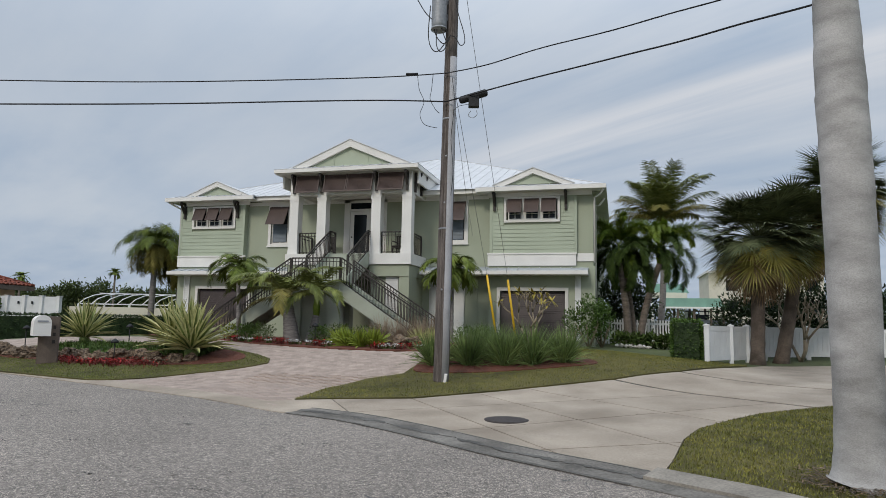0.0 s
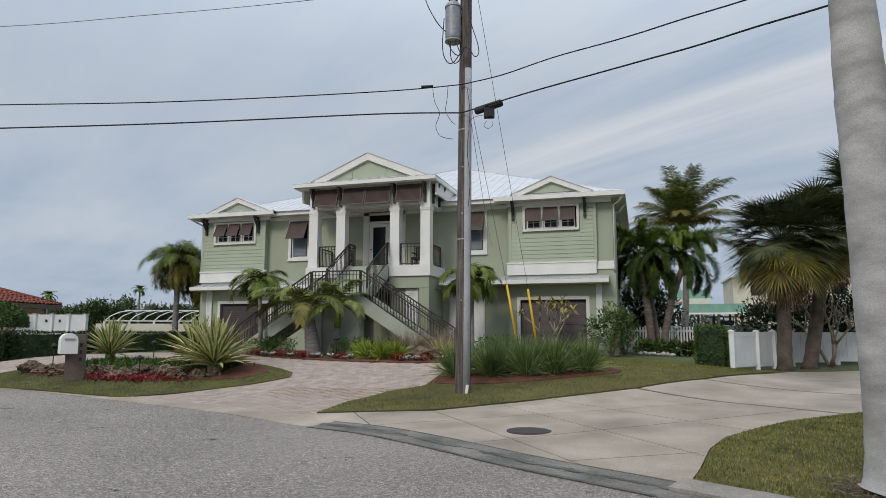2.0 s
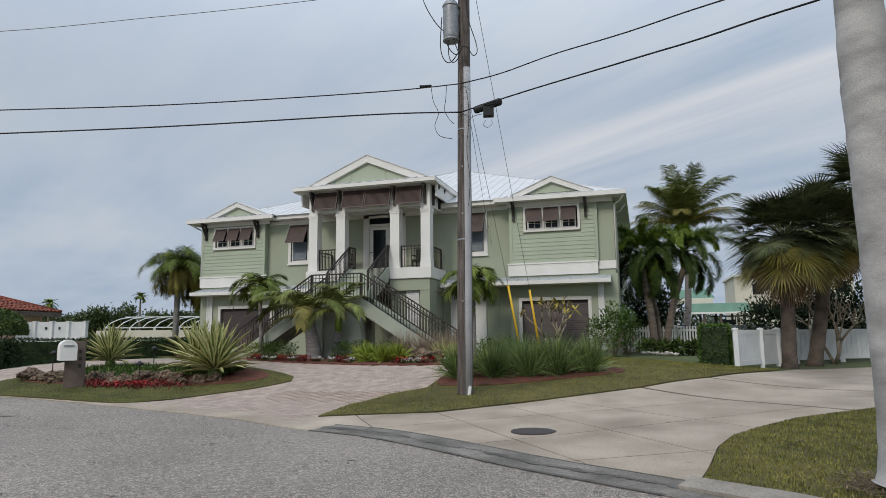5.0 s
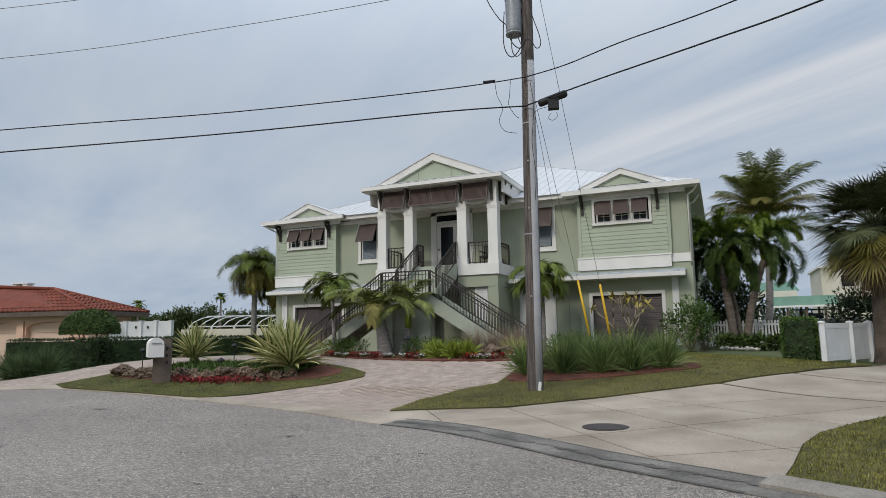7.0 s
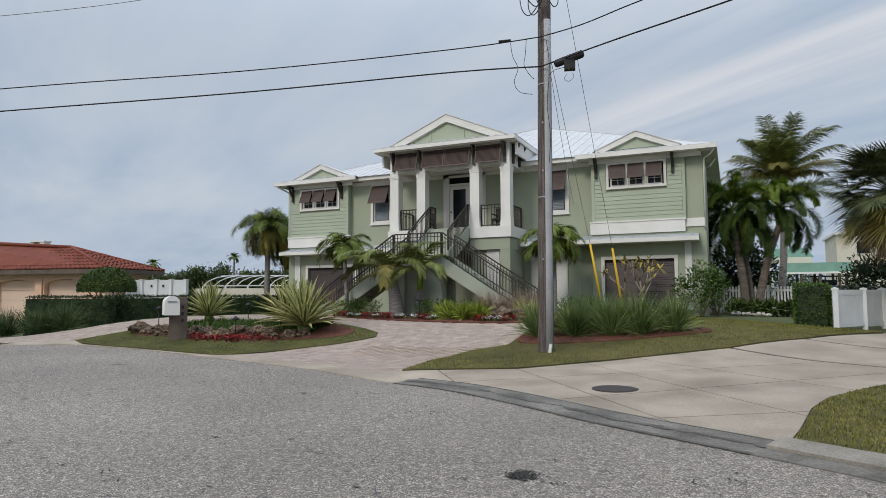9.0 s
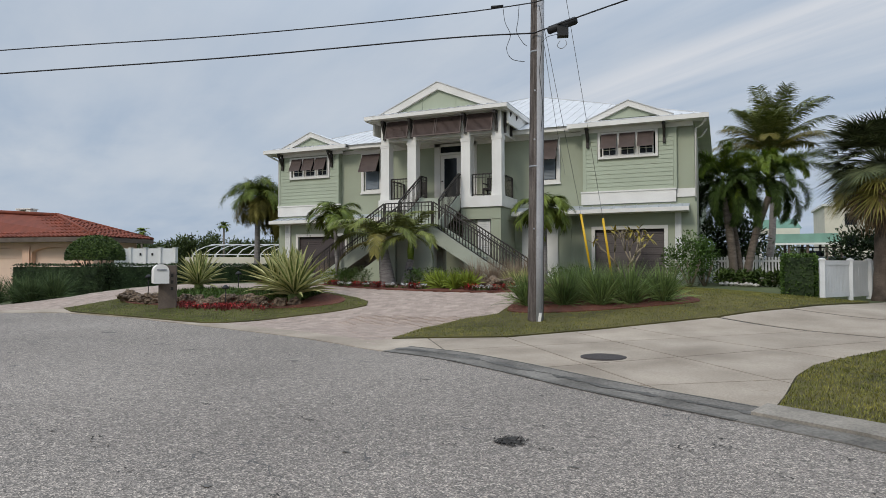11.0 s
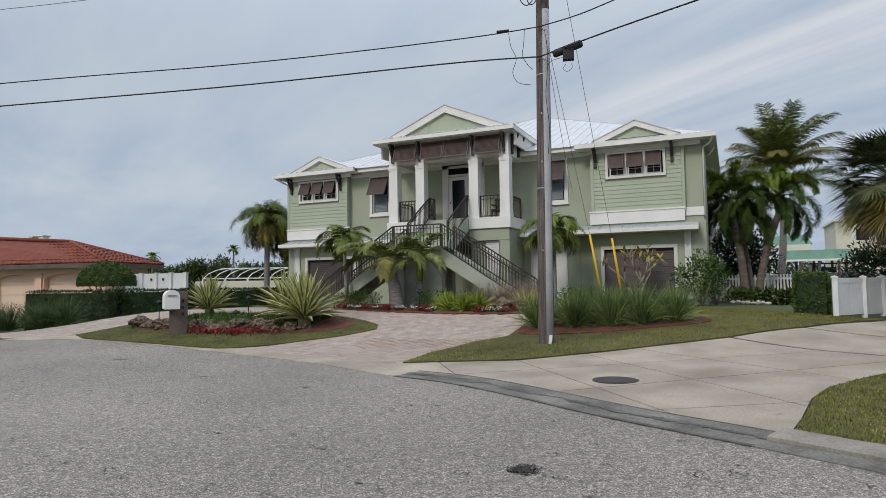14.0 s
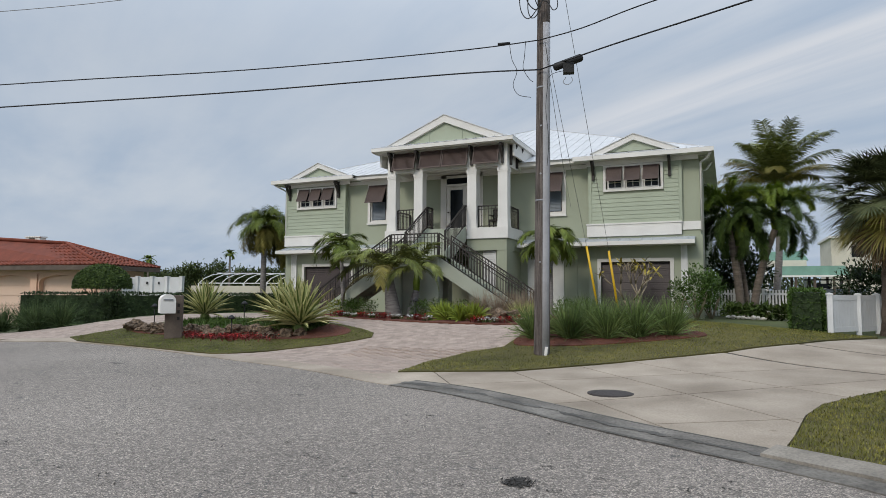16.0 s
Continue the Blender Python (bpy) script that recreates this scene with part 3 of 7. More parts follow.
def pavers():
    rnd = random.Random(5)
    me = bpy.data.meshes.new("brick")
    bm = bmesh.new()
    vs = box(bm, -0.0985, 0.0985, -0.0985, 0.0985, -0.03, 0.024)
    bmesh.ops.bevel(bm, geom=[e for e in bm.edges if all(v.co.z > 0 for v in e.verts)], offset=0.006, segments=1, affect="EDGES")
    bm.to_mesh(me); bm.free()
    me.materials.append(M_PAVER)
    spots = []
    for j in range(-30, 75):
        for i in range(-95, 95):
            u, v = i * 0.2 + (0.1 if j % 2 else 0), j * 0.2
            c, s = math.cos(radians(24)), math.sin(radians(24))
            x, y = -12 + u * c - v * s, 13 + u * s + v * c
            around = [(x + a, y + b) for a in (-0.15, 0.15) for b in (-0.15, 0.15)]
            if any(inside(*p, PAVED) for p in around) and not all(inside(*p, ISLAND) for p in around):
                spots.append((x, y))
    near = [p for p in spots if -8.6 < p[0] < -5.4 and 10.8 < p[1] < 14.6]
    near = sorted(near, key=lambda p: (p[0] + 6.2) ** 2 + (p[1] - 11.6) ** 2)[:300]
    chosen = set(near)
    for x, y in near:
        ob = new("brick", me)
        ob.parent = paved
        ob.matrix_basis = Matrix.Translation((x, y, gz(x, y) + rnd.uniform(-0.002, 0.002))) @ Matrix.Rotation(radians(24), 4, "Z")
    verts, faces = [], []
    for x, y in spots:
        if (x, y) in chosen:
            continue
        b = len(verts)
        dz = rnd.uniform(-0.002, 0.002)
        for r, zz in ((0.0985, 0.0), (0.0985, 0.02), (0.0945, 0.024)):
            for a, b2 in ((-1, -1), (1, -1), (1, 1), (-1, 1)):
                c, s = math.cos(radians(24)), math.sin(radians(24))
                px, py = x + r * (a * c - b2 * s), y + r * (a * s + b2 * c)
                verts.append((px, py, gz(px, py) + zz + dz))
        for k in (0, 4):
            for q in range(4):
                faces.append((b + k + q, b + k + (q + 1) % 4, b + k + 4 + (q + 1) % 4, b + k + 4 + q))
        faces.append((b + 8, b + 9, b + 10, b + 11))
    tagged(raw("paver_field", verts, faces, M_PAVER_R, paved), kind="stuff")


# lawns
POLE_LAWN = [(-5.85, 11.12), (-6.01, 12.8), (-5.67, 14.21), (-5.0, 14.95), (-5.0, 16.6), (-5.1, 17.9), (-4.0, 19.5), (-1.5, 21.5), (2.2, 21.0), (3.6, 20.6), (2.7, 19.0), (1.45, 16.97), (0.44, 15.86), (-0.12, 15.18), (-0.96, 14.5), (-1.88, 13.82), (-2.78, 12.97), (-3.78, 11.88), (-5.23, 11.4)]
RIGHT_LAWN = [(0.44, 7.15), (0.61, 7.88), (0.82, 9.06), (1.11, 9.96), (1.64, 10.82), (2.26, 11.65), (4.2, 13.3), (8, 15.1), (20, 16.9), (20, 2), (6.2, 2.0)] + [p for p in KERB_BACK[::-1] if p[0] > 0.55 and p[1] > 1.5]
tagged(part("lawn_by_pole", region(POLE_LAWN, 0.05, 0.5, 0.08), M_EARTH), "mown yellow-green lawn verge round the utility pole", "lawn", kind="structure")
tagged(part("lawn_by_kerb", region(RIGHT_LAWN, 0.03, 0.5, 0.08), M_EARTH), "mown yellow-green lawn under the royal palm", "lawn", kind="structure")
tagged(part("island_lawn", region(ISLAND, 0.05, 0.5, 0.08), M_EARTH), "grass edge of the planted island", "lawn", kind="structure")
BED_ISLAND = rounded([(-18.7, 15.35), (-17.6, 17.3), (-15.4, 17.9), (-12.6, 17.6), (-10.6, 16.9), (-9.9, 16.0), (-10.6, 15.3), (-12.2, 15.0), (-15.2, 15.1)], 2)
tagged(part("island_bed", region(BED_ISLAND, 0.065, 0.5, 0.05), M_MULCH), "red mulch bed on the island", "mulch", kind="structure")
BED_FRONT = rounded([(-19.5, 23.2), (-16.6, 22.5), (-14.2, 20.8), (-12.0, 19.0), (-9.9, 18.3), (-8.3, 18.05), (-6.5, 17.95), (-5.2, 18.1), (-4.6, 19.4), (-4.8, 22.0), (-5.5, 24.5), (-19.5, 25.5)], 1)
tagged(part("front_bed", region(BED_FRONT, 0.06, 0.5, 0.05), M_MULCH), "red mulch flower bed before the stairs", "mulch", kind="structure")
BED_POLE = rounded([(-5.0, 15.2), (-4.9, 17.2), (-3.0, 18.0), (-0.9, 17.6), (-0.35, 16.9), (-1.2, 16.2), (-2.9, 15.3), (-4.3, 15.0)], 2)
tagged(part("grass_bed", region(BED_POLE, 0.075, 0.5, 0.05), M_MULCH), "red mulch under the ornamental grass clumps", "mulch", kind="structure")

# ---- manhole and hole in the road ----
mh = thing("manhole_cover", (-1.66, 9.95, gz(-1.66, 9.95) + 0.03), "round dark iron utility cover set in the concrete drive", "manhole cover")
bm = bmesh.new()
tube(bm, [(-1.66, 9.95, gz(-1.66, 9.95) + 0.0), (-1.66, 9.95, gz(-1.66, 9.95) + 0.038)], 0.34, 32)
part("frame", bm, M_IRONLID, mh)
bm = bmesh.new()
tube(bm, [(-1.66, 9.95, gz(-1.66, 9.95) + 0.01), (-1.66, 9.95, gz(-1.66, 9.95) + 0.043)], 0.315, 32)
part("lid", bm, M_IRONLID, mh)

# ---- the green stilt house ----
Z0 = 0.72
FLOOR2 = 4.22
house = thing("house", (-10.7, 26, Z0), "two-storey pale green stilt house with white trim and a columned porch", "house")


def wall_with_holes(x0, x1, z0, z1, y0, y1, holes):
    """A wall in x and z with openings right through it."""
    bm = bmesh.new()
    xs = sorted({x0, x1, *(h[0] for h in holes), *(h[1] for h in holes)})
    for a, b in zip(xs, xs[1:]):
        z = z0
        for h in sorted((h for h in holes if h[0] <= a and h[1] >= b), key=lambda h: h[2]):
            if h[2] > z:
                box(bm, a, b, y0, y1, z, h[2])
            z = h[3]
        if z1 > z:
            box(bm, a, b, y0, y1, z, z1)
    bmesh.ops.remove_doubles(bm, verts=bm.verts, dist=0.0005)
    return bm


def frame_around(x0, x1, z0, z1, w, y0, y1):
    return boxes((x0 - w, x0, y0, y1, z0 - w, z1 + w), (x1, x1 + w, y0, y1, z0 - w, z1 + w), (x0, x1, y0, y1, z1, z1 + w), (x0, x1, y0, y1, z0 - w, z0))


YW, YR = 26.0, 26.3
GL, GR = (-18.81, -16.22), (-4.63, -2.02)
WL, WR = (-19.31, -17.03), (-4.49, -2.21)
wall_left = part("lower_wall", wall_with_holes(-19.95, -16.0, Z0 - 0.3, 3.86, YW, YW + 0.25, [(*GL, Z0 - 0.3, 2.86)]), M_GREEN, house)
wall_right = part("lower_wall", wall_with_holes(-5.1, -0.85, Z0 - 0.3, 3.86, YW, YW + 0.25, [(*GR, Z0 - 0.3, 2.86)]), M_GREEN, house)
part("lower_wall", wall_with_holes(-16.0, -5.1, Z0 - 0.3, 3.86, YR, YR + 0.25, []), M_GREEN, house)
RWL, RWR = (-15.35, -14.5), (-6.95, -6.2)
DOOR = (-11.6, -9.8, FLOOR2, 6.95)
part("upper_wall", wall_with_holes(-16.6, -5.1, 3.86, 7.05, YR, YR + 0.2, [(*RWL, 4.95, 6.6), (*RWR, 4.95, 6.6), DOOR]), M_GREEN, house)
part("upper_wall", wall_with_holes(-19.92, -16.6, 3.86, 7.05, YW + 0.03, YW + 0.25, [(WL[0] + 0.1, WL[1] - 0.1, 5.75, 6.6)]), M_GREEN, house)
part("upper_wall", wall_with_holes(-5.1, -1.62, 3.86, 7.05, YW + 0.03, YW + 0.25, [(WR[0] + 0.1, WR[1] - 0.1, 5.75, 6.6)]), M_GREEN, house)
part("upper_wall", boxes((-1.62, -0.92, YW + 0.12, YW + 0.3, 3.86, 7.05)), M_GREEN, house)
part("side_wall", boxes((-1.2, -0.921, YW + 0.3, 45.8, Z0 - 0.3, 7.05)), M_GREEN, house)
part("side_wall", boxes((-19.92, -19.7, YW + 0.25, 45.8, Z0 - 0.3, 7.05)), M_GREEN, house)
part("side_wall", boxes((-16.8, -16.6, YW + 0.25, YR + 0.02, 3.86, 7.05)), M_GREEN, house)
part("back_wall", boxes((-19.7, -1.2, 45.6, 45.8, Z0 - 0.3, 7.05)), M_GREEN, house)
part("floor_slab", boxes((-19.6, -1.25, YR + 0.26, 45.5, 3.7, 3.85)), M_CONC, house)

# lap siding, board by board, round the high windows
for xa, xb, win in ((-19.92, -16.62, WL), (-5.0, -1.62, WR)):
    panel = part("corner_board", boxes((xa - 0.08, xa + 0.04, YW - 0.03, YW + 0.02, 4.37, 7.0)), M_SIDE, house)
    part("corner_board", boxes((xb - 0.04, xb + 0.08, YW - 0.03, YW + 0.02, 4.37, 7.0)), M_SIDE, house)
    z = 4.38
    while z < 6.95:
        top = min(z + 0.168, 6.97)
        spans = [(xa + 0.045, xb - 0.045)]
        if top > 5.62 and z < 6.72:
            spans = [(xa + 0.045, win[0] - 0.02), (win[1] + 0.02, xb - 0.045)]
        for a, b in spans:
            bm = bmesh.new()
            vs = box(bm, a, b, YW - 0.012, YW + 0.028, z, top)
            for v in vs:
                if v.co.z < z + 0.01 and v.co.y < YW:
                    v.co.y = YW - 0.03
            part("siding_board", bm, M_SIDE, panel)
        z += 0.165
# siding on the return of the further wing
for k in range(15):
    part("siding_board", boxes((-16.6, -16.575 if k % 2 else -16.57, YW + 0.03, YR, 4.38 + k * 0.17, 4.53 + k * 0.17)), M_SIDE, house)
# white bands and corner trim
part("band_board", boxes((-20.0, -16.55, YW - 0.06, YW + 0.02, 3.87, 4.37)), M_WHITE, house)
part("band_board", boxes((-5.15, -1.58, YW - 0.06, YW + 0.02, 3.87, 4.37)), M_WHITE, house)
part("band_board", boxes((-1.57, -0.88, YW + 0.07, YW + 0.119, 4.05, 4.37)), M_WHITE, house)
for xx in (-20.0, -5.15):
    part("band_cap", boxes((xx - 0.02, xx + 3.6, YW - 0.09, YW - 0.03, 4.33, 4.385)), M_WHITE, house)


def louvre_panel(parent, x0, x1, z0, z1, y, depth, material, name="shutter", tilt=0.0, n=None, border=0.05):
    """A framed louvre panel; its foot stands out by tilt."""
    bm = bmesh.new()
    sh = lambda z: y - tilt * (z1 - z) / (z1 - z0)
    n = n or max(6, int((z1 - z0) / 0.055))
    a = border
    for xa, xb in ((x0, x0 + a), (x1 - a, x1)):
        vs = box(bm, xa, xb, -depth, 0, z0, z1)
        for v in vs:
            v.co.y += sh(v.co.z)
    for za, zb in ((z0, z0 + a), (z1 - a, z1)):
        vs = box(bm, x0 + a, x1 - a, -depth, 0, za, zb)
        for v in vs:
            v.co.y += sh(v.co.z)
    h = (z1 - z0 - 2 * a) / n
    bs = bmesh.new()
    for k in range(n):
        zc = z0 + a + (k + 0.5) * h
        vs = box(bs, x0 + a, x1 - a, -depth * 0.5 - 0.006, -depth * 0.5 + 0.006, zc - h * 0.55, zc + h * 0.55)
        for v in vs:
            v.co.y += sh(zc) - (depth * 0.35 if v.co.z < zc else -depth * 0.35)
    ob = part(name, bm, material, parent)
    tagged(part("slats", bs, material, ob), kind="stuff")
    return ob


def window_unit(name, x0, x1, z0, z1, y, material, lites=2):
    """A deep window: frame, glass, glazing bars."""
    w = thing(name, ((x0 + x1) / 2, y, z0), "", "")
    w.parent = house
    w.matrix_parent_inverse = house.matrix_basis.inverted()
    part("window_frame", frame_around(x0 + 0.05, x1 - 0.05, z0 + 0.05, z1 - 0.05, 0.05, y - 0.02, y + 0.06), M_WHITE, w)
    part("pane", boxes((x0 + 0.05, x1 - 0.05, y + 0.02, y + 0.03, z0 + 0.05, z1 - 0.05)), material, w)
    bm = bmesh.new()
    for k in range(1, lites):
        xx = x0 + (x1 - x0) * k / lites
        box(bm, xx - 0.012, xx + 0.012, y - 0.005, y + 0.018, z0 + 0.05, z1 - 0.05)
    zz = z0 + (z1 - z0) * 0.3
    box(bm, x0 + 0.05, x1 - 0.05, y - 0.004, y + 0.017, zz - 0.012, zz + 0.012)
    part("glazing_bar", bm, M_WHITE, w)
    return w


for win in (WL, WR):
    cas = part("window_casing", frame_around(win[0] + 0.1, win[1] - 0.1, 5.75, 6.6, 0.1, YW - 0.07, YW + 0.03), M_WHITE, house)
    step = (win[1] - win[0] - 0.2) / 3
    for k in range(3):
        a = win[0] + 0.1 + k * step
        if k:
            part("mullion", boxes((a - 0.06, a + 0.06, YW - 0.06, YW + 0.03, 5.75, 6.6)), M_WHITE, house)
        window_unit("window", a + 0.06, a + step - 0.06, 5.76, 6.59, YW + 0.02, M_GLASS)
        sh = louvre_panel(house, a + 0.05, a + step - 0.05, 6.02, 6.62, YW - 0.06, 0.04, M_BROWN, "awning_shutter", 0.26, 10)
for win in (RWL, RWR):
    part("window_casing", frame_around(win[0], win[1], 4.95, 6.6, 0.13, YR - 0.05, YR + 0.02), M_WHITE, house)
    part("window_sill", boxes((win[0] - 0.16, win[1] + 0.16, YR - 0.09, YR - 0.05, 4.8, 4.86)), M_WHITE, house)
    window_unit("window", win[0] + 0.01, win[1] - 0.01, 4.96, 6.59, YR + 0.06, M_GLASS)
    louvre_panel(house, win[0] + 0.09, win[1] - 0.09, 5.03, 5.85, YR + 0.05, 0.03, M_SHUT, "inner_shutter", 0, 12)
    louvre_panel(house, win[0] - 0.04, win[1] + 0.04, 5.78, 6.64, YR - 0.05, 0.05, M_BROWN, "awning_shutter", 0.42, 14)


def garage(x0, x1):
    g = thing("garage_door", ((x0 + x1) / 2, YW, Z0), "", "")
    g.parent = house
    g.matrix_parent_inverse = house.matrix_basis.inverted()
    tagged(g, "dark brown slatted roll-up garage door in a white frame")
    h = (2.86 - Z0) / 24
    for k in range(24):
        bm = bmesh.new()
        vs = box(bm, x0, x1, YW + 0.1, YW + 0.14, Z0 + k * h, Z0 + (k + 1) * h - 0.008)
        for v in vs:
            if v.co.z > Z0 + (k + 0.5) * h and v.co.y < YW + 0.12:
                v.co.y += 0.02
        part("slat", bm, M_DARKBR, g)
    part("backing", boxes((x0, x1, YW + 0.142, YW + 0.16, Z0, 2.86)), M_DARKBR, g)
    w = 0.13
    part("door_frame", boxes((x0 - w, x0, YW - 0.05, YW + 0.02, Z0, 2.86 + w), (x1, x1 + w, YW - 0.05, YW + 0.02, Z0, 2.86 + w), (x0, x1, YW - 0.05, YW + 0.02, 2.86, 2.86 + w)), M_WHITE, g)


garage(*GL)
garage(*GR)
for x0, x1, z0, y in ((-7.7, -6.17, 0.9, YR - 0.03), (-1.63, -1.4, 0.9, YW - 0.03), (-19.55, -19.25, 0.9, YW - 0.03), (-14.4, -13.6, 0.9, YR - 0.03)):
    louvre_panel(house, x0, x1, z0, 3.5, y, 0.05, M_LATT, "white_louvre", 0, 30)
for x0 in (-8.25, -5.75):
    part("pilaster", boxes((x0, x0 + 0.12, YR - 0.04, YR, Z0, 3.5)), M_GREEN, house)


def skirt_roof(x0, x1):
    bm = bmesh.new()
    prof = [(25.28, 3.6), (26.31, 3.87), (26.31, 3.82), (25.28, 3.555)]
    a = [bm.verts.new((x0, y, z)) for y, z in prof]
    b = [bm.verts.new((x1, y, z)) for y, z in prof]
    for k in range(4):
        bm.faces.new((a[k], b[k], b[(k + 1) % 4], a[(k + 1) % 4]))
    bm.faces.new(a); bm.faces.new(b[::-1])
    x = x0 + 0.2
    while x < x1:
        beam(bm, (x, 25.29, 3.615), (x, 26.0, 3.80), 0.025, 0.03)
        x += 0.42
    bmesh.ops.recalc_face_normals(bm, faces=bm.faces)
    part("skirt_roof", bm, M_SKIRT, house)
    part("skirt_fascia", boxes((x0 - 0.01, x1 + 0.01, 25.25, 25.28, 3.47, 3.62)), M_WHITE, house)
    part("skirt_soffit", boxes((x0, x1, 25.28, 26.0, 3.46, 3.49)), M_WHITE, house)


skirt_roof(-20.0, -13.42)
skirt_roof(-7.85, -1.1)


def hip_roof():
    """The main hipped roof, nearly a pyramid, with low standing seams."""
    e0, e1, f0, f1, z = -20.42, -0.45, 25.62, 46.2, 7.04
    r0, r1, ry, rz = -10.3, -9.6, 36.4, 11.2
    bm = bmesh.new()
    A, B, C, D = (bm.verts.new(p) for p in ((e0, f0, z), (e1, f0, z), (e1, f1, z), (e0, f1, z)))
    E, F = bm.verts.new((r0, ry, rz)), bm.verts.new((r1, ry, rz))
    for f in ((A, B, F, E), (B, C, F), (C, D, E, F), (D, A, E)):
        bm.faces.new(f)
    bm.faces.new((A, D, C, B))
    for a, b in (((e0, f0), r0), ((e1, f0), r1), ((e1, f1), r1), ((e0, f1), r0)):
        beam(bm, (*a, z + 0.01), (b, ry, rz + 0.01), 0.1, 0.04)
    bmesh.ops.recalc_face_normals(bm, faces=bm.faces)
    return bm


def roof_seams(parent):
    e0, e1, f0, z, r0, r1, ry, rz = -20.42, -0.45, 25.62, 7.04, -10.3, -9.6, 36.4, 11.2
    x = e0 + 0.5
    while x < e1:
        t = (x - e0) / (r0 - e0) if x < r0 else (e1 - x) / (e1 - r1) if x > r1 else 1.0
        seam = bmesh.new()
        beam(seam, (x, f0, z + 0.006), (x, f0 + (ry - f0) * t, z + (rz - z) * t + 0.006), 0.018, 0.02)
        part("standing_seam", seam, M_ROOF, parent)
        x += 0.45


roof_seams(part("roof", hip_roof(), M_ROOF, house, "white standing-seam metal roof"))


def eave(x0, x1, y, z, h=0.2, depth=1.0, wall=26.3):
    part("gutter_fascia", boxes((x0, x1, y, y + 0.11, z, z + h)), M_WHITE, house)
    part("soffit", boxes((x0 + 0.01, x1 - 0.01, y + 0.111, wall + 0.2, z + 0.01, z + 0.045)), M_WHITE, house)
    part("frieze", boxes((x0 + 0.45, x1 - 0.45, wall - 0.06, wall - 0.005, z - 0.16, z + 0.009)), M_WHITE, house)


eave(-20.4, -15.85, 25.42, 6.9, 0.17, wall=25.97)
eave(-5.6, -0.5, 25.42, 6.87, 0.17, wall=25.97)
part("gutter_fascia", boxes((-15.85, -5.6, 25.72, 25.83, 6.87, 7.04)), M_WHITE, house)
part("soffit", boxes((-15.85, -5.6, 25.84, 26.4, 6.88, 6.915)), M_WHITE, house)
part("frieze", boxes((-16.5, -5.2, YR - 0.05, YR - 0.003, 6.72, 6.879)), M_WHITE, house)
part("gutter_fascia", boxes((-0.5, -0.39, 25.42, 46.3, 6.87, 7.04)), M_WHITE, house)
part("soffit", boxes((-0.93, -0.501, 26.32, 46.2, 6.885, 6.92)), M_WHITE, house)
part("gutter_fascia", boxes((-20.5, -20.4, 25.42, 46.3, 6.9, 7.07)), M_WHITE, house)
# gutter pipes at the corner
bm = bmesh.new()
tube(bm, [(-0.5, 25.55, 6.86), (-0.62, 25.8, 6.7), (-0.86, 26.05, 6.6), (-0.86, 26.05, 4.0)], 0.045, 8)
tube(bm, [(-0.5, 27.5, 6.86), (-0.7, 27.5, 6.55), (-0.87, 27.5, 6.5), (-0.87, 27.5, 0.8)], 0.045, 8)
part("downpipe", bm, M_WHITE, house)
bm = bmesh.new()
tube(bm, [(-20.35, 25.55, 6.88), (-20.15, 25.85, 6.72), (-19.98, 26.0, 6.6), (-19.98, 26.0, 4.4)], 0.045, 8)
part("downpipe", bm, M_WHITE, house)
# side windows of the near flank
for k in range(3):
    yy = 27.9 + k * 3.1
    part("side_casing", boxes((-0.92, -0.87, yy, yy + 0.12, 5.0, 6.7), (-0.92, -0.87, yy + 0.9, yy + 1.02, 5.0, 6.7), (-0.92, -0.87, yy + 0.12, yy + 0.9, 6.58, 6.7), (-0.92, -0.87, yy + 0.12, yy + 0.9, 5.0, 5.12)), M_WHITE, house)
    part("side_pane", boxes((-0.919, -0.9, yy + 0.12, yy + 0.9, 5.12, 6.58)), M_GLASS, house)


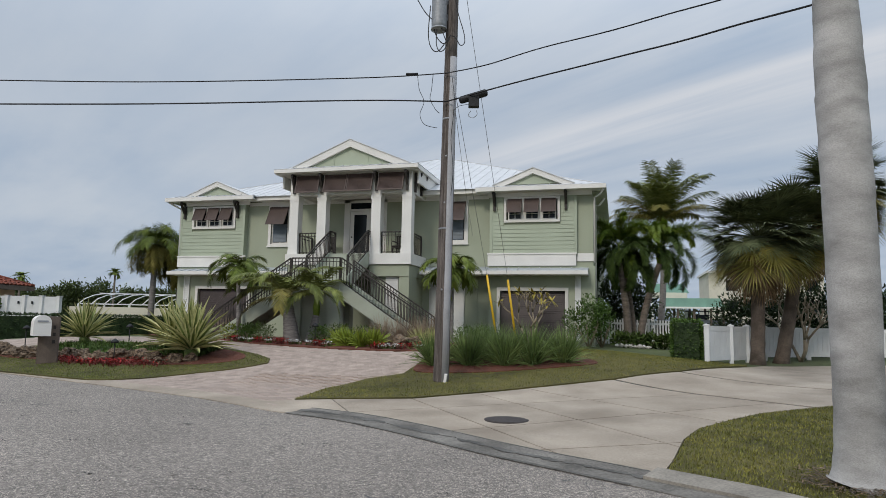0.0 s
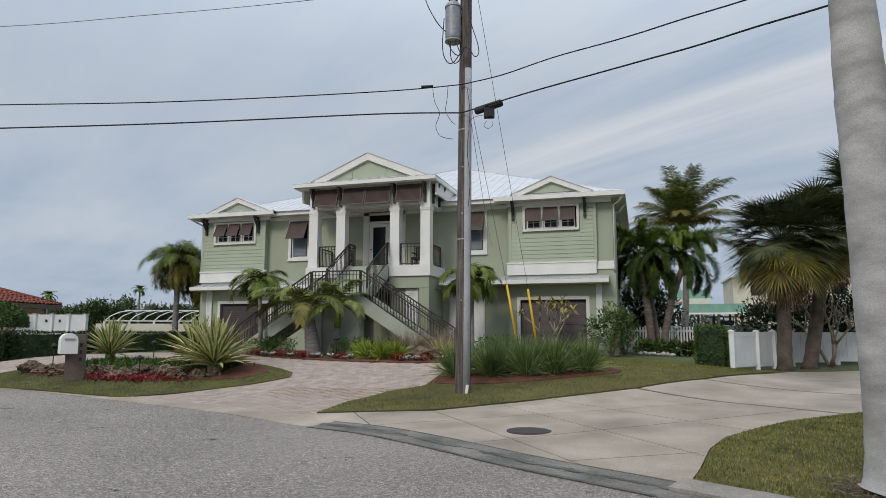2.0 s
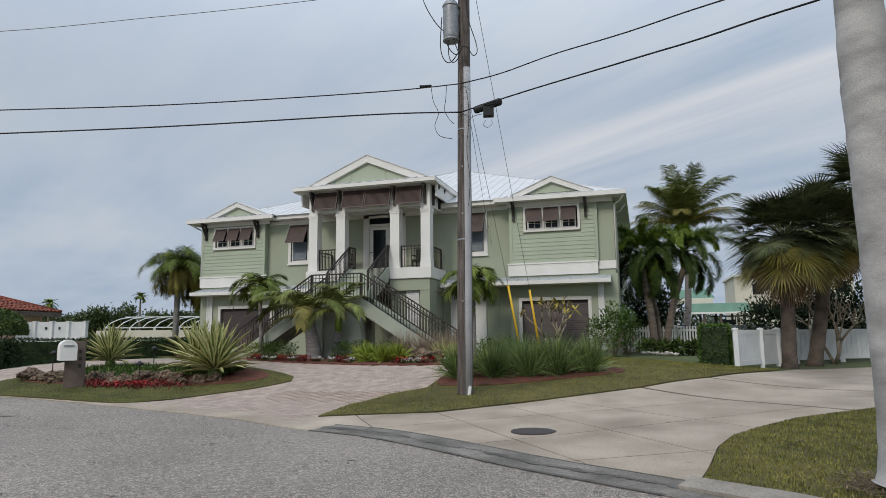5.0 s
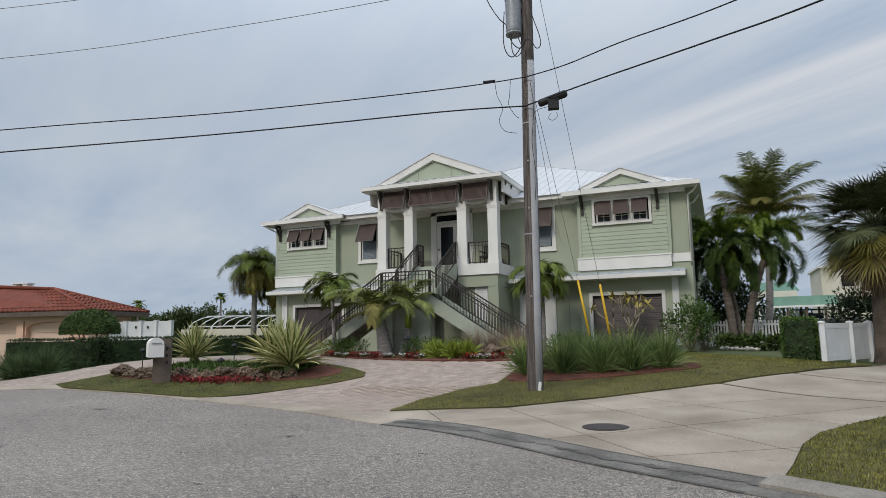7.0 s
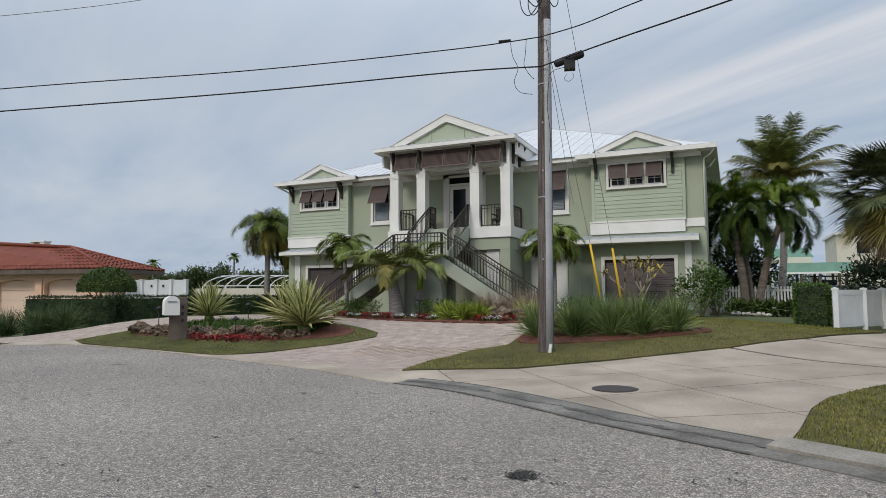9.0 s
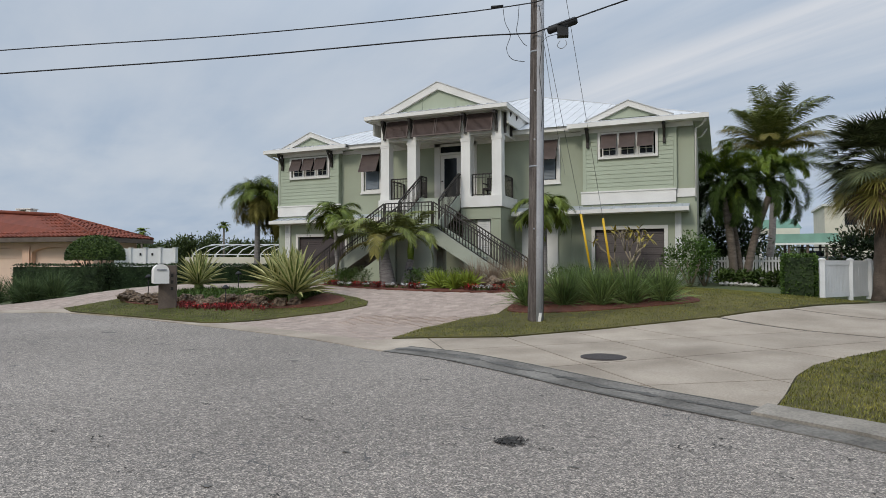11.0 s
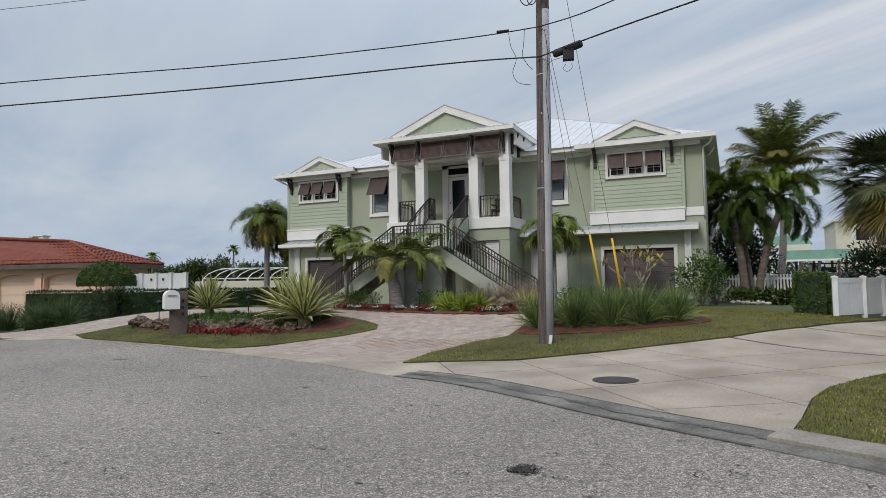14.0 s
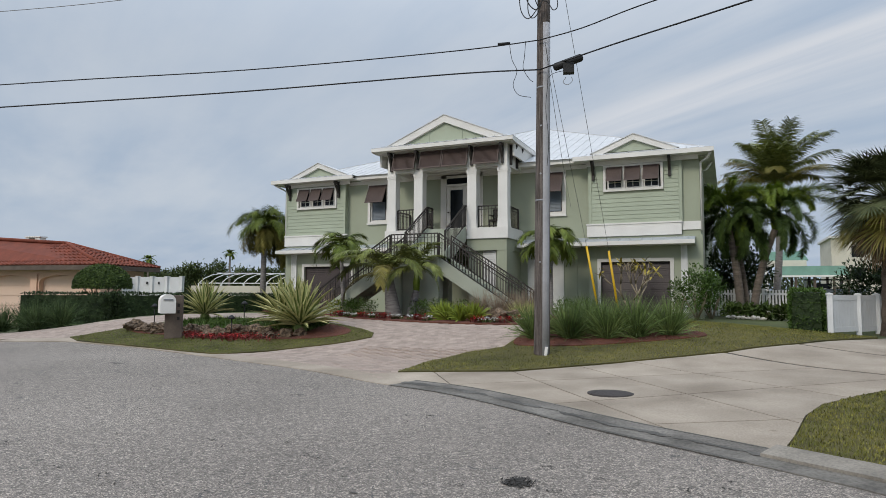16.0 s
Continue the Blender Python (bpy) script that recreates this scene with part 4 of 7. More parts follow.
def gable(xc, half, zb, zp, y, back, lip, xl0, xl1, rake=0.22, battens=()):
    """A small gable with raking trim over a short lower roof."""
    rise = zp - zb
    bm = bmesh.new()
    prism(bm, [(xc - half + 0.16, zb + 0.02), (xc + half - 0.16, zb + 0.02), (xc, zp - 0.12)], y, y + 0.08)
    part("gable_wall", bm, M_SIDE, house)
    for dx in battens:
        part("batten", boxes((xc + dx - 0.03, xc + dx + 0.03, y - 0.02, y - 0.002, zb + 0.02, zp - 0.35 - abs(dx) * 0.42)), M_SIDE, house)
    for s in (-1, 1):
        bm = bmesh.new()
        slope = (zp - zb) / half
        prism(bm, [(xc + s * (half + 0.1), zb + 0.02 - 0.1 * slope), (xc, zp + 0.02), (xc, zp + 0.02 - rake), (xc + s * (half + 0.1 - rake * 0.6 / slope), zb + 0.02 - 0.1 * slope - rake * 0.4)], y - 0.13, y - 0.003)
        part("rake_trim", bm, M_WHITE, house)
        bm = bmesh.new()
        a = [bm.verts.new(p) for p in ((xc + s * (half + 0.12), y - 0.16, zb - 0.0), (xc, y - 0.16, zp + 0.055), (xc, back, zp + 0.055), (xc + s * (half + 0.12), back, zb - 0.0))]
        b = [bm.verts.new(v.co - Vector((0, 0, 0.035))) for v in a]
        bm.faces.new(a); bm.faces.new(b[::-1])
        for i in range(4):
            bm.faces.new((a[i], b[i], b[(i + 1) % 4], a[(i + 1) % 4]))
        bmesh.ops.recalc_face_normals(bm, faces=bm.faces)
        part("gable_roof", bm, M_ROOF, house)
    # lower slope in front of the gable
    bm = bmesh.new()
    lo, hi = lip
    v = [bm.verts.new(p) for p in ((xl0, lo[0], lo[1]), (xl1, lo[0], lo[1]), (xl1 - (hi[0] - lo[0]), hi[0], hi[1]), (xl0 + (hi[0] - lo[0]), hi[0], hi[1]))]
    bm.faces.new(v)
    for e, x in ((0, xl0), (1, xl1)):
        s = 1 if e == 0 else -1
        w = [bm.verts.new(p) for p in ((x, lo[0], lo[1]), (x + s * (hi[0] - lo[0]), hi[0], hi[1]), (x + s * (hi[0] - lo[0]), back, hi[1]), (x, back, lo[1]))]
        bm.faces.new(w)
    x = xl0 + 0.5
    while x < xl1 - 0.4:
        beam(bm, (x, lo[0], lo[1] + 0.012), (x, hi[0], hi[1] + 0.012), 0.025, 0.03)
        x += 0.42
    bmesh.ops.recalc_face_normals(bm, faces=bm.faces)
    part("lower_roof", bm, M_ROOF, house)


gable(-17.88, 1.55, 7.16, 7.78, 25.75, 31.0, ((25.42, 7.075), (25.95, 7.24)), -20.42, -15.83)
gable(-3.27, 1.55, 7.16, 7.8, 25.75, 31.0, ((25.42, 7.045), (25.95, 7.22)), -5.62, -0.45)

# ---- porch ----
PX0, PX1, PY = -13.37, -7.97, 24.3
porch = house
part("porch_floor", boxes((PX0 + 0.1, PX1 - 0.1, PY + 0.1, YR, 3.95, FLOOR2)), M_CONC, porch)
part("porch_band", boxes((PX0 - 0.06, -11.72, PY - 0.08, PY + 0.1, 3.8, FLOOR2 + 0.02)), M_WHITE, porch)
part("porch_band", boxes((-9.66, PX1 + 0.06, PY - 0.08, PY + 0.1, 3.8, FLOOR2 + 0.02)), M_WHITE, porch)
part("porch_band", boxes((PX1 - 0.1, PX1 + 0.06, PY + 0.101, YR, 3.8, FLOOR2 + 0.02)), M_WHITE, porch)
part("porch_band", boxes((PX0 - 0.06, PX0 + 0.1, PY + 0.101, YR, 3.8, FLOOR2 + 0.02)), M_WHITE, porch)
part("porch_beam", boxes((PX0 + 0.02, -11.7, PY, PY + 0.3, 3.32, 3.799)), M_GREEN, porch)
part("porch_beam", boxes((-9.68, PX1 - 0.02, PY, PY + 0.3, 3.32, 3.799), (PX1 - 0.3, PX1 - 0.02, PY + 0.3, YR, 3.32, 3.799)), M_GREEN, porch)
for x0, x1 in ((PX0 + 0.02, PX0 + 0.44), (PX1 - 0.44, PX1 - 0.02)):
    part("porch_pier", boxes((x0, x1, PY + 0.02, PY + 0.75, Z0 - 0.2, 3.319)), M_GREEN, porch)
part("porch_back", boxes((PX0 + 0.44, -11.75, 24.5, 24.6, Z0, 3.319)), M_GREEN, porch)
part("porch_back", boxes((-9.65, PX1 - 0.44, 24.5, 24.6, Z0, 3.319)), M_GREEN, porch)
part("porch_side", boxes((PX1 - 0.16, PX1 - 0.06, 25.05, YR, Z0, 3.319)), M_GREEN, porch)
part("porch_side", boxes((PX0 + 0.06, PX0 + 0.16, 25.05, YR, Z0, 3.319)), M_GREEN, porch)
louvre_panel(house, -9.02, -8.48, 0.95, 3.3, 24.49, 0.05, M_LATT, "white_louvre", 0, 32)
louvre_panel(house, -12.9, -12.3, 0.95, 3.3, 24.49, 0.05, M_LATT, "white_louvre", 0, 32)


def column(xc):
    bm = bmesh.new()
    for (h, z0, z1) in ((0.225, FLOOR2 + 0.021, FLOOR2 + 0.4), (0.2, FLOOR2 + 0.4, 6.48), (0.215, 6.48, 6.55), (0.225, 6.55, 6.64), (0.2, 6.64, 6.72)):
        vs = box(bm, xc - h, xc + h, PY + 0.22 - h, PY + 0.22 + h, z0, z1)
        if z1 < 5:
            for v in vs:
                if v.co.z > z0 + 0.1:
                    v.co.x = xc + (v.co.x - xc) * 0.202 / h
                    v.co.y = PY + 0.22 + (v.co.y - PY - 0.22) * 0.202 / h
    part("column", bm, M_WHITE, porch)


COLS = (-13.17, -11.9, -9.48, -8.16)
for xc in COLS:
    column(xc)
part("porch_header", boxes((PX0, PX1, PY + 0.03, PY + 0.36, 6.721, 7.6), (PX1 - 0.35, PX1, PY + 0.361, YR, 6.721, 7.6), (PX0, PX0 + 0.35, PY + 0.361, YR, 6.721, 7.6)), M_WHITE, porch)
part("porch_ceiling", boxes((PX0 + 0.35, PX1 - 0.35, PY + 0.361, YR, 7.25, 7.3)), M_WHITE, porch)
part("porch_soffit", boxes((-13.83, -7.7, 23.97, YR + 1.2, 7.601, 7.64)), M_WHITE, porch)
part("porch_fascia", boxes((-13.94, -7.59, 23.86, 23.96, 7.63, 7.78)), M_WHITE, porch)
part("porch_fascia", boxes((-7.69, -7.59, 23.961, 28.5, 7.6, 7.78)), M_WHITE, porch)
part("porch_fascia", boxes((-13.94, -13.84, 23.961, 28.5, 7.6, 7.78)), M_WHITE, porch)
gable(-10.62, 2.55, 7.88, 8.95, 24.2, 33.0, ((23.86, 7.79), (24.45, 7.99)), -13.95, -7.58, 0.3, (-0.75, 0.75))
part("roof_cheek", boxes((-7.78, -7.7, 24.45, 30, 7.1, 7.61)), M_WHITE, porch)
part("roof_cheek", boxes((-13.83, -13.75, 24.45, 30, 7.1, 7.61)), M_WHITE, porch)
for x0, x1 in ((-13.06, -12.0), (-11.78, -10.77), (-10.75, -9.62), (-9.38, -8.28)):
    louvre_panel(house, x0, x1, 6.8, 7.56, PY + 0.02, 0.05, M_BROWN, "awning_shutter", 0.22, 14)


def bracket(x, y, z, h, out, side=0):
    bm = bmesh.new()
    w = 0.05
    if side == 0:
        box(bm, x - w, x + w, y - 0.09, y, z - h, z)
        box(bm, x - w, x + w, y - out, y - 0.09, z - 0.1, z)
        beam(bm, (x, y - 0.05, z - h * 0.72), (x, y - out + 0.05, z - 0.08), 0.08, 0.08)
    else:
        box(bm, x, x + 0.09, y - w, y + w, z - h, z)
        box(bm, x + 0.09, x + out, y - w, y + w, z - 0.1, z)
        beam(bm, (x + 0.05, y, z - h * 0.72), (x + out - 0.05, y, z - 0.08), 0.08, 0.08)
    part("bracket", bm, M_IRON, house)


for xc in COLS:
    bracket(xc, PY + 0.02, 7.58, 0.78, 0.32)
bracket(PX1 + 0.001, 24.7, 7.58, 0.8, 0.32, 1)
bracket(PX1 + 0.001, 25.5, 7.58, 0.8, 0.32, 1)
for xc in (-19.72, -16.9, -4.88, -1.98):
    bracket(xc, YW - 0.032, 6.88, 0.75, 0.42)

# front door
door = thing("entrance_door", (-10.9, YR, FLOOR2), "", "")
door.parent = house
door.matrix_parent_inverse = house.matrix_basis.inverted()
part("door_frame", boxes((-11.72, -11.45, YR - 0.05, YR + 0.1, FLOOR2, 6.95), (-9.9, -9.72, YR - 0.05, YR + 0.1, FLOOR2, 6.95), (-11.45, -9.9, YR - 0.05, YR + 0.1, 6.36, 6.45), (-11.45, -9.9, YR - 0.05, YR + 0.1, 6.83, 6.95)), M_WHITE, door)
part("door_leaf", wall_with_holes(-11.45, -10.5, FLOOR2 + 0.01, 6.35, YR + 0.03, YR + 0.08, [(-11.28, -10.68, 4.5, 6.2)]), M_DOOR, door)
part("pane", boxes((-11.28, -10.68, YR + 0.05, YR + 0.06, 4.5, 6.2)), M_GLASS, door)
part("transom", boxes((-11.45, -9.9, YR + 0.04, YR + 0.06, 6.45, 6.83)), M_GLASS, door)
part("sidelight", boxes((-10.5, -10.42, YR + 0.0, YR + 0.09, FLOOR2, 6.36), (-10.419, -9.9, YR + 0.05, YR + 0.07, FLOOR2, 6.36)), M_DOOR, door)
bm = bmesh.new()
tube(bm, [(-11.36, YR + 0.03, 5.2), (-11.36, YR - 0.03, 5.2)], 0.03, 8)
part("door_handle", bm, M_IRON, door)


# ---- stairs and railings ----
LZ = 2.82
stair = thing("stairs", (-10.65, 21.6, Z0), "", "")
stair.parent = house
stair.matrix_parent_inverse = house.matrix_basis.inverted()
for k in range(8):
    z1 = LZ + (k + 1) * (FLOOR2 - LZ) / 8
    y0 = 22.25 + k * 0.25
    part("step", boxes((-11.35, -9.78, y0, y0 + 0.27, z1 - 0.3, z1 - 0.002)), M_STEP, stair)
for s in (-11.45, -9.78):
    bm = bmesh.new()
    a = [(22.15, LZ - 0.25), (22.15, LZ + 0.35), (22.35, LZ + 0.45), (24.22, FLOOR2 + 0.1), (24.22, FLOOR2 - 0.5)]
    lo = [bm.verts.new((s, y, z)) for y, z in a]
    hi = [bm.verts.new((s + 0.1, y, z)) for y, z in a]
    bm.faces.new(lo); bm.faces.new(hi[::-1])
    for i in range(5):
        bm.faces.new((lo[i], hi[i], hi[(i + 1) % 5], lo[(i + 1) % 5]))
    bmesh.ops.recalc_face_normals(bm, faces=bm.faces)
    part("stringer", bm, M_STEP, stair)
part("landing", boxes((-11.45, -9.45, 21.0, 22.25, LZ - 0.3, LZ)), M_STEP, stair)
part("landing_band", boxes((-11.45, -9.45, 20.96, 21.0, LZ - 0.34, LZ + 0.06)), M_STEP, stair)
for x0 in (-11.45, -9.95):
    part("pier", boxes((x0, x0 + 0.5, 20.98, 21.4, Z0 - 0.2, LZ - 0.34), (x0, x0 + 0.5, 21.9, 22.25, Z0 - 0.2, LZ - 0.3)), M_STEP, stair)
part("understair_wall", boxes((-10.94, -9.96, 21.12, 21.3, Z0 - 0.2, LZ - 0.301)), M_STEP, stair)
for s in (1, -1):
    xo = -9.45 if s > 0 else -11.45
    run = 3.1
    for k in range(11):
        z1 = LZ - (k + 1) * (LZ - Z0) / 12
        xa = xo + s * k * run / 11
        part("step", boxes((min(xa, xa + s * 0.3), max(xa, xa + s * 0.3), 21.14, 22.12, z1 - 0.28, z1)), M_STEP, stair)
    for y0 in (21.0, 22.13):
        bm = bmesh.new()
        prism(bm, [(xo, LZ + 0.06), (xo + s * run, Z0 + 0.16), (xo + s * (run + 0.2), Z0), (xo + s * (run - 0.35), Z0 - 0.1), (xo, LZ - 0.5)], y0, y0 + 0.13)
        part("stringer", bm, M_STEP, stair)


def railing(a, b, gap=0.13, h=0.92, foot=0.1, posts=True):
    """An iron railing from a to b, along the floor line."""
    a, b = Vector(a), Vector(b)
    bm = bmesh.new()
    up = Vector((0, 0, 1))
    beam(bm, a + up * h, b + up * h, 0.05, 0.045)
    beam(bm, a + up * foot, b + up * foot, 0.03, 0.035)
    beam(bm, a + up * (h - 0.13), b + up * (h - 0.13), 0.022, 0.022)
    for p in (a, b):
        box(bm, p.x - 0.028, p.x + 0.028, p.y - 0.028, p.y + 0.028, p.z, p.z + h)
    rail = part("railing", bm, M_IRON, house)
    n = max(2, int((b - a).length / gap))
    me = None
    for k in range(1, n):
        p = a.lerp(b, k / n)
        if me is None:
            bq = bmesh.new()
            box(bq, -0.01, 0.01, -0.01, 0.01, foot, h)
            me = bpy.data.meshes.new("baluster")
            bq.to_mesh(me); bq.free()
            me.materials.append(M_IRON)
        ob = new("baluster", me)
        ob.parent = rail
        ob.location = p


railing((-12.95, PY + 0.2, FLOOR2), (-12.12, PY + 0.2, FLOOR2))
railing((-9.27, PY + 0.2, FLOOR2), (-8.38, PY + 0.2, FLOOR2))
railing((-8.1, PY + 0.45, FLOOR2), (-8.1, YR - 0.1, FLOOR2))
railing((-13.2, PY + 0.45, FLOOR2), (-13.2, YR - 0.1, FLOOR2))
for xx in (-11.4, -9.73):
    railing((xx, 22.2, LZ + 0.2), (xx, 24.15, FLOOR2 + 0.02))
    railing((xx, 24.16, FLOOR2 + 0.02), (xx, 24.7, FLOOR2 + 0.02))
railing((-11.4, 21.06, LZ), (-9.5, 21.06, LZ))
for y0 in (21.06, 22.19):
    railing((-9.46, y0, LZ), (-6.3, y0, Z0 + 0.06))
    railing((-11.44, y0, LZ), (-14.6, y0, Z0 + 0.06))


def porch_chair(x, y, turn):
    c = thing("patio_chair", (x, y, FLOOR2), "dark wicker patio chair on the porch", "chair", "chairs on the porch")
    bm = boxes((x - 0.28, x + 0.28, y - 0.28, y + 0.28, FLOOR2 + 0.36, FLOOR2 + 0.44))
    part("seat", bm, M_IRON, c)
    bm = bmesh.new()
    for k in range(6):
        box(bm, x - 0.27 + k * 0.095, x - 0.215 + k * 0.095, y + 0.24, y + 0.29, FLOOR2 + 0.44, FLOOR2 + 0.85)
    box(bm, x - 0.28, x + 0.28, y + 0.235, y + 0.295, FLOOR2 + 0.85, FLOOR2 + 0.92)
    part("backrest", bm, M_IRON, c)
    for sx in (-0.25, 0.25):
        for sy in (-0.25, 0.25):
            part("leg", boxes((x + sx - 0.025, x + sx + 0.025, y + sy - 0.025, y + sy + 0.025, FLOOR2, FLOOR2 + 0.36)), M_IRON, c)
        part("armrest", boxes((x + sx - 0.035, x + sx + 0.035, y - 0.28, y + 0.24, FLOOR2 + 0.6, FLOOR2 + 0.64)), M_IRON, c)


porch_chair(-8.75, 25.4, 0)
porch_chair(-12.2, 25.5, 0)

# ---- plants ----
class Leaves:
    """Collects many small faces of one part."""

    def __init__(self, mats):
        self.v, self.f, self.m, self.mats = [], [], [], mats

    def poly(self, pts, mi=0):
        b = len(self.v)
        self.v += [tuple(p) for p in pts]
        self.f.append(tuple(range(b, b + len(pts))))
        self.m.append(mi)

    def blade(self, a, d, length, width, up=Vector((0, 0, 1)), droop=0.0, mi=0, segs=2, fold=0.0):
        """A leaf from a along d that bends down by droop, pointed at its tip."""
        side = d.cross(up)
        if side.length < 1e-3:
            side = Vector((1, 0, 0))
        side = side.normalized() * width / 2
        b = len(self.v)
        p, dirn = Vector(a), d.normalized()
        for k in range(segs + 1):
            w = 1.0 if k == 0 else (1 - (k / segs) ** 2) * 1.15
            if k == 0:
                w = 0.55
            if k == segs:
                self.v.append(tuple(p))
            else:
                self.v += [tuple(p - side * w), tuple(p + side * w)]
            p = p + dirn * length / segs
            dirn = (dirn - Vector((0, 0, droop / segs))).normalized()
        for k in range(segs - 1):
            self.f.append((b + 2 * k, b + 2 * k + 1, b + 2 * k + 3, b + 2 * k + 2)); self.m.append(mi)
        k = segs - 1
        self.f.append((b + 2 * k, b + 2 * k + 1, b + 2 * segs)); self.m.append(mi)

    def stem(self, pts, r0, r1, mi=0):
        """A thin three-sided stem."""
        b = len(self.v)
        n = len(pts)
        for i, p in enumerate(pts):
            r = r0 + (r1 - r0) * i / (n - 1)
            d = (pts[min(i + 1, n - 1)] - pts[max(i - 1, 0)]).normalized()
            u = d.cross(Vector((0, 0, 1)))
            u = u.normalized() if u.length > 1e-3 else Vector((1, 0, 0))
            w = d.cross(u)
            for k in range(3):
                t = 2.094 * k + 0.5
                self.v.append(tuple(p + r * (math.cos(t) * u + math.sin(t) * w)))
        for i in range(n - 1):
            for k in range(3):
                self.f.append((b + 3 * i + k, b + 3 * i + (k + 1) % 3, b + 3 * i + 3 + (k + 1) % 3, b + 3 * i + 3 + k)); self.m.append(mi)

    def make(self, name, parent=None, label="", smooth=False):
        me = bpy.data.meshes.new(name)
        me.from_pydata(self.v, [], self.f)
        for m in self.mats:
            me.materials.append(m)
        me.polygons.foreach_set("material_index", self.m)
        ob = new(name, me)
        if parent:
            ob.parent = parent
            ob.matrix_parent_inverse = parent.matrix_basis.inverted()
        if label:
            tagged(ob, label)
        return ob


def direction(az, el):
    return Vector((math.cos(az) * math.cos(el), math.sin(az) * math.cos(el), math.sin(el)))


def pinnate(L, rnd, base, az, el, length, bend, n, leaf, width, plume=0.0, hang=0.4, mi=0, stem_mi=0, vee=0.5):
    """A feather frond: an arching rib with leaflets on both sides, all round it when plume is 1."""
    pts, p, e = [Vector(base)], Vector(base), el
    steps = 12
    a2 = az
    twist = rnd.uniform(-0.25, 0.25)
    for k in range(steps):
        p = p + direction(a2, e) * length / steps
        pts.append(p.copy())
        e -= bend / steps * (0.5 + 1.0 * k / steps)
        a2 += twist / steps
    L.stem(pts, 0.022 * length / 2.2, 0.006, stem_mi)
    for k in range(n):
        t = 0.16 + 0.84 * (k + rnd.random() * 0.6) / n
        i = min(int(t * steps), steps - 1)
        q = pts[i].lerp(pts[i + 1], t * steps - i)
        d = (pts[i + 1] - pts[i]).normalized()
        side = d.cross(Vector((0, 0, 1)))
        side = side.normalized() if side.length > 1e-3 else Vector((math.sin(az), -math.cos(az), 0))
        up = side.cross(d)
        ll = leaf * (0.55 + 0.45 * math.sin(math.pi * min(1, t * 0.95))) * rnd.uniform(0.8, 1.15)
        for s in (-1, 1):
            roll = rnd.uniform(-math.pi / 2, math.pi / 2) * plume + (1 - plume) * rnd.uniform(0.1, 0.4) * vee * 2
            out = side * s * math.cos(roll) + up * math.sin(roll)
            ld = (out * 0.85 + d * (0.45 + 0.6 * t * (1 - plume * 0.5)) + Vector((0, 0, -hang * rnd.uniform(0.4, 1)))).normalized()
            L.blade(q, ld, ll, width, up, droop=hang, mi=mi, segs=2)


def trunk_mesh(pts, radii, rings=0.0, seg=14, rnd=None):
    bm = bmesh.new()
    tube(bm, pts, radii, seg)
    return bm


def curve_pts(a, b, lean, n=14):
    a, b = Vector(a), Vector(b)
    out = []
    for k in range(n + 1):
        t = k / n
        p = a.lerp(b, t)
        p += Vector((lean[0], lean[1], 0)) * math.sin(math.pi * t)
        out.append(p)
    return out


def feather_palm(name, base, top, r0, r1, n, length, bend, leaves, leaf, width, label, seed, mats, bark, plume=0.0, hang=0.4, el=(-0.35, 1.25), shaft=0.0, lowest=0.0, lean=(0, 0), group="", bulge=0.0, az0=None):
    rnd = random.Random(seed)
    t = thing(name, base, label, "palm tree", group)
    pts = curve_pts((base[0], base[1], base[2] - 0.1), top, lean, 22)
    rad = []
    for k in range(len(pts)):
        s = k / (len(pts) - 1)
        rr = r0 + (r1 - r0) * s + (r0 * 0.5 * max(0, 1 - s * 9)) + bulge * math.sin(math.pi * min(1, s * 1.3)) + (0.012 * (k % 2))
        rad.append(rr)
    part("trunk", trunk_mesh(pts, rad), bark, t)
    if shaft:
        bm = bmesh.new()
        tp = Vector(top)
        tube(bm, [tp - Vector((0, 0, 0.05)), tp + Vector((0, 0, shaft * 0.4)), tp + Vector((0, 0, shaft))], [r1 * 1.05, r1 * 1.25, r1 * 0.5], 10)
        part("crownshaft", bm, L_FOX, t)
    L = Leaves(mats)
    c = Vector(top) + Vector((0, 0, shaft))
    for k in range(n):
        q = (k + 0.5) / n
        e = el[1] + (el[0] - el[1]) * q ** 1.1
        az = k * 2.39996 + rnd.uniform(-0.3, 0.3)
        mi = 0
        # bottom fronds take the second leaf: yellowing ones, painted shade on the foxtails
        if lowest and q > 1 - lowest:
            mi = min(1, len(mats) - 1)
        ln = length * rnd.uniform(0.82, 1.08) * (0.75 if q < 0.15 else 1)
        pinnate(L, rnd, c, az, e + rnd.uniform(-0.12, 0.12), ln, bend * rnd.uniform(0.75, 1.25), leaves, leaf, width, plume, hang, mi, mi)
    L.make("crown", t)
    return t


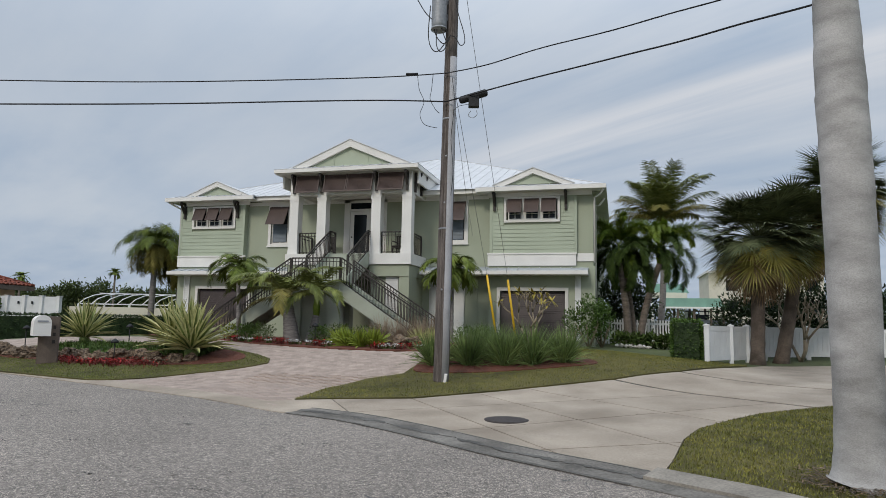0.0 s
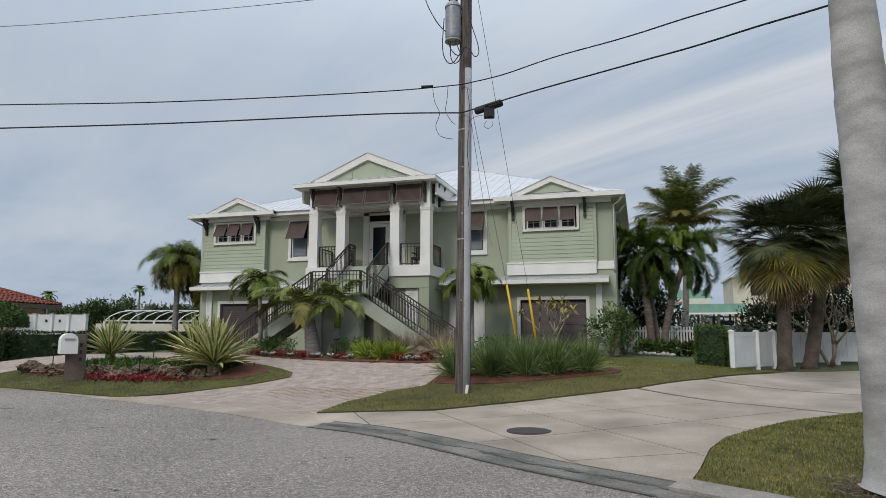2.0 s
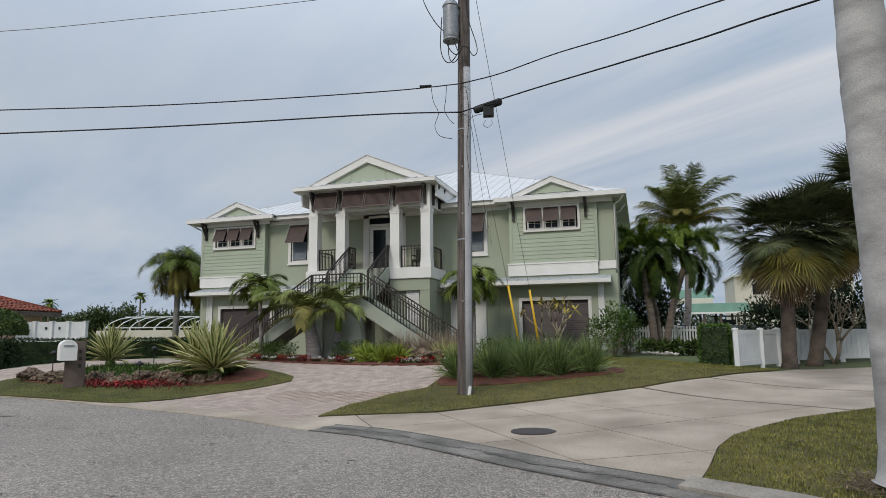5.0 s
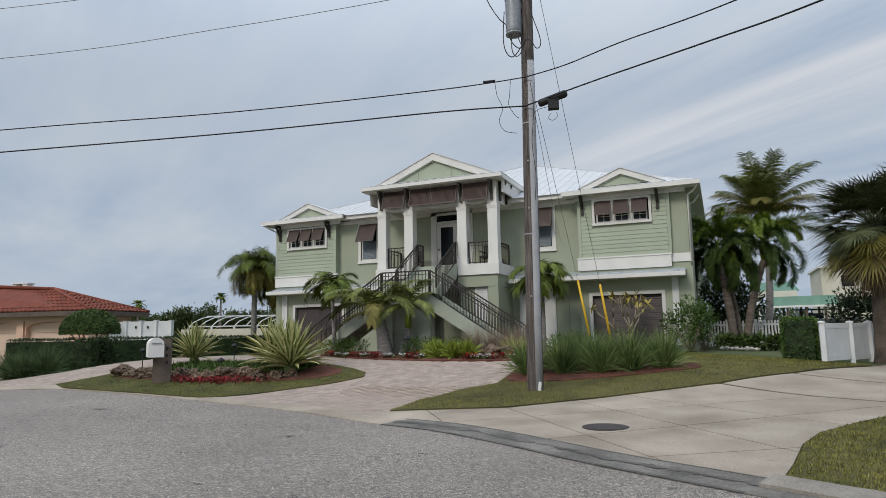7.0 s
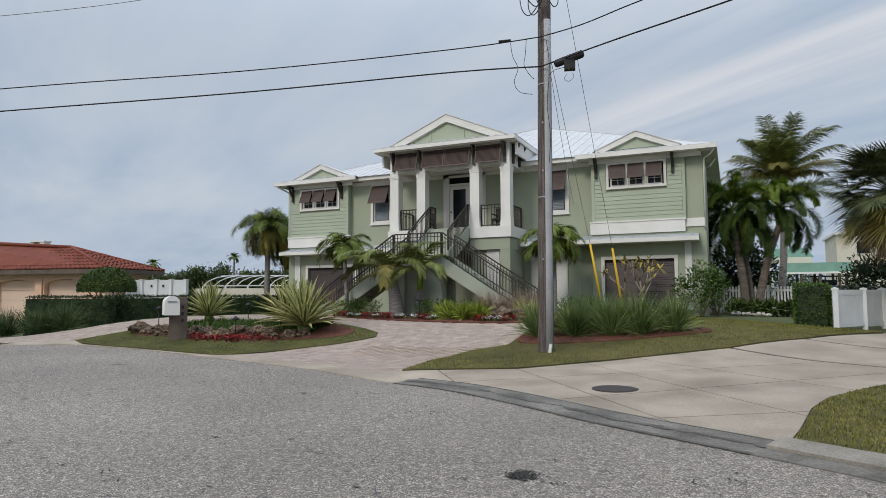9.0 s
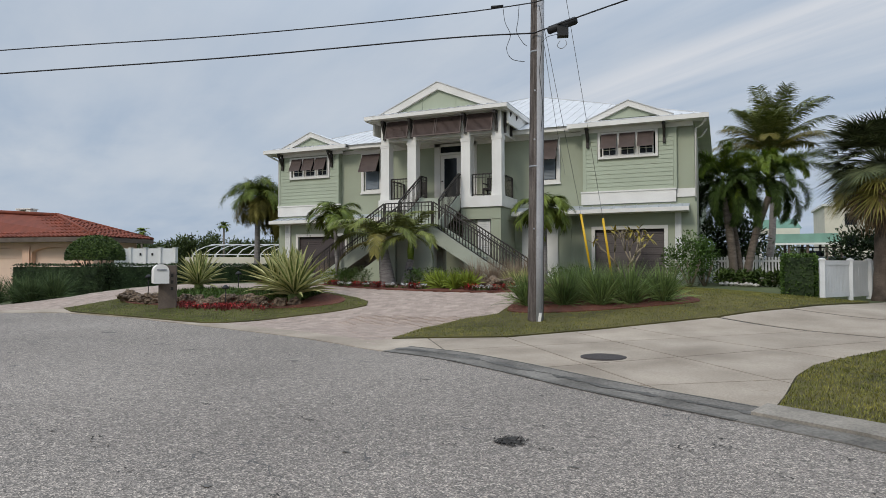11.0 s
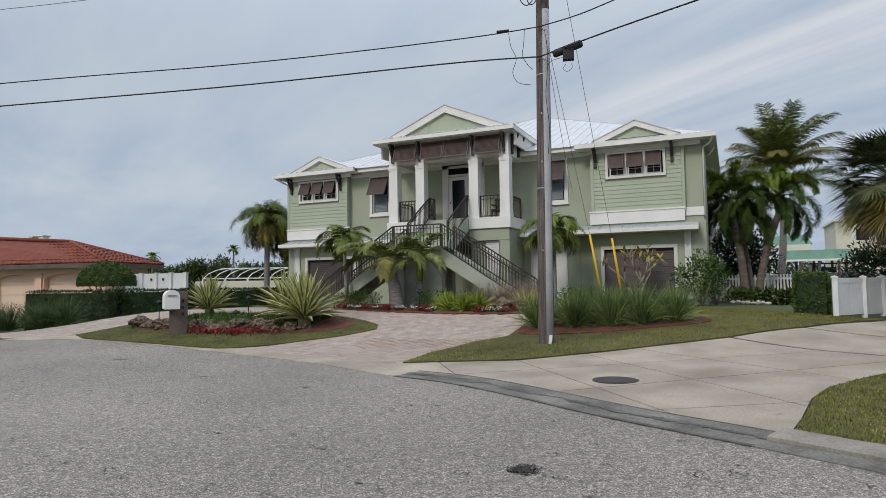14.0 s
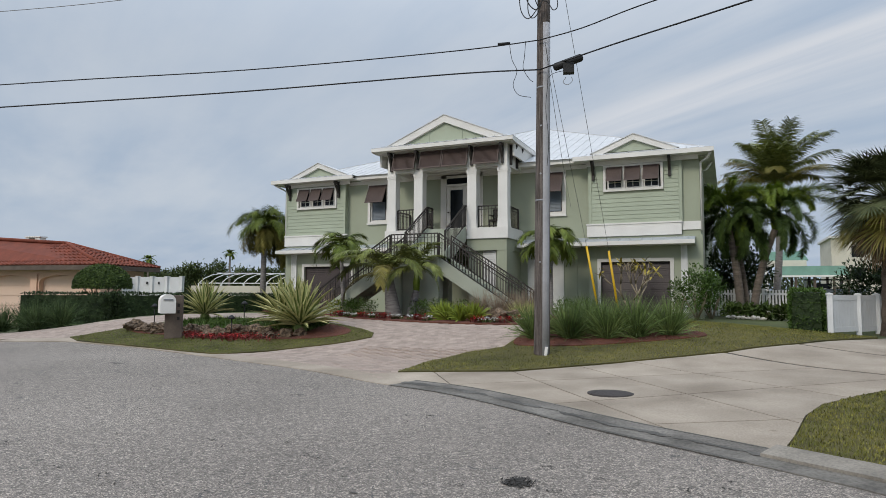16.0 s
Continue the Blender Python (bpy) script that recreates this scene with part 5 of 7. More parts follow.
def fan_palm(base, top, r0, r1, n, label, seed, reach, skirt=10, lean=(0, 0)):
    """A sabal palm: fan leaves on long stalks, with a skirt of dry ones."""
    rnd = random.Random(seed)
    t = thing("sabal_palm", base, label, "palm tree", "sabal palms by the fence")
    pts = curve_pts((base[0], base[1], base[2] - 0.1), top, lean, 16)
    part("trunk", trunk_mesh(pts, [r0 * (1.3 if k == 0 else 1) + (r1 - r0) * k / 16 + 0.015 * (k % 2) for k in range(17)]), M_TRUNKD, t)
    # old leaf boots under the crown
    bm = bmesh.new()
    for k in range(26):
        az = k * 2.4
        z = top[2] - 0.75 + 0.028 * k
        a = Vector((top[0], top[1], z)) + direction(az, 0) * r1 * 0.9
        beam(bm, a, a + direction(az, 0.9) * 0.26, 0.07, 0.03)
    part("leaf_boots", bm, M_TRUNKD, t)
    L, D = Leaves([L_SABAL, L_YEL]), Leaves([L_DRY])
    c = Vector(top)
    for k in range(n + skirt):
        dry = k >= n
        q = k / n
        e = 1.4 - 2.0 * q if not dry else rnd.uniform(-1.3, -0.45)
        az = k * 2.39996 + rnd.uniform(-0.25, 0.25)
        stalk = reach * rnd.uniform(0.35, 0.66) * (0.85 if dry else 1)
        pts2, p, ee = [c.copy()], c.copy(), e
        for s in range(5):
            p = p + direction(az, ee) * stalk / 5
            ee -= 0.10
            pts2.append(p.copy())
        B = D if dry else L
        mi = 1 if (not dry and q > 0.72 and rnd.random() < 0.65) else 0
        B.stem(pts2, 0.022, 0.012, mi)
        d = direction(az, ee)
        side = d.cross(Vector((0, 0, 1))).normalized()
        up = side.cross(d)
        m = 30
        fl = reach * rnd.uniform(0.42, 0.56)
        for j in range(m):
            w = -1.9 + 3.8 * (j + rnd.random() * 0.5) / m
            ld = (d * math.cos(w) + side * math.sin(w) + up * (0.25 * abs(math.sin(w)) - 0.1)).normalized()
            B.blade(p, ld, fl * (0.75 + 0.25 * math.cos(w)), 0.042 if dry else 0.05, up, droop=rnd.uniform(0.15, 0.6) + (0.5 if dry else 0.0), mi=mi, segs=3)
    L.make("crown", t)
    D.make("dry_skirt", t, "brown hanging dead fronds")


def leaf_cloud(L, rnd, c, r, n, size, mi=0, shell=0.55):
    """Leaves scattered in an ellipsoid, denser to its outside."""
    for _ in range(n):
        d = Vector((rnd.gauss(0, 1), rnd.gauss(0, 1), rnd.gauss(0, 1))).normalized()
        q = shell + (1 - shell) * rnd.random() ** 0.7
        wob = 1 + 0.22 * noise.noise(Vector((c[0] + d.x * 2.2, c[1] + d.y * 2.2, c[2] + d.z * 2.2)))
        p = Vector((c[0] + d.x * r[0] * q * wob, c[1] + d.y * r[1] * q * wob, c[2] + d.z * r[2] * q * wob))
        ld = (d * 0.8 + Vector((rnd.uniform(-1, 1), rnd.uniform(-1, 1), rnd.uniform(-0.5, 1)))).normalized()
        L.blade(p, ld, size * rnd.uniform(0.7, 1.3), size * 0.5, Vector((rnd.uniform(-1, 1), rnd.uniform(-1, 1), 1)), 0.3, mi, 2)


def hedge(name, line, width, z_top, material, label, leaf=0.07, density=260, seed=3):
    """A clipped hedge along a line: a dark inner body and a skin of leaves."""
    rnd = random.Random(seed)
    t = thing(name, (*line[0], gz(*line[0])), label, "hedge")
    L = Leaves([material])
    bm = bmesh.new()
    for (ax, ay), (bx, by) in zip(line, line[1:]):
        d = Vector((bx - ax, by - ay, 0))
        ln = d.length
        d.normalize()
        s = Vector((-d.y, d.x, 0))
        za, zb = gz(ax, ay), gz(bx, by)
        k = 0
        w = width / 2 - 0.06
        vs = [Vector((ax, ay, 0)) + s * w, Vector((ax, ay, 0)) - s * w, Vector((bx, by, 0)) - s * w, Vector((bx, by, 0)) + s * w]
        lo = [bm.verts.new((v.x, v.y, gz(v.x, v.y) - 0.05)) for v in vs]
        hi = [bm.verts.new((v.x, v.y, z_top - 0.07)) for v in vs]
        bm.faces.new(hi)
        for i in range(4):
            bm.faces.new((lo[i], lo[(i + 1) % 4], hi[(i + 1) % 4], hi[i]))
        h = z_top - min(za, zb)
        for _ in range(int(density * ln * (2 * h + width))):
            u, v = rnd.random() * ln, rnd.random()
            per = rnd.random() * (2 * h + width)
            base = Vector((ax, ay, 0)) + d * u
            g = za + (zb - za) * u / ln
            if per < 2 * h:
                sg = 1 if per < h else -1
                p = base + s * sg * (width / 2 + rnd.uniform(-0.05, 0.03) + 0.05 * noise.noise(base * 1.5))
                p.z = g + rnd.random() * (z_top - g)
                out = s * sg
            else:
                p = base + s * rnd.uniform(-0.5, 0.5) * width
                p.z = z_top + rnd.uniform(-0.05, 0.03) + 0.05 * noise.noise(base * 1.3)
                out = Vector((0, 0, 1))
            ld = (out * 0.7 + Vector((rnd.uniform(-1, 1), rnd.uniform(-1, 1), rnd.uniform(-0.6, 1)))).normalized()
            L.blade(p, ld, leaf * rnd.uniform(0.7, 1.4), leaf * 0.55, out, 0.3, 0, 2)
        for e, x in ((0, (ax, ay)), (1, (bx, by))):
            for _ in range(int(density * width * h)):
                p = Vector((*x, 0)) + s * rnd.uniform(-0.5, 0.5) * width + d * (rnd.uniform(-0.03, 0.05) * (1 if e else -1))
                p.z = gz(*x) + rnd.random() * h
                L.blade(p, (d * (1 if e else -1) + Vector((rnd.uniform(-1, 1), rnd.uniform(-1, 1), rnd.uniform(-0.6, 1)))).normalized(), leaf * rnd.uniform(0.7, 1.4), leaf * 0.55, Vector((0, 0, 1)), 0.3, 0, 2)
    for (x, y) in line[1:-1]:
        h = (z_top - gz(x, y)) / 2
        leaf_cloud(L, rnd, (x, y, gz(x, y) + h), (width * 0.58, width * 0.58, h * 1.02), 900, leaf, 0, 0.8)
        for k in range(900):
            az = rnd.uniform(0, 6.283)
            p = Vector((x + width * 0.5 * math.cos(az), y + width * 0.5 * math.sin(az), gz(x, y) + rnd.random() * 2 * h))
            L.blade(p, (direction(az, 0) + Vector((rnd.uniform(-1, 1), rnd.uniform(-1, 1), rnd.uniform(-0.6, 1)))).normalized(), leaf, leaf * 0.55, direction(az, 0), 0.3)
    bmesh.ops.recalc_face_normals(bm, faces=bm.faces)
    part("inner_growth", bm, L_HEDGE, t)
    L.make("leaves", t)


def shrub(name, x, y, r, n, size, material, label, category="shrub", seed=1, group="", lift=0.0, mats=None):
    rnd = random.Random(seed)
    z = gz(x, y) + 0.06
    t = thing(name, (x, y, z), label, category, group)
    bm = bmesh.new()
    for k in range(7):
        d = direction(k * 0.9 + seed, rnd.uniform(0.7, 1.3))
        a = Vector((x, y, z - 0.05))
        m = a + d * r[2] * 0.6 + Vector((0, 0, lift * 0.6))
        tube(bm, [a + Vector((0.05 * d.x, 0.05 * d.y, 0)), m, m + Vector((d.x * r[0] * 0.5, d.y * r[1] * 0.5, r[2] * 0.4))], [0.03, 0.02, 0.008], 5)
    tagged(part("stems", bm, M_BARE, t), kind="stuff")
    L = Leaves(mats or [material])
    leaf_cloud(L, rnd, (x, y, z + lift + r[2] * 0.85), r, n, size, 0, 0.25)
    L.make("leaves", t)
    return t


def grass_clump(x, y, h, r, n, material, label, seed, name="ornamental_grass", width=0.018, group="", z=None):
    rnd = random.Random(seed)
    z = gz(x, y) + 0.06 if z is None else z
    t = thing(name, (x, y, z), label, "grass", group)
    L = Leaves([material])
    for _ in range(n):
        az = rnd.uniform(0, 6.283)
        el = math.pi / 2 - abs(rnd.gauss(0, 0.5)) - 0.05
        a = Vector((x + math.cos(az) * r * 0.35 * rnd.random(), y + math.sin(az) * r * 0.35 * rnd.random(), z - 0.02))
        L.blade(a, direction(az, max(0.15, el)), h * rnd.uniform(0.65, 1.25), width * rnd.uniform(0.7, 1.3), Vector((rnd.uniform(-1, 1), rnd.uniform(-1, 1), 0.3)), droop=rnd.uniform(0.3, 1.5), segs=4)
    tagged(L.make("foliage", t), kind="stuff")
    return t


def agave(x, y, size, seed, label, n=70):
    """A rosette of stiff striped sword leaves, cream at the edges and green along the middle."""
    rnd = random.Random(seed)
    z = gz(x, y) + 0.07
    t = thing("variegated_agave", (x, y, z), label, "agave", "striped sword plants on the island")
    bm = bmesh.new()
    tube(bm, [(x, y, z - 0.1), (x, y, z + 0.1 * size), (x, y, z + 0.22 * size)], [0.12 * size, 0.14 * size, 0.05 * size], 8)
    part("heart", bm, L_AGAVEG, t)
    L = Leaves([L_AGAVE, L_AGAVEG])
    for k in range(n):
        q = k / n
        az = k * 2.39996 + rnd.uniform(-0.2, 0.2)
        el = 1.45 - 1.3 * q + rnd.uniform(-0.1, 0.1)
        ln = size * rnd.uniform(0.85, 1.1)
        d = direction(az, el)
        side = d.cross(Vector((0, 0, 1))).normalized()
        up = side.cross(d)
        p = Vector((x, y, z + 0.12 * size)) + d * 0.06
        rows = []
        dd = d.copy()
        for s in range(6):
            f = s / 5
            w = 0.048 * size * (0.6 + 1.1 * f * (1 - f) * 2.2) * (1 - f ** 4)
            rows.append((p - side * w + up * w * 0.5, p - side * w * 0.42, p + side * w * 0.42, p + side * w + up * w * 0.5))
            p = p + dd * ln / 5
            dd = (dd - Vector((0, 0, 0.05 + 0.05 * q))).normalized()
        for a, b in zip(rows, rows[1:]):
            for s, mi in ((0, 0), (1, 1), (2, 0)):
                L.poly((a[s], a[s + 1], b[s + 1], b[s]), mi)
    L.make("leaves", t)


def stones(name, spots, material, label, group, seed, base_lift=0.04):
    rnd = random.Random(seed)
    for x, y, r in spots:
        bm = bmesh.new()
        bmesh.ops.create_icosphere(bm, subdivisions=4, radius=1.0)
        off = Vector((x * 3.1, y * 2.7, seed))
        rx, ry, rz = r * rnd.uniform(0.9, 1.5), r * rnd.uniform(0.8, 1.1), r * rnd.uniform(0.6, 0.9)
        for v in bm.verts:
            n1 = noise.noise(v.co * 1.3 + off) * 0.45 + noise.noise(v.co * 3.2 + off) * 0.25
            n1 += -0.3 * max(0, noise.noise(v.co * 4.5 + off * 2)) - 0.14 * abs(noise.noise(v.co * 8 + off))
            v.co = v.co * (1 + n1)
            v.co = Vector((v.co.x * rx, v.co.y * ry, v.co.z * rz))
        rot = Matrix.Rotation(rnd.uniform(0, 6.28), 4, "Z")
        bmesh.ops.transform(bm, matrix=Matrix.Translation((x, y, gz(x, y) + base_lift + rz * 0.55)) @ rot, verts=bm.verts)
        tagged(part(name, bm, material), label, "rock", group)


def flowers(name, spots, n, material, label, seed, h=0.14, size=0.045, green=L_SHRUB, spread=0.2, petals=5):
    """Low bedding plants: green leaves with petals on top."""
    rnd = random.Random(seed)
    for i, (x, y) in enumerate(spots):
        t = thing(name, (x, y, gz(x, y) + 0.06), label, "flowers", name + "s in the bed")
        G, P = Leaves([green]), Leaves([material])
        for _ in range(n):
            px, py = x + rnd.gauss(0, spread), y + rnd.gauss(0, spread * 0.7)
            z = gz(px, py) + 0.06
            hh = h * rnd.uniform(0.6, 1.2)
            for _ in range(3):
                G.blade(Vector((px, py, z)), direction(rnd.uniform(0, 6.28), rnd.uniform(0.3, 1.2)), hh, 0.03, Vector((0, 0, 1)), 0.4)
            for _ in range(petals):
                P.blade(Vector((px, py, z + hh * 0.85)), direction(rnd.uniform(0, 6.28), rnd.uniform(0, 0.9)), size, size * 0.8, Vector((0, 0, 1)), 0.2)
        G.make("foliage", t)
        tagged(P.make("bloom", t), kind="stuff")


# royal palm beside the camera
rp = (2.22, 7.12, gz(2.22, 7.12) + 0.06)
royal = thing("royal_palm", rp, "thick smooth grey royal palm trunk on the lawn", "palm tree")
bm = bmesh.new()
zs = [0.0, 0.08, 0.2, 0.45, 0.8, 1.2, 1.7, 2.2, 2.8, 3.4, 3.9, 4.4, 5.0, 5.8, 6.8, 8.0, 9.0]
rs = [0.30, 0.262, 0.238, 0.222, 0.218, 0.222, 0.23, 0.232, 0.232, 0.232, 0.232, 0.218, 0.2, 0.18, 0.165, 0.15, 0.14]
pts, rad = [], []
for (za, ra), (zb, rb) in zip(zip(zs, rs), zip(zs[1:], rs[1:])):
    n = max(2, int((zb - za) / 0.07))
    for k in range(n):
        f = k / n
        pts.append((rp[0] + 0.02 * math.sin(za * 0.8 + f), rp[1], rp[2] - 0.03 + za + (zb - za) * f))
        rad.append(ra + (rb - ra) * f + 0.0012 * math.sin((za + (zb - za) * f) * 43) + 0.003 * noise.noise(Vector((0, 0, za * 3 + f))))
tube(bm, pts, rad, 40)
part("trunk", bm, M_ROYAL, royal)
L = Leaves([L_PALM])
rnd = random.Random(8)
for k in range(13):
    pinnate(L, rnd, (rp[0], rp[1], rp[2] + 9.9), k * 2.4, 1.2 - 0.1 * k, 3.2, 1.3, 46, 0.6, 0.05, 0.4, 0.5)
L.make("crown", royal)
bm = bmesh.new()
tube(bm, [(rp[0], rp[1], rp[2] + 8.9), (rp[0], rp[1], rp[2] + 9.3), (rp[0], rp[1], rp[2] + 10.0)], [0.14, 0.17, 0.07], 14)
part("crownshaft", bm, L_FOX, royal)
L = Leaves([L_DRY, M_TRUNKD])
for _ in range(420):
    az = rnd.uniform(0, 6.283)
    rr = rnd.uniform(0.2, 0.62)
    px, py = rp[0] + rr * math.cos(az), rp[1] + rr * math.sin(az)
    L.blade(Vector((px, py, gz(px, py) + 0.075)), direction(rnd.uniform(0, 6.28), 0.12), rnd.uniform(0.08, 0.2), 0.018, Vector((0, 0, 1)), 0.2, rnd.randint(0, 1))
tagged(L.make("root_litter"), "brown dry roots and bark litter round the palm", "litter", kind="stuff")

# sabal palms, foxtails and coconut by the fence
fan_palm((4.2, 22.3, gz(4.2, 22.3)), (4.33, 22.2, 4.3), 0.21, 0.18, 110, "sabal palm with fan leaves and a brown dry skirt", 21, 2.1, 46)
fan_palm((5.06, 23.2, gz(5.06, 23.2)), (5.75, 23.1, 4.75), 0.21, 0.17, 84, "tall sabal palm with dense dark fan leaves", 22, 2.05, 44, (0.05, 0))
fan_palm((7.2, 23.6, gz(7.2, 23.6)), (7.1, 23.6, 6.0), 0.2, 0.17, 72, "tall sabal palm with dense dark fan leaves", 23, 1.95, 16)
FOX = "foxtail palms by the picket fence"
# foxtails: bright leaf for the lit top, darker copy for shade below
feather_palm("foxtail_palm", (0.45, 29.4, gz(0.45, 29.4)), (0.05, 29.4, 4.3), 0.17, 0.13, 19, 2.75, 2.35, 400, 0.34, 0.026, "foxtail palm with bushy drooping plumes and a leaning trunk", 31, [L_FOX, L_FOXSHADE], M_TRUNK, 1.0, 0.25, (-0.35, 1.42), 0.7, 0.5, (0.08, 0), FOX)
feather_palm("foxtail_palm", (0.72, 30.1, gz(0.72, 30.1)), (0.35, 30.2, 3.7), 0.13, 0.11, 13, 2.3, 2.7, 280, 0.4, 0.027, "slender foxtail palm close behind its neighbour", 39, [L_FOX, L_FOXSHADE], M_TRUNK, 1.0, 0.25, (-0.3, 1.2), 0.6, 0.8, (0.05, 0), FOX)
feather_palm("foxtail_palm", (0.85, 29.6, gz(0.85, 29.6)), (1.8, 29.8, 4.3), 0.16, 0.12, 19, 2.9, 2.35, 400, 0.34, 0.026, "foxtail palm with bushy drooping plumes and a leaning trunk", 32, [L_FOX, L_FOXSHADE], M_TRUNK, 1.0, 0.25, (-0.35, 1.42), 0.7, 0.5, (-0.12, 0), FOX)
feather_palm("coconut_palm", (2.0, 35.8, gz(2.0, 35.8)), (2.25, 36.0, 7.1), 0.18, 0.13, 34, 3.3, 0.95, 130, 0.8, 0.03, "tall coconut palm with long arching fronds", 33, [L_TRI, L_YEL], M_GREYTR, 0.0, 0.75, (0.35, 1.6), 0, 0.3, (0.2, 0))
feather_palm("queen_palm", (-23.7, 28.9, gz(-23.7, 28.9)), (-23.65, 28.9, 5.35), 0.16, 0.13, 26, 2.3, 2.3, 140, 0.6, 0.027, "queen palm with drooping yellow-tipped fronds beside the house", 34, [L_PALM, L_YEL], M_GREYTR, 0.5, 0.6, (-0.5, 1.3), 0, 0.4)
feather_palm("queen_palm", (-23.0, 30.2, gz(-23.0, 30.2)), (-23.05, 30.2, 4.9), 0.16, 0.13, 26, 2.2, 2.4, 140, 0.6, 0.027, "queen palm with drooping yellow-tipped fronds beside the house", 35, [L_PALM, L_YEL], M_GREYTR, 0.5, 0.6, (-0.7, 1.2), 0, 0.5)
feather_palm("coconut_palm", (-28.4, 13.8, gz(-28.4, 13.8)), (-28.2, 13.9, 5.9), 0.17, 0.13, 16, 2.3, 1.3, 40, 0.6, 0.05, "dark coconut palm at the neighbour's drive", 36, [L_PALM], M_GREYTR, 0.0, 0.4, (-0.3, 1.3))
# palms of the front bed
feather_palm("christmas_palm", (-13.2, 20.75, gz(-13.2, 20.75)), (-13.34, 20.7, 3.1), 0.08, 0.06, 15, 1.3, 2.3, 52, 0.5, 0.04, "small christmas palm with arching glossy fronds before the garage", 41, [L_PALM], M_GREYTR, 0.0, 0.6, (-0.1, 1.25), 0.25)
feather_palm("christmas_palm", (-6.05, 23.6, gz(-6.05, 23.6)), (-6.06, 23.65, 3.3), 0.09, 0.07, 16, 1.5, 2.4, 56, 0.55, 0.042, "small christmas palm with drooping fronds against the green wall", 42, [L_PALM], M_GREYTR, 0.0, 0.6, (-0.3, 1.3), 0.3)
feather_palm("triangle_palm", (-10.78, 20.2, gz(-10.78, 20.2)), (-11.0, 20.15, 2.15), 0.3, 0.15, 13, 2.5, 2.1, 84, 0.5, 0.036, "stout palm with long arching feather fronds and a swollen ringed trunk", 43, [L_TRI, L_YEL], M_GREYTR, 0.0, 0.6, (0.2, 1.3), 0.12, 0.2)
feather_palm("triangle_palm", (-10.2, 20.4, gz(-10.2, 20.4)), (-10.05, 20.45, 1.7), 0.24, 0.1, 8, 1.9, 1.7, 66, 0.5, 0.036, "smaller stout palm leaning beside its twin", 44, [L_TRI], M_GREYTR, 0.0, 0.6, (0.2, 1.25), 0.75)

# island plants
agave(-16.95, 17.6, 1.2, 51, "striped cream and green sword-leaf agave on the island")
agave(-12.95, 16.85, 1.35, 52, "large striped cream and green sword-leaf agave on the island", 80)
agave(-11.7, 16.0, 1.45, 53, "large striped cream and green sword-leaf agave on the island", 90)
rnd = random.Random(60)
spots = [(-18.2, 15.75, 0.28), (-17.75, 15.65, 0.24), (-17.3, 15.6, 0.26), (-16.75, 15.5, 0.25)]
spots += [(-16.0 + 0.38 * k, 15.5 + 0.22 * math.sin(k * 1.1), rnd.uniform(0.15, 0.26)) for k in range(13)]
spots += [(-15.4 + 0.55 * k, 15.85 + 0.1 * math.sin(k), rnd.uniform(0.13, 0.2)) for k in range(7)]
stones("limestone_rock", spots, M_ROCK, "pitted brown limestone rock edging the island bed", "rocks round the island bed", 6)
flowers("red_flower", [(-15.5 + 0.4 * k, 15.12 + 0.1 * math.sin(k * 2)) for k in range(9)] + [(-14.6 + 0.5 * k, 14.95) for k in range(4)], 34, L_RED, "low red bedding flowers before the rocks", 61, 0.12, 0.042, L_DKRED, 0.24, 2)
L = Leaves([L_SHRUB, L_HEDGE2])
for _ in range(7000):
    x, y = rnd.uniform(-17.5, -11.5), rnd.uniform(16.0, 17.5)
    if inside(x, y, BED_ISLAND):
        L.blade(Vector((x, y, gz(x, y) + 0.06)), direction(rnd.uniform(0, 6.28), rnd.uniform(0.3, 1.3)), rnd.uniform(0.1, 0.22), 0.03, Vector((0, 0, 1)), 0.5, rnd.randint(0, 1))
tagged(L.make("groundcover"), "low green groundcover behind the rocks", "groundcover", kind="stuff")

# pole-side grasses
for k, (x, y, h) in enumerate([(-4.5, 15.9, 0.85), (-3.65, 16.05, 0.95), (-2.75, 16.15, 0.95), (-2.1, 16.35, 1.0), (-1.35, 16.75, 0.9), (-3.2, 16.8, 0.95)]):
    grass_clump(x, y, h, 0.5, 520, L_GRASS, "big arching clump of green ornamental grass by the pole", 70 + k, group="grass clumps by the pole")
for k, (x, y) in enumerate([(-22.9, 16.5), (-23.6, 16.1), (-24.5, 16.3), (-25.4, 15.9), (-26.3, 15.9), (-27.3, 15.4)]):
    grass_clump(x, y, 1.0, 0.6, 460, L_GRASSD, "arching clump of green ornamental grass by the hedge", 80 + k, group="grass clumps by the hedge")

# flower bed before the stairs
for k, (x, y) in enumerate([(-8.1, 18.75), (-7.6, 18.6), (-7.2, 18.7), (-8.5, 19.1)]):
    grass_clump(x, y, 0.55, 0.3, 170, L_FERN, "lime-green fern in the flower bed", 90 + k, "fern", 0.05, "ferns in the bed")
for k, (x, y) in enumerate([(-6.9, 20.2), (-6.3, 20.3), (-7.5, 20.1), (-5.9, 20.0), (-14.5, 21.9)]):
    grass_clump(x, y, 0.95, 0.35, 330, L_TAN, "tan feathery grass plume by the stairs", 95 + k, "fountain_grass", 0.012, "tan grasses in the bed")
for k, (x, y) in enumerate([(-5.9, 19.2), (-5.4, 19.0)]):
    grass_clump(x, y, 0.6, 0.25, 120, L_AGAVE, "pale striped grass tuft in the bed", 101 + k, "striped_grass", 0.035, "striped tufts in the bed")
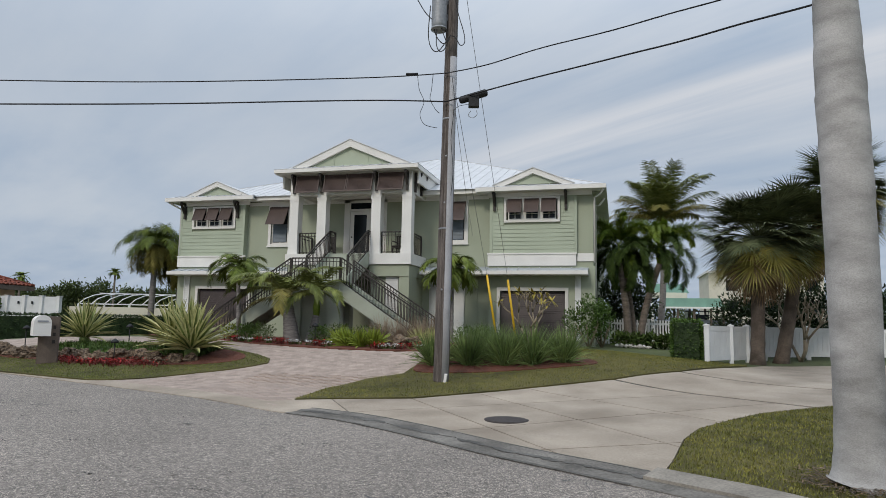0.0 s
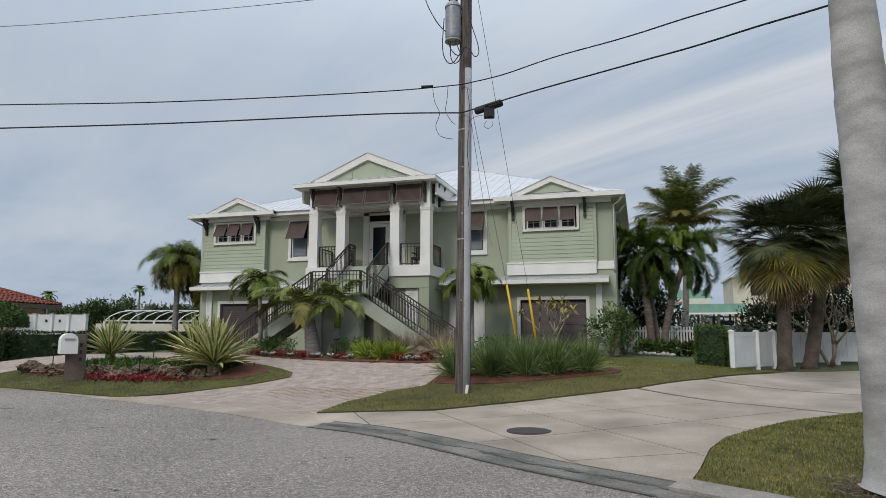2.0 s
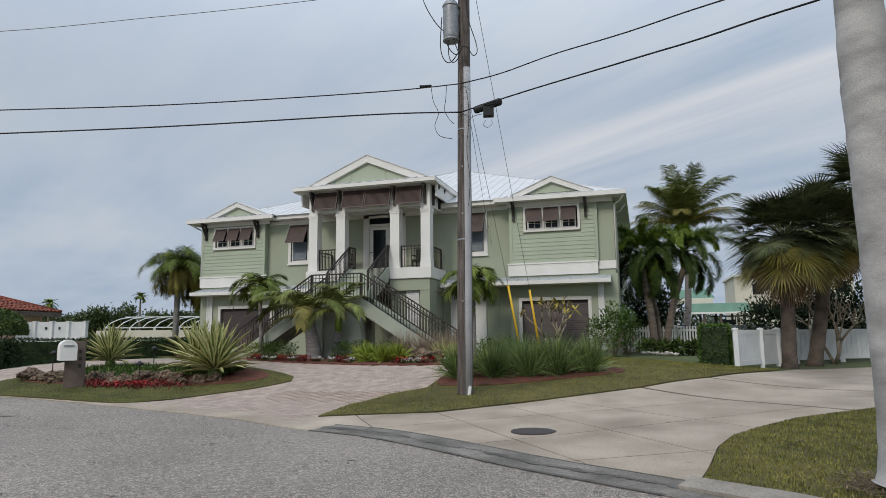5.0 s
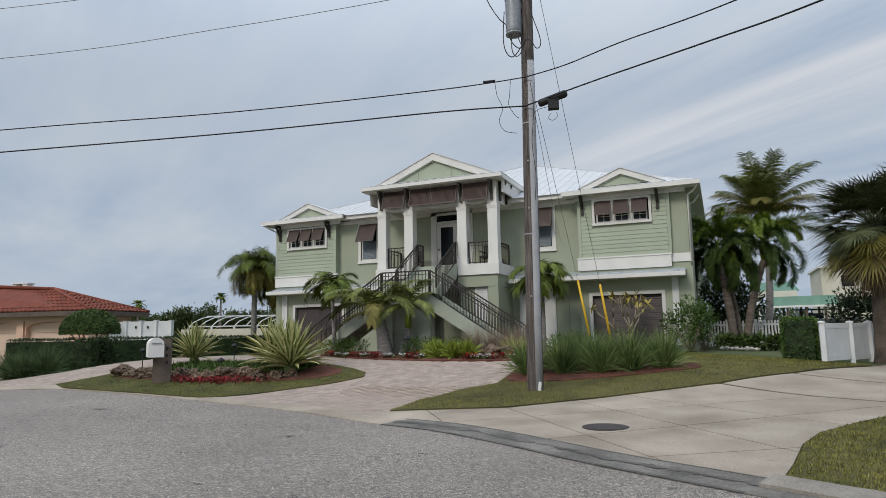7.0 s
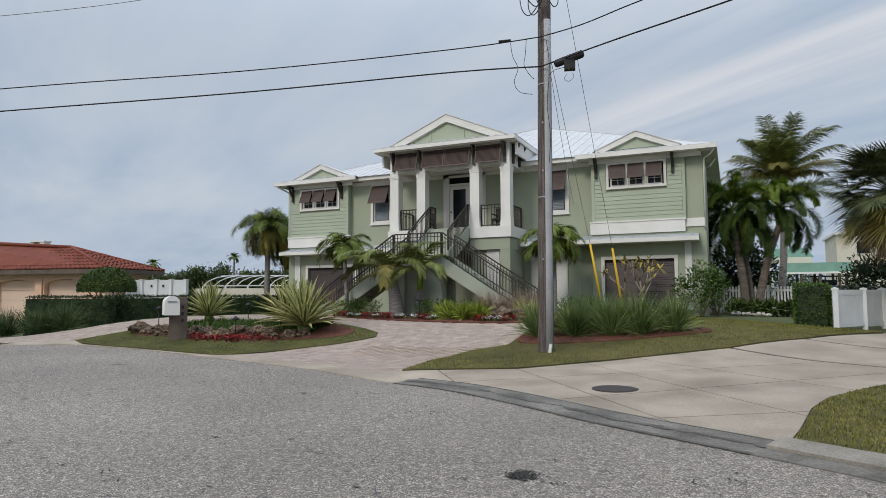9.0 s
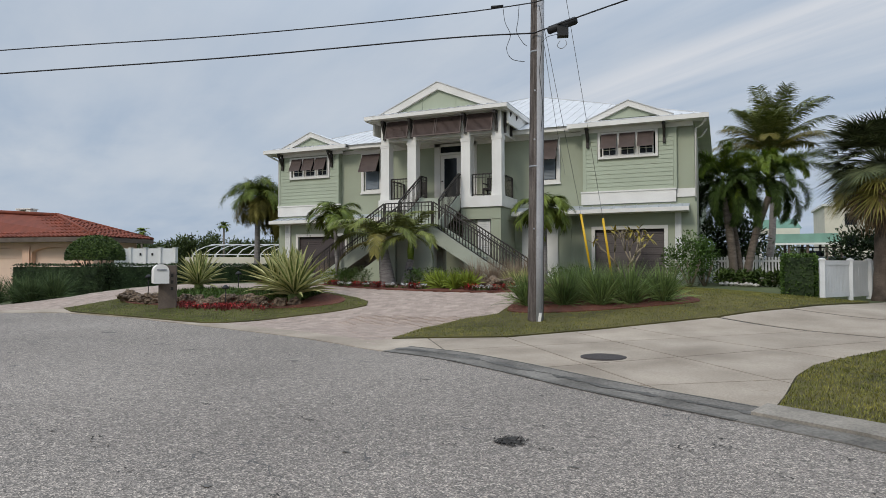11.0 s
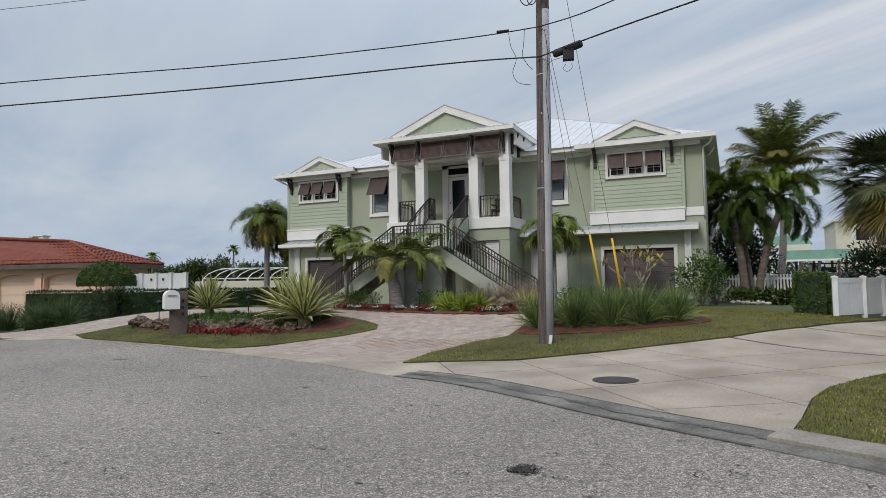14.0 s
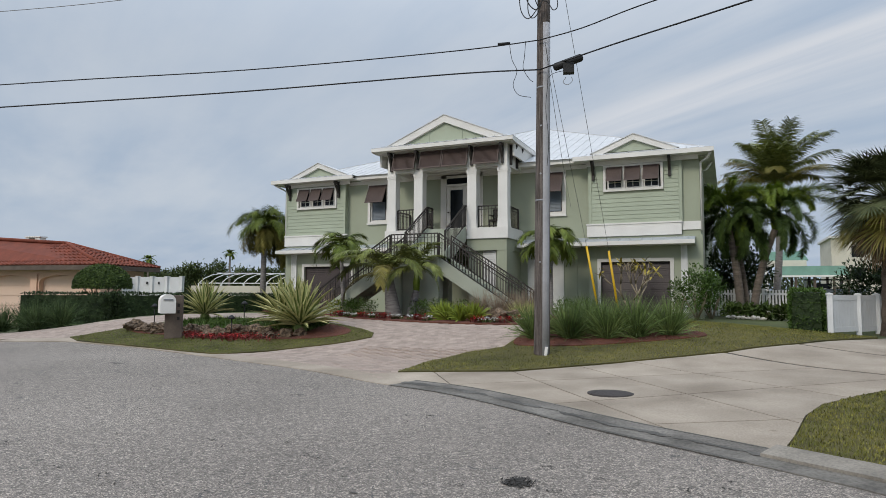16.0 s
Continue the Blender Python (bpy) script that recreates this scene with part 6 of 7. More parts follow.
for k, (x, y, r) in enumerate([(-12.3, 19.9, 0.42), (-11.6, 19.6, 0.45), (-12.9, 20.6, 0.4), (-9.6, 19.9, 0.42), (-9.0, 20.1, 0.45), (-8.2, 20.2, 0.42), (-5.5, 23.6, 0.45), (-4.9, 23.9, 0.5), (-7.9, 20.6, 0.4)]):
    shrub("shrub", x, y, (r, r, r * 0.8), 700, 0.07, L_HEDGE2 if k % 3 == 0 else L_SHRUB, "low rounded dark green shrub in the bed", seed=110 + k, group="low shrubs in the bed")
shrub("lime_shrub", -13.6, 20.9, (0.5, 0.4, 0.32), 500, 0.09, L_FERN, "lime-green leafy shrub beside the stairs", seed=130)
flowers("white_flower", [(-12.1, 19.15), (-11.7, 19.05), (-10.9, 18.85), (-9.9, 18.7), (-9.3, 18.6), (-8.6, 18.35), (-6.75, 18.2), (-6.4, 18.25), (-5.5, 18.3)], 16, L_WHITE, "white bedding flowers in red mulch", 62, 0.13, 0.05, L_SHRUB, 0.11)
flowers("red_flower", [(-11.3, 18.95), (-10.4, 18.75), (-9.05, 18.5), (-7.0, 18.3), (-6.0, 18.3), (-5.75, 18.6), (-12.6, 19.5)], 22, L_RED, "red bedding flowers in the mulch", 63, 0.16, 0.055, L_DKRED, 0.14)
stones("boulder", [(-6.35, 18.75, 0.36), (-6.0, 18.95, 0.25)], M_ROCK, "pitted limestone boulder in the flower bed", "boulders in the bed", 9)

# right of the house
shrub("oleander", -1.05, 24.6, (0.55, 0.5, 0.85), 1100, 0.11, L_HEDGE2, "loose green oleander bush against the garage wall", seed=140, lift=0.3)
shrub("oleander", -0.6, 25.2, (0.45, 0.5, 0.75), 1000, 0.11, L_HEDGE2, "loose green oleander bush beside the house corner", seed=141, lift=0.35)
shrub("oleander", -1.7, 24.9, (0.4, 0.4, 0.6), 600, 0.1, L_HEDGE2, "loose green oleander bush against the garage wall", seed=142, lift=0.3)
for k, (x, y) in enumerate([(0.1, 27.6), (0.7, 27.9), (1.3, 28.1), (1.9, 28.4)]):
    shrub("bromeliad", x, y, (0.4, 0.35, 0.28), 260, 0.2, L_SHRUB, "low strappy green plant behind white stones", seed=150 + k, group="low plants by the fence")
stones("white_stone", [(-0.05 + 0.17 * k, 26.75 + 0.05 * math.sin(k * 2.3), 0.075 + 0.03 * math.sin(k * 1.7) ** 2) for k in range(8)], M_WROCK, "rounded white edging stone on the lawn", "white edging stones", 12)
shrub("dark_bush", 4.45, 26.2, (1.15, 0.8, 1.05), 3400, 0.13, L_HEDGE, "dark dense bush behind the white fence", seed=160, lift=0.3)
shrub("dark_bush", 6.0, 26.6, (1.2, 0.9, 1.25), 3600, 0.13, L_HEDGE, "dark dense bush behind the white fence", seed=161, lift=0.2)
shrub("dark_bush", 0.4, 32.5, (1.5, 0.9, 1.5), 3000, 0.2, L_HEDGE, "dark bush behind the picket fence", seed=162, lift=0.5)
shrub("dark_bush", 2.6, 33.5, (1.3, 0.9, 0.6), 1800, 0.14, L_HEDGE, "dark bush behind the picket fence", seed=163, lift=0.0)
shrub("dark_bush", 7.4, 26.8, (1.5, 0.9, 1.35), 2800, 0.16, L_HEDGE, "dark dense bush behind the white fence", seed=164, lift=0.3)
shrub("dark_bush", 9.6, 27.2, (1.5, 0.9, 1.2), 2600, 0.16, L_HEDGE, "dark dense bush behind the white fence", seed=165, lift=0.3)
hedge("clipped_hedge", [(2.02, 21.25), (2.3, 24.0)], 0.85, 1.72, L_HEDGE2, "square clipped bright green hedge at the fence end", 0.075, 420)
hedge("long_hedge", [(-26.2, 17.3), (-23.4, 19.2), (-22.5, 22.0), (-22.0, 26.5), (-21.8, 31)], 1.0, 1.52, L_HEDGE, "long dark green clipped hedge along the lot line", 0.09, 190)


def bare_tree(name, base, h, spread, seed, label, leaf=None):
    """A forking, nearly bare tree with thick twigs."""
    rnd = random.Random(seed)
    t = thing(name, base, label, "tree")
    bm = bmesh.new()
    L = Leaves([leaf]) if leaf else None

    def grow(p, d, ln, r, depth):
        q = p + d * ln
        tube(bm, [p, p.lerp(q, 0.5) + Vector((rnd.uniform(-1, 1), rnd.uniform(-1, 1), 0)) * ln * 0.08, q], [r, r * 0.85, r * 0.7], 6)
        if depth == 0:
            if L:
                for _ in range(rnd.randint(0, 5)):
                    L.blade(q, (direction(rnd.uniform(0, 6.28), rnd.uniform(-0.9, 1.0))), rnd.uniform(0.26, 0.4), 0.085, Vector((0, 0, 1)), 0.8, segs=3)
            return
        for k in range(3 if rnd.random() < 0.6 else 2):
            nd = (d * 0.8 + Vector((rnd.uniform(-1, 1), rnd.uniform(-1, 1), rnd.uniform(0.0, 0.7))) * spread).normalized()
            grow(q, nd, ln * rnd.uniform(0.65, 0.85), r * 0.68, depth - 1)

    for k in range(3):
        grow(Vector(base) - Vector((0, 0, 0.06)), (Vector((math.cos(k * 2.1 + seed) * 0.45, math.sin(k * 2.1 + seed) * 0.45, 1))).normalized(), h * 0.34, 0.045 * h / 2, 3)
    part("limb", bm, M_BARE, t)
    if L:
        L.make("leaves", t)


bare_tree("plumeria", (-3.2, 24.2, gz(-3.2, 24.2)), 2.35, 0.62, 5, "nearly bare plumeria with yellowing leaves before the garage", L_PLUM)
bare_tree("bare_plumeria", (5.85, 24.0, gz(5.85, 24.0)), 2.5, 0.7, 9, "bare grey plumeria tree by the fence")


def tree_line():
    """The far wooded shore."""
    rnd = random.Random(77)
    L = Leaves([L_FARTREE])
    for k in range(150):
        f = k / 149
        x, y = -190 + 178 * f, 50 + 122 * f
        h = 8.3 + 2.4 * noise.noise(Vector((k * 0.16, 0, 0))) + 1.6 * noise.noise(Vector((k * 0.6, 3, 0)))
        for _ in range(3):
            leaf_cloud(L, rnd, (x + rnd.uniform(-1.5, 1.5), y + rnd.uniform(-3, 3), h * 0.45), (2.6, 2.4, h * 0.5 * rnd.uniform(0.8, 1.05)), 420, 0.62, 0, 0.3)
    for k in range(40):
        x, y = -6 + 2.2 * k, 122 + rnd.uniform(-3, 3)
        h = 5.2 + 1.5 * noise.noise(Vector((k * 0.4, 9, 0)))
        leaf_cloud(L, rnd, (x, y, h * 0.45), (2.4, 2.2, h * 0.55), 420, 0.6, 0, 0.3)
    return tagged(L.make("far_woods"), "distant dark green wooded shoreline", "woods", kind="stuff")


tree_line()
feather_palm("far_palm", (-98.8, 88, gz(-98, 88)), (-98.8, 88, 7.9), 0.2, 0.15, 14, 1.6, 1.5, 16, 0.7, 0.14, "distant palm above the shoreline trees", 37, [L_PALM], M_TRUNK)
feather_palm("far_palm", (-92, 102, gz(-92, 102)), (-92, 102, 9.6), 0.2, 0.15, 14, 1.5, 1.5, 16, 0.7, 0.14, "distant palm above the shoreline trees", 38, [L_PALM], M_TRUNK)


def lawn_blades(poly, n, seed, lift, name, label, lo=0.022, hi=0.048, keep=None, blade=None):
    rnd = random.Random(seed)
    xs, ys = [p[0] for p in poly], [p[1] for p in poly]
    x0, x1, y0, y1 = max(min(xs), -20), min(max(xs), 6.5), max(min(ys), 4.5), min(max(ys), 22)
    L = Leaves([blade or L_LAWN])
    k = 0
    while k < n:
        x, y = rnd.uniform(x0, x1), rnd.uniform(y0, y1)
        k += 1
        if inside(x, y, poly) and not (keep and any(inside(x, y, q) for q in keep)):
            L.blade(Vector((x, y, gz(x, y) + lift)), direction(rnd.uniform(0, 6.28), rnd.uniform(0.5, 1.4)), rnd.uniform(lo, hi), 0.017, Vector((0, 0, 1)), 0.6, segs=1)
    tagged(L.make(name), label, "grass", kind="stuff")


lawn_blades(POLE_LAWN, 90000, 1, 0.05, "pole_lawn_grass", "short mown grass blades round the pole", keep=[BED_POLE])
lawn_blades(RIGHT_LAWN, 130000, 2, 0.03, "kerb_lawn_grass", "short mown grass blades by the kerb")
lawn_blades(ISLAND, 60000, 3, 0.05, "island_grass", "short mown grass blades on the island", keep=[BED_ISLAND], blade=L_LAWNG)

# ---- utility pole and wires ----
PB = Vector((-3.81, 14.24, gz(-3.81, 14.24)))
pole = thing("utility_pole", PB, "weathered grey-brown wooden utility pole with a transformer", "utility pole")
bm = bmesh.new()
axis = [PB + Vector((-0.06 + 0.012 * z, 0.0, z)) for z in (-0.2, 0.0, 1.2, 2.5, 4, 5.5, 7, 8.5, 10, 11.2)]
rnd = random.Random(4)
tube(bm, axis, [0.178, 0.174, 0.17, 0.166, 0.16, 0.152, 0.146, 0.138, 0.13, 0.124], 24)
for v in bm.verts:
    a = math.atan2(v.co.y - PB.y, v.co.x - PB.x)
    v.co.x += 0.006 * math.sin(a * 7)
part("pole", bm, M_POLE, pole)


def on_pole(z, out=0.0, az=-1.57):
    return PB + Vector((-0.06 + 0.012 * z + math.cos(az) * out, math.sin(az) * out, z))


# grey riser conduit up the face, and its white foot
bm = bmesh.new()
tube(bm, [on_pole(z, 0.118 - 0.004 * z, -0.72) for z in (0.0, 2, 4, 6.3, 7.6)], 0.095, 12)
part("riser_conduit", bm, M_GUARD, pole, "grey plastic riser conduit")
bm = bmesh.new()
box(bm, -0.03, 0.03, -0.03, 0.03, 0, 0.22, Matrix.Translation(on_pole(0.0, 0.2, -0.9)) @ Matrix.Rotation(0.15, 4, "Y"))
part("marker", bm, M_WHITE, pole)
for z in (2.1, 4.1, 5.2):
    bm = bmesh.new()
    tube(bm, [on_pole(z, 0.12 - 0.006 * z, -1.6), on_pole(z, 0.19 - 0.006 * z, -1.6)], 0.022, 8)
    part("bolt", bm, M_GALV, pole)
for z in (3.5, 6.1):
    bm = bmesh.new()
    tube(bm, [on_pole(z - 0.02), on_pole(z + 0.02)], 0.165 - (z - 3.5) * 0.004, 20)
    part("strap", bm, M_GALV, pole)
TC = Vector((-4.03, 14.04, 0))
bm = bmesh.new()
tube(bm, [TC + Vector((0, 0, z)) for z in (8.40, 8.42, 8.55, 9.25, 9.33, 9.42)], [0.13, 0.175, 0.185, 0.185, 0.19, 0.12], 22)
tank = part("transformer_tank", bm, M_GALV, pole, "grey steel transformer tank with rust")
bm = bmesh.new()
tube(bm, [TC + Vector((0, 0, z)) for z in (8.42, 8.46)], 0.194, 22)
part("rim", bm, M_GALV, tank)
bm = bmesh.new()
tube(bm, [TC + Vector((0, 0, z)) for z in (9.27, 9.31)], 0.197, 22)
part("rim", bm, M_GALV, tank)
for dx in (-0.06, 0.07):
    bm = bmesh.new()
    tube(bm, [TC + Vector((dx, 0, z)) for z in (9.36, 9.45, 9.5, 9.56, 9.62, 9.75)], [0.04, 0.04, 0.055, 0.04, 0.055, 0.02], 10)
    part("bushing", bm, M_BLACK, tank)
bm = bmesh.new()
beam(bm, TC + Vector((0.1, 0.05, 9.1)), on_pole(9.1), 0.06, 0.12)
beam(bm, TC + Vector((0.1, 0.05, 8.7)), on_pole(8.7), 0.06, 0.12)
part("bracket", bm, M_GALV, pole)


def hanging(name, pts, r, label, material=M_BLACK, parent=pole):
    """A limp lead, smoothed through its points."""
    bm = bmesh.new()
    tube(bm, dense(pts, 6), r, 6)
    return part(name, bm, material, parent, label)


def P3(x, z, y=13.93):
    return (x, y, z)


hanging("lead", [P3(-4.05, 8.45), P3(-4.06, 8.05), P3(-3.98, 7.85), P3(-3.85, 7.9), P3(-3.72, 8.22)], 0.012, "")
hanging("lead", [P3(-4.22, 9.0), P3(-4.26, 8.3), P3(-4.18, 7.95), P3(-4.0, 7.86), P3(-3.72, 8.22)], 0.012, "")
hanging("lead", [P3(-4.18, 8.62), P3(-4.05, 8.2), P3(-3.86, 8.02), P3(-3.73, 8.2)], 0.012, "")
hanging("lead", [P3(-3.95, 8.46), P3(-3.87, 8.2), P3(-3.8, 8.03)], 0.012, "")
hanging("lead", [P3(-3.65, 9.7), P3(-3.58, 8.9), P3(-3.4, 8.25), P3(-3.38, 8.0), P3(-3.48, 7.95), P3(-3.6, 8.15), P3(-3.7, 8.2)], 0.011, "")
hanging("lead", [P3(-4.75, 9.72), P3(-4.6, 9.3), P3(-4.35, 8.85), P3(-4.12, 8.6)], 0.012, "")
hanging("drop_wire", [P3(-4.5, 7.28), P3(-4.45, 6.95), P3(-4.33, 6.65), P3(-4.42, 6.35), P3(-4.3, 6.1), P3(-4.0, 6.0)], 0.007, "")
hanging("drop_wire", [P3(-4.12, 7.32), P3(-4.15, 6.95), P3(-4.18, 6.7), P3(-4.05, 6.45), P3(-3.95, 6.35)], 0.007, "")
hanging("drop_wire", [P3(-3.66, 7.2), P3(-3.6, 6.7), P3(-3.62, 6.2), P3(-3.66, 5.7), P3(-3.6, 5.0), P3(-3.64, 4.4)], 0.007, "")
hanging("drop_wire", [P3(-3.62, 6.4, 13.98), P3(-3.5, 6.5, 13.98), P3(-3.25, 6.52, 13.95)], 0.006, "")


def cable(pts, r, label, name="overhead_cable", material=M_BLACK):
    bm = bmesh.new()
    tube(bm, dense([tuple(p) for p in pts], 8), r, 6)
    return tagged(part(name, bm, material), label, "cable", "wires on the pole")


def beyond(a, b, f):
    return tuple(x + (x - y) * f for x, y in zip(a, b))


UP, LO = (-3.83, 14.03, 7.34), (-3.82, 14.03, 6.65)
# one straight sagging run each way
up_l = [beyond(UP, (-16.15, 10.01, 6.75), -2.0), (-16.15, 10.01, 6.68), (-10.4, 11.9, 6.86), (-5.72, 13.4, 7.14), UP]
lo_l = [beyond(LO, (-16.13, 10.04, 6.15), -2.0), (-16.13, 10.04, 6.12), (-10.4, 11.9, 6.34), (-5.73, 13.4, 6.6), LO]
cable(up_l, 0.014, "upper black overhead cable running to the street poles")
cable(lo_l, 0.017, "lower black overhead cable running to the street poles")
cable([UP, (-2.8, 13.72, 7.33), (-1.47, 12.92, 7.26), (0.6, 11.2, 6.84), (4, 8.3, 6.4), (14, 0, 6.3)], 0.014, "upper black overhead cable crossing the drive")
cable([LO, (-2.02, 13.35, 6.73), (0.1, 12.0, 6.55), (1.69, 10.6, 6.28), (5, 7.6, 5.9), (15, -1.5, 5.7)], 0.017, "lower black overhead cable crossing the drive")
cable([(-30, 5.2, 8.2), (-16.21, 9.92, 8.52), (-10.5, 11.9, 9.05), (-6.08, 13.4, 9.62), (-3.85, 14.1, 9.95)], 0.009, "thin steel overhead wire to the pole top", "overhead_wire", M_WIRE)
cable([(-30, 6, 9.9), (-17.1, 10.37, 10.26), (-10, 12.4, 10.6), (-3.8, 14.15, 11.0)], 0.009, "thin steel overhead wire to the pole top", "overhead_wire", M_WIRE)
# guy wires with yellow guards
G1, G2 = ((-4.6, 23.05, 3.28), (-4.26, 23.52, gz(-4.26, 23.5))), ((-3.85, 23.18, 3.11), (-3.58, 23.63, gz(-3.6, 23.6)))
cable([(-3.62, 14.3, 10.5), G2[0], G2[1]], 0.007, "steel guy wire from the pole top to the ground", "guy_wire", M_WIRE)
cable([(-3.66, 14.3, 6.9), G1[0], G1[1]], 0.006, "steel guy wire from the pole to the ground", "guy_wire", M_WIRE)
cable([(-3.66, 14.3, 6.5), (-4.76, 20.2, 5.75), (-5.87, 26.28, 5.19)], 0.006, "thin service wire from the pole to the house", "service_wire", M_WIRE)
for a, b in (G1, G2):
    bm = bmesh.new()
    tube(bm, [b, a], 0.042, 8)
    tagged(part("guy_guard", bm, M_YELLOW), "bright yellow plastic guy wire guard", "guy guard", "yellow guards before the garage")
# splice box on the lower cable
sb = thing("splice_box", (-3.15, 13.94, 6.6), "black cable splice case hung on the overhead line", "splice box", "wires on the pole")
bm = bmesh.new()
tube(bm, [(-3.46, 13.86, 6.585), (-3.42, 13.87, 6.6), (-2.88, 14.0, 6.78), (-2.84, 14.01, 6.79)], [0.06, 0.09, 0.09, 0.06], 8)
part("case", bm, M_BLACK, sb)
bm = bmesh.new()
box(bm, -0.12, 0.12, -0.09, 0.09, -0.22, 0.0, Matrix.Translation((-3.14, 13.94, 6.66)) @ Matrix.Rotation(0.24, 4, "Z"))
part("terminal", bm, M_BLACK, sb)
hanging("loop", [(-3.2, 13.94, 6.36), (-3.26, 13.92, 6.25), (-3.16, 13.92, 6.18), (-3.06, 13.94, 6.26), (-3.08, 13.95, 6.36)], 0.007, "", M_WIRE, sb)
bm = bmesh.new()
tube(bm, [(-4.72, 13.73, 7.27), (-4.46, 13.83, 7.29)], 0.035, 8)
tagged(part("cable_clamp", bm, M_BLACK), "small black clamp on the upper cable", "cable clamp")

# ---- mailbox ----
MB = Vector((-15.52, 14.84, gz(-15.52, 14.84) + 0.04))
mail = thing("mailbox", MB, "white arched mailbox on a wide brown wooden post", "mailbox")
fr = Matrix.Translation(MB) @ Matrix.Rotation(radians(41), 4, "Z")
bm = bmesh.new()
box(bm, -0.25, 0.25, -0.16, 0.16, -0.1, 1.3, fr)
bmesh.ops.bevel(bm, geom=bm.edges[:], offset=0.012, segments=1, affect="EDGES")
post = part("post", bm, M_MAILP, mail)
for k in range(3):
    bm = bmesh.new()
    box(bm, 0.1, 0.17, -0.17, -0.161, 0.55 + k * 0.2, 0.65 + k * 0.2, fr)
    part("number_bar", bm, M_IRON, post)
prof = [(-0.2, 0.0), (0.2, 0.0)] + [(0.2 * math.cos(math.pi * k / 10), 0.36 + 0.2 * math.sin(math.pi * k / 10)) for k in range(11)]
bm = bmesh.new()
prism(bm, prof, -0.33, 0.2)
bmesh.ops.transform(bm, matrix=fr @ Matrix.Translation((-0.2, -0.3, 0.77)) @ Matrix.Rotation(radians(14), 4, "Z"), verts=bm.verts)
boxm = part("box", bm, M_WHITE, mail, "white metal mailbox")
bm = bmesh.new()
prism(bm, [(x * 1.06, z * 1.02 - 0.005) for x, z in prof], -0.37, -0.33)
bmesh.ops.transform(bm, matrix=fr @ Matrix.Translation((-0.2, -0.3, 0.77)) @ Matrix.Rotation(radians(14), 4, "Z"), verts=bm.verts)
lid = part("door", bm, M_WHITE, boxm)
bm = bmesh.new()
box(bm, -0.13, 0.13, -0.39, -0.371, 0.38, 0.42, fr @ Matrix.Translation((-0.2, -0.3, 0.77)) @ Matrix.Rotation(radians(14), 4, "Z"))
part("slot_flap", bm, M_GALV, boxm)


def path_light(x, y, h=0.55):
    z = gz(x, y) + 0.06
    t = thing("path_light", (x, y, z), "black metal path light on a thin stake", "garden light", "path lights in the beds")
    bm = bmesh.new()
    tube(bm, [(x, y, z - 0.1), (x, y, z + h)], 0.016, 8)
    part("stake", bm, M_BLACK, t)
    bm = bmesh.new()
    tube(bm, [(x, y, z + h - 0.02), (x, y, z + h + 0.03), (x, y, z + h + 0.1)], [0.11, 0.1, 0.02], 12)
    part("shade", bm, M_BLACK, t)


for x, y in ((-18.6, 16.9), (-15.2, 17.6), (-13.6, 15.2), (-9.5, 19.3)):
    path_light(x, y)

# ---- hole and litter in the road ----
def ragged_disc(x, y, r, z, seed, squash=1.0):
    rnd = random.Random(seed)
    bm = bmesh.new()
    vs = []
    for k in range(22):
        a = 2 * math.pi * k / 22
        q = r * rnd.uniform(0.45, 1.35)
        vs.append(bm.verts.new((x + q * math.cos(a), y + squash * q * math.sin(a), z + rnd.uniform(0, 0.003))))
    c = bm.verts.new((x, y, z - 0.001))
    for k in range(22):
        bm.faces.new((c, vs[k], vs[(k + 1) % 22]))
    return bm


tagged(part("road_patch", ragged_disc(-1.62, 5.17, 0.11, 0.006, 3), M_BUMPER), "small dark sunken hole in the asphalt", "pothole", kind="structure")
TAR = [(-8.96, 6.88, 0.06), (-8.46, 8.65, 0.1), (-6.03, 8.25, 0.1), (-3.51, 7.54, 0.08), (-2.7, 4.38, 0.05), (-3.04, 2.97, 0.09), (-3.0, 4.73, 0.04), (-10.99, 7.17, 0.08), (-12.39, 10.2, 0.2), (-2.76, 5.25, 0.05), (-0.99, 4.69, 0.045), (-3.13, 3.36, 0.05)]
for k, (x, y, r) in enumerate(TAR):
    tagged(part("tar_spot", ragged_disc(x, y, r, 0.005, 40 + k, 0.22 + 0.1 * (k % 3)), M_STAIN), "small dark tar spot on the asphalt", "tar spot", "tar spots on the road", "structure")
L = Leaves([M_BUMPER])
rnd = random.Random(91)
for x, y, r in [(-1.62, 5.17, 0.12)]:
    for _ in range(150):
        a, q = rnd.uniform(0, 6.28), r * rnd.random() ** 0.5 * 1.25
        L.blade(Vector((x + q * math.cos(a), y + q * math.sin(a), 0.007)), direction(rnd.uniform(0, 6.28), rnd.uniform(0.0, 0.6)), 0.03, 0.015, Vector((0, 0, 1)), 0.2)
for _ in range(420):
    x, y = rnd.uniform(-16, 3), rnd.uniform(1.5, 12.5)
    if 0.58 * x + y < 6.2:
        for _ in range(rnd.randint(2, 6)):
            L.blade(Vector((x + rnd.gauss(0, 0.05), y + rnd.gauss(0, 0.03), 0.006)), direction(rnd.uniform(0, 6.28), rnd.uniform(0.0, 0.3)), rnd.uniform(0.02, 0.06), 0.018, Vector((0, 0, 1)), 0.1)
tagged(L.make("road_litter"), "dark leaf scraps and tar crumbs on the asphalt", "litter", kind="stuff")
L = Leaves([L_DRY])
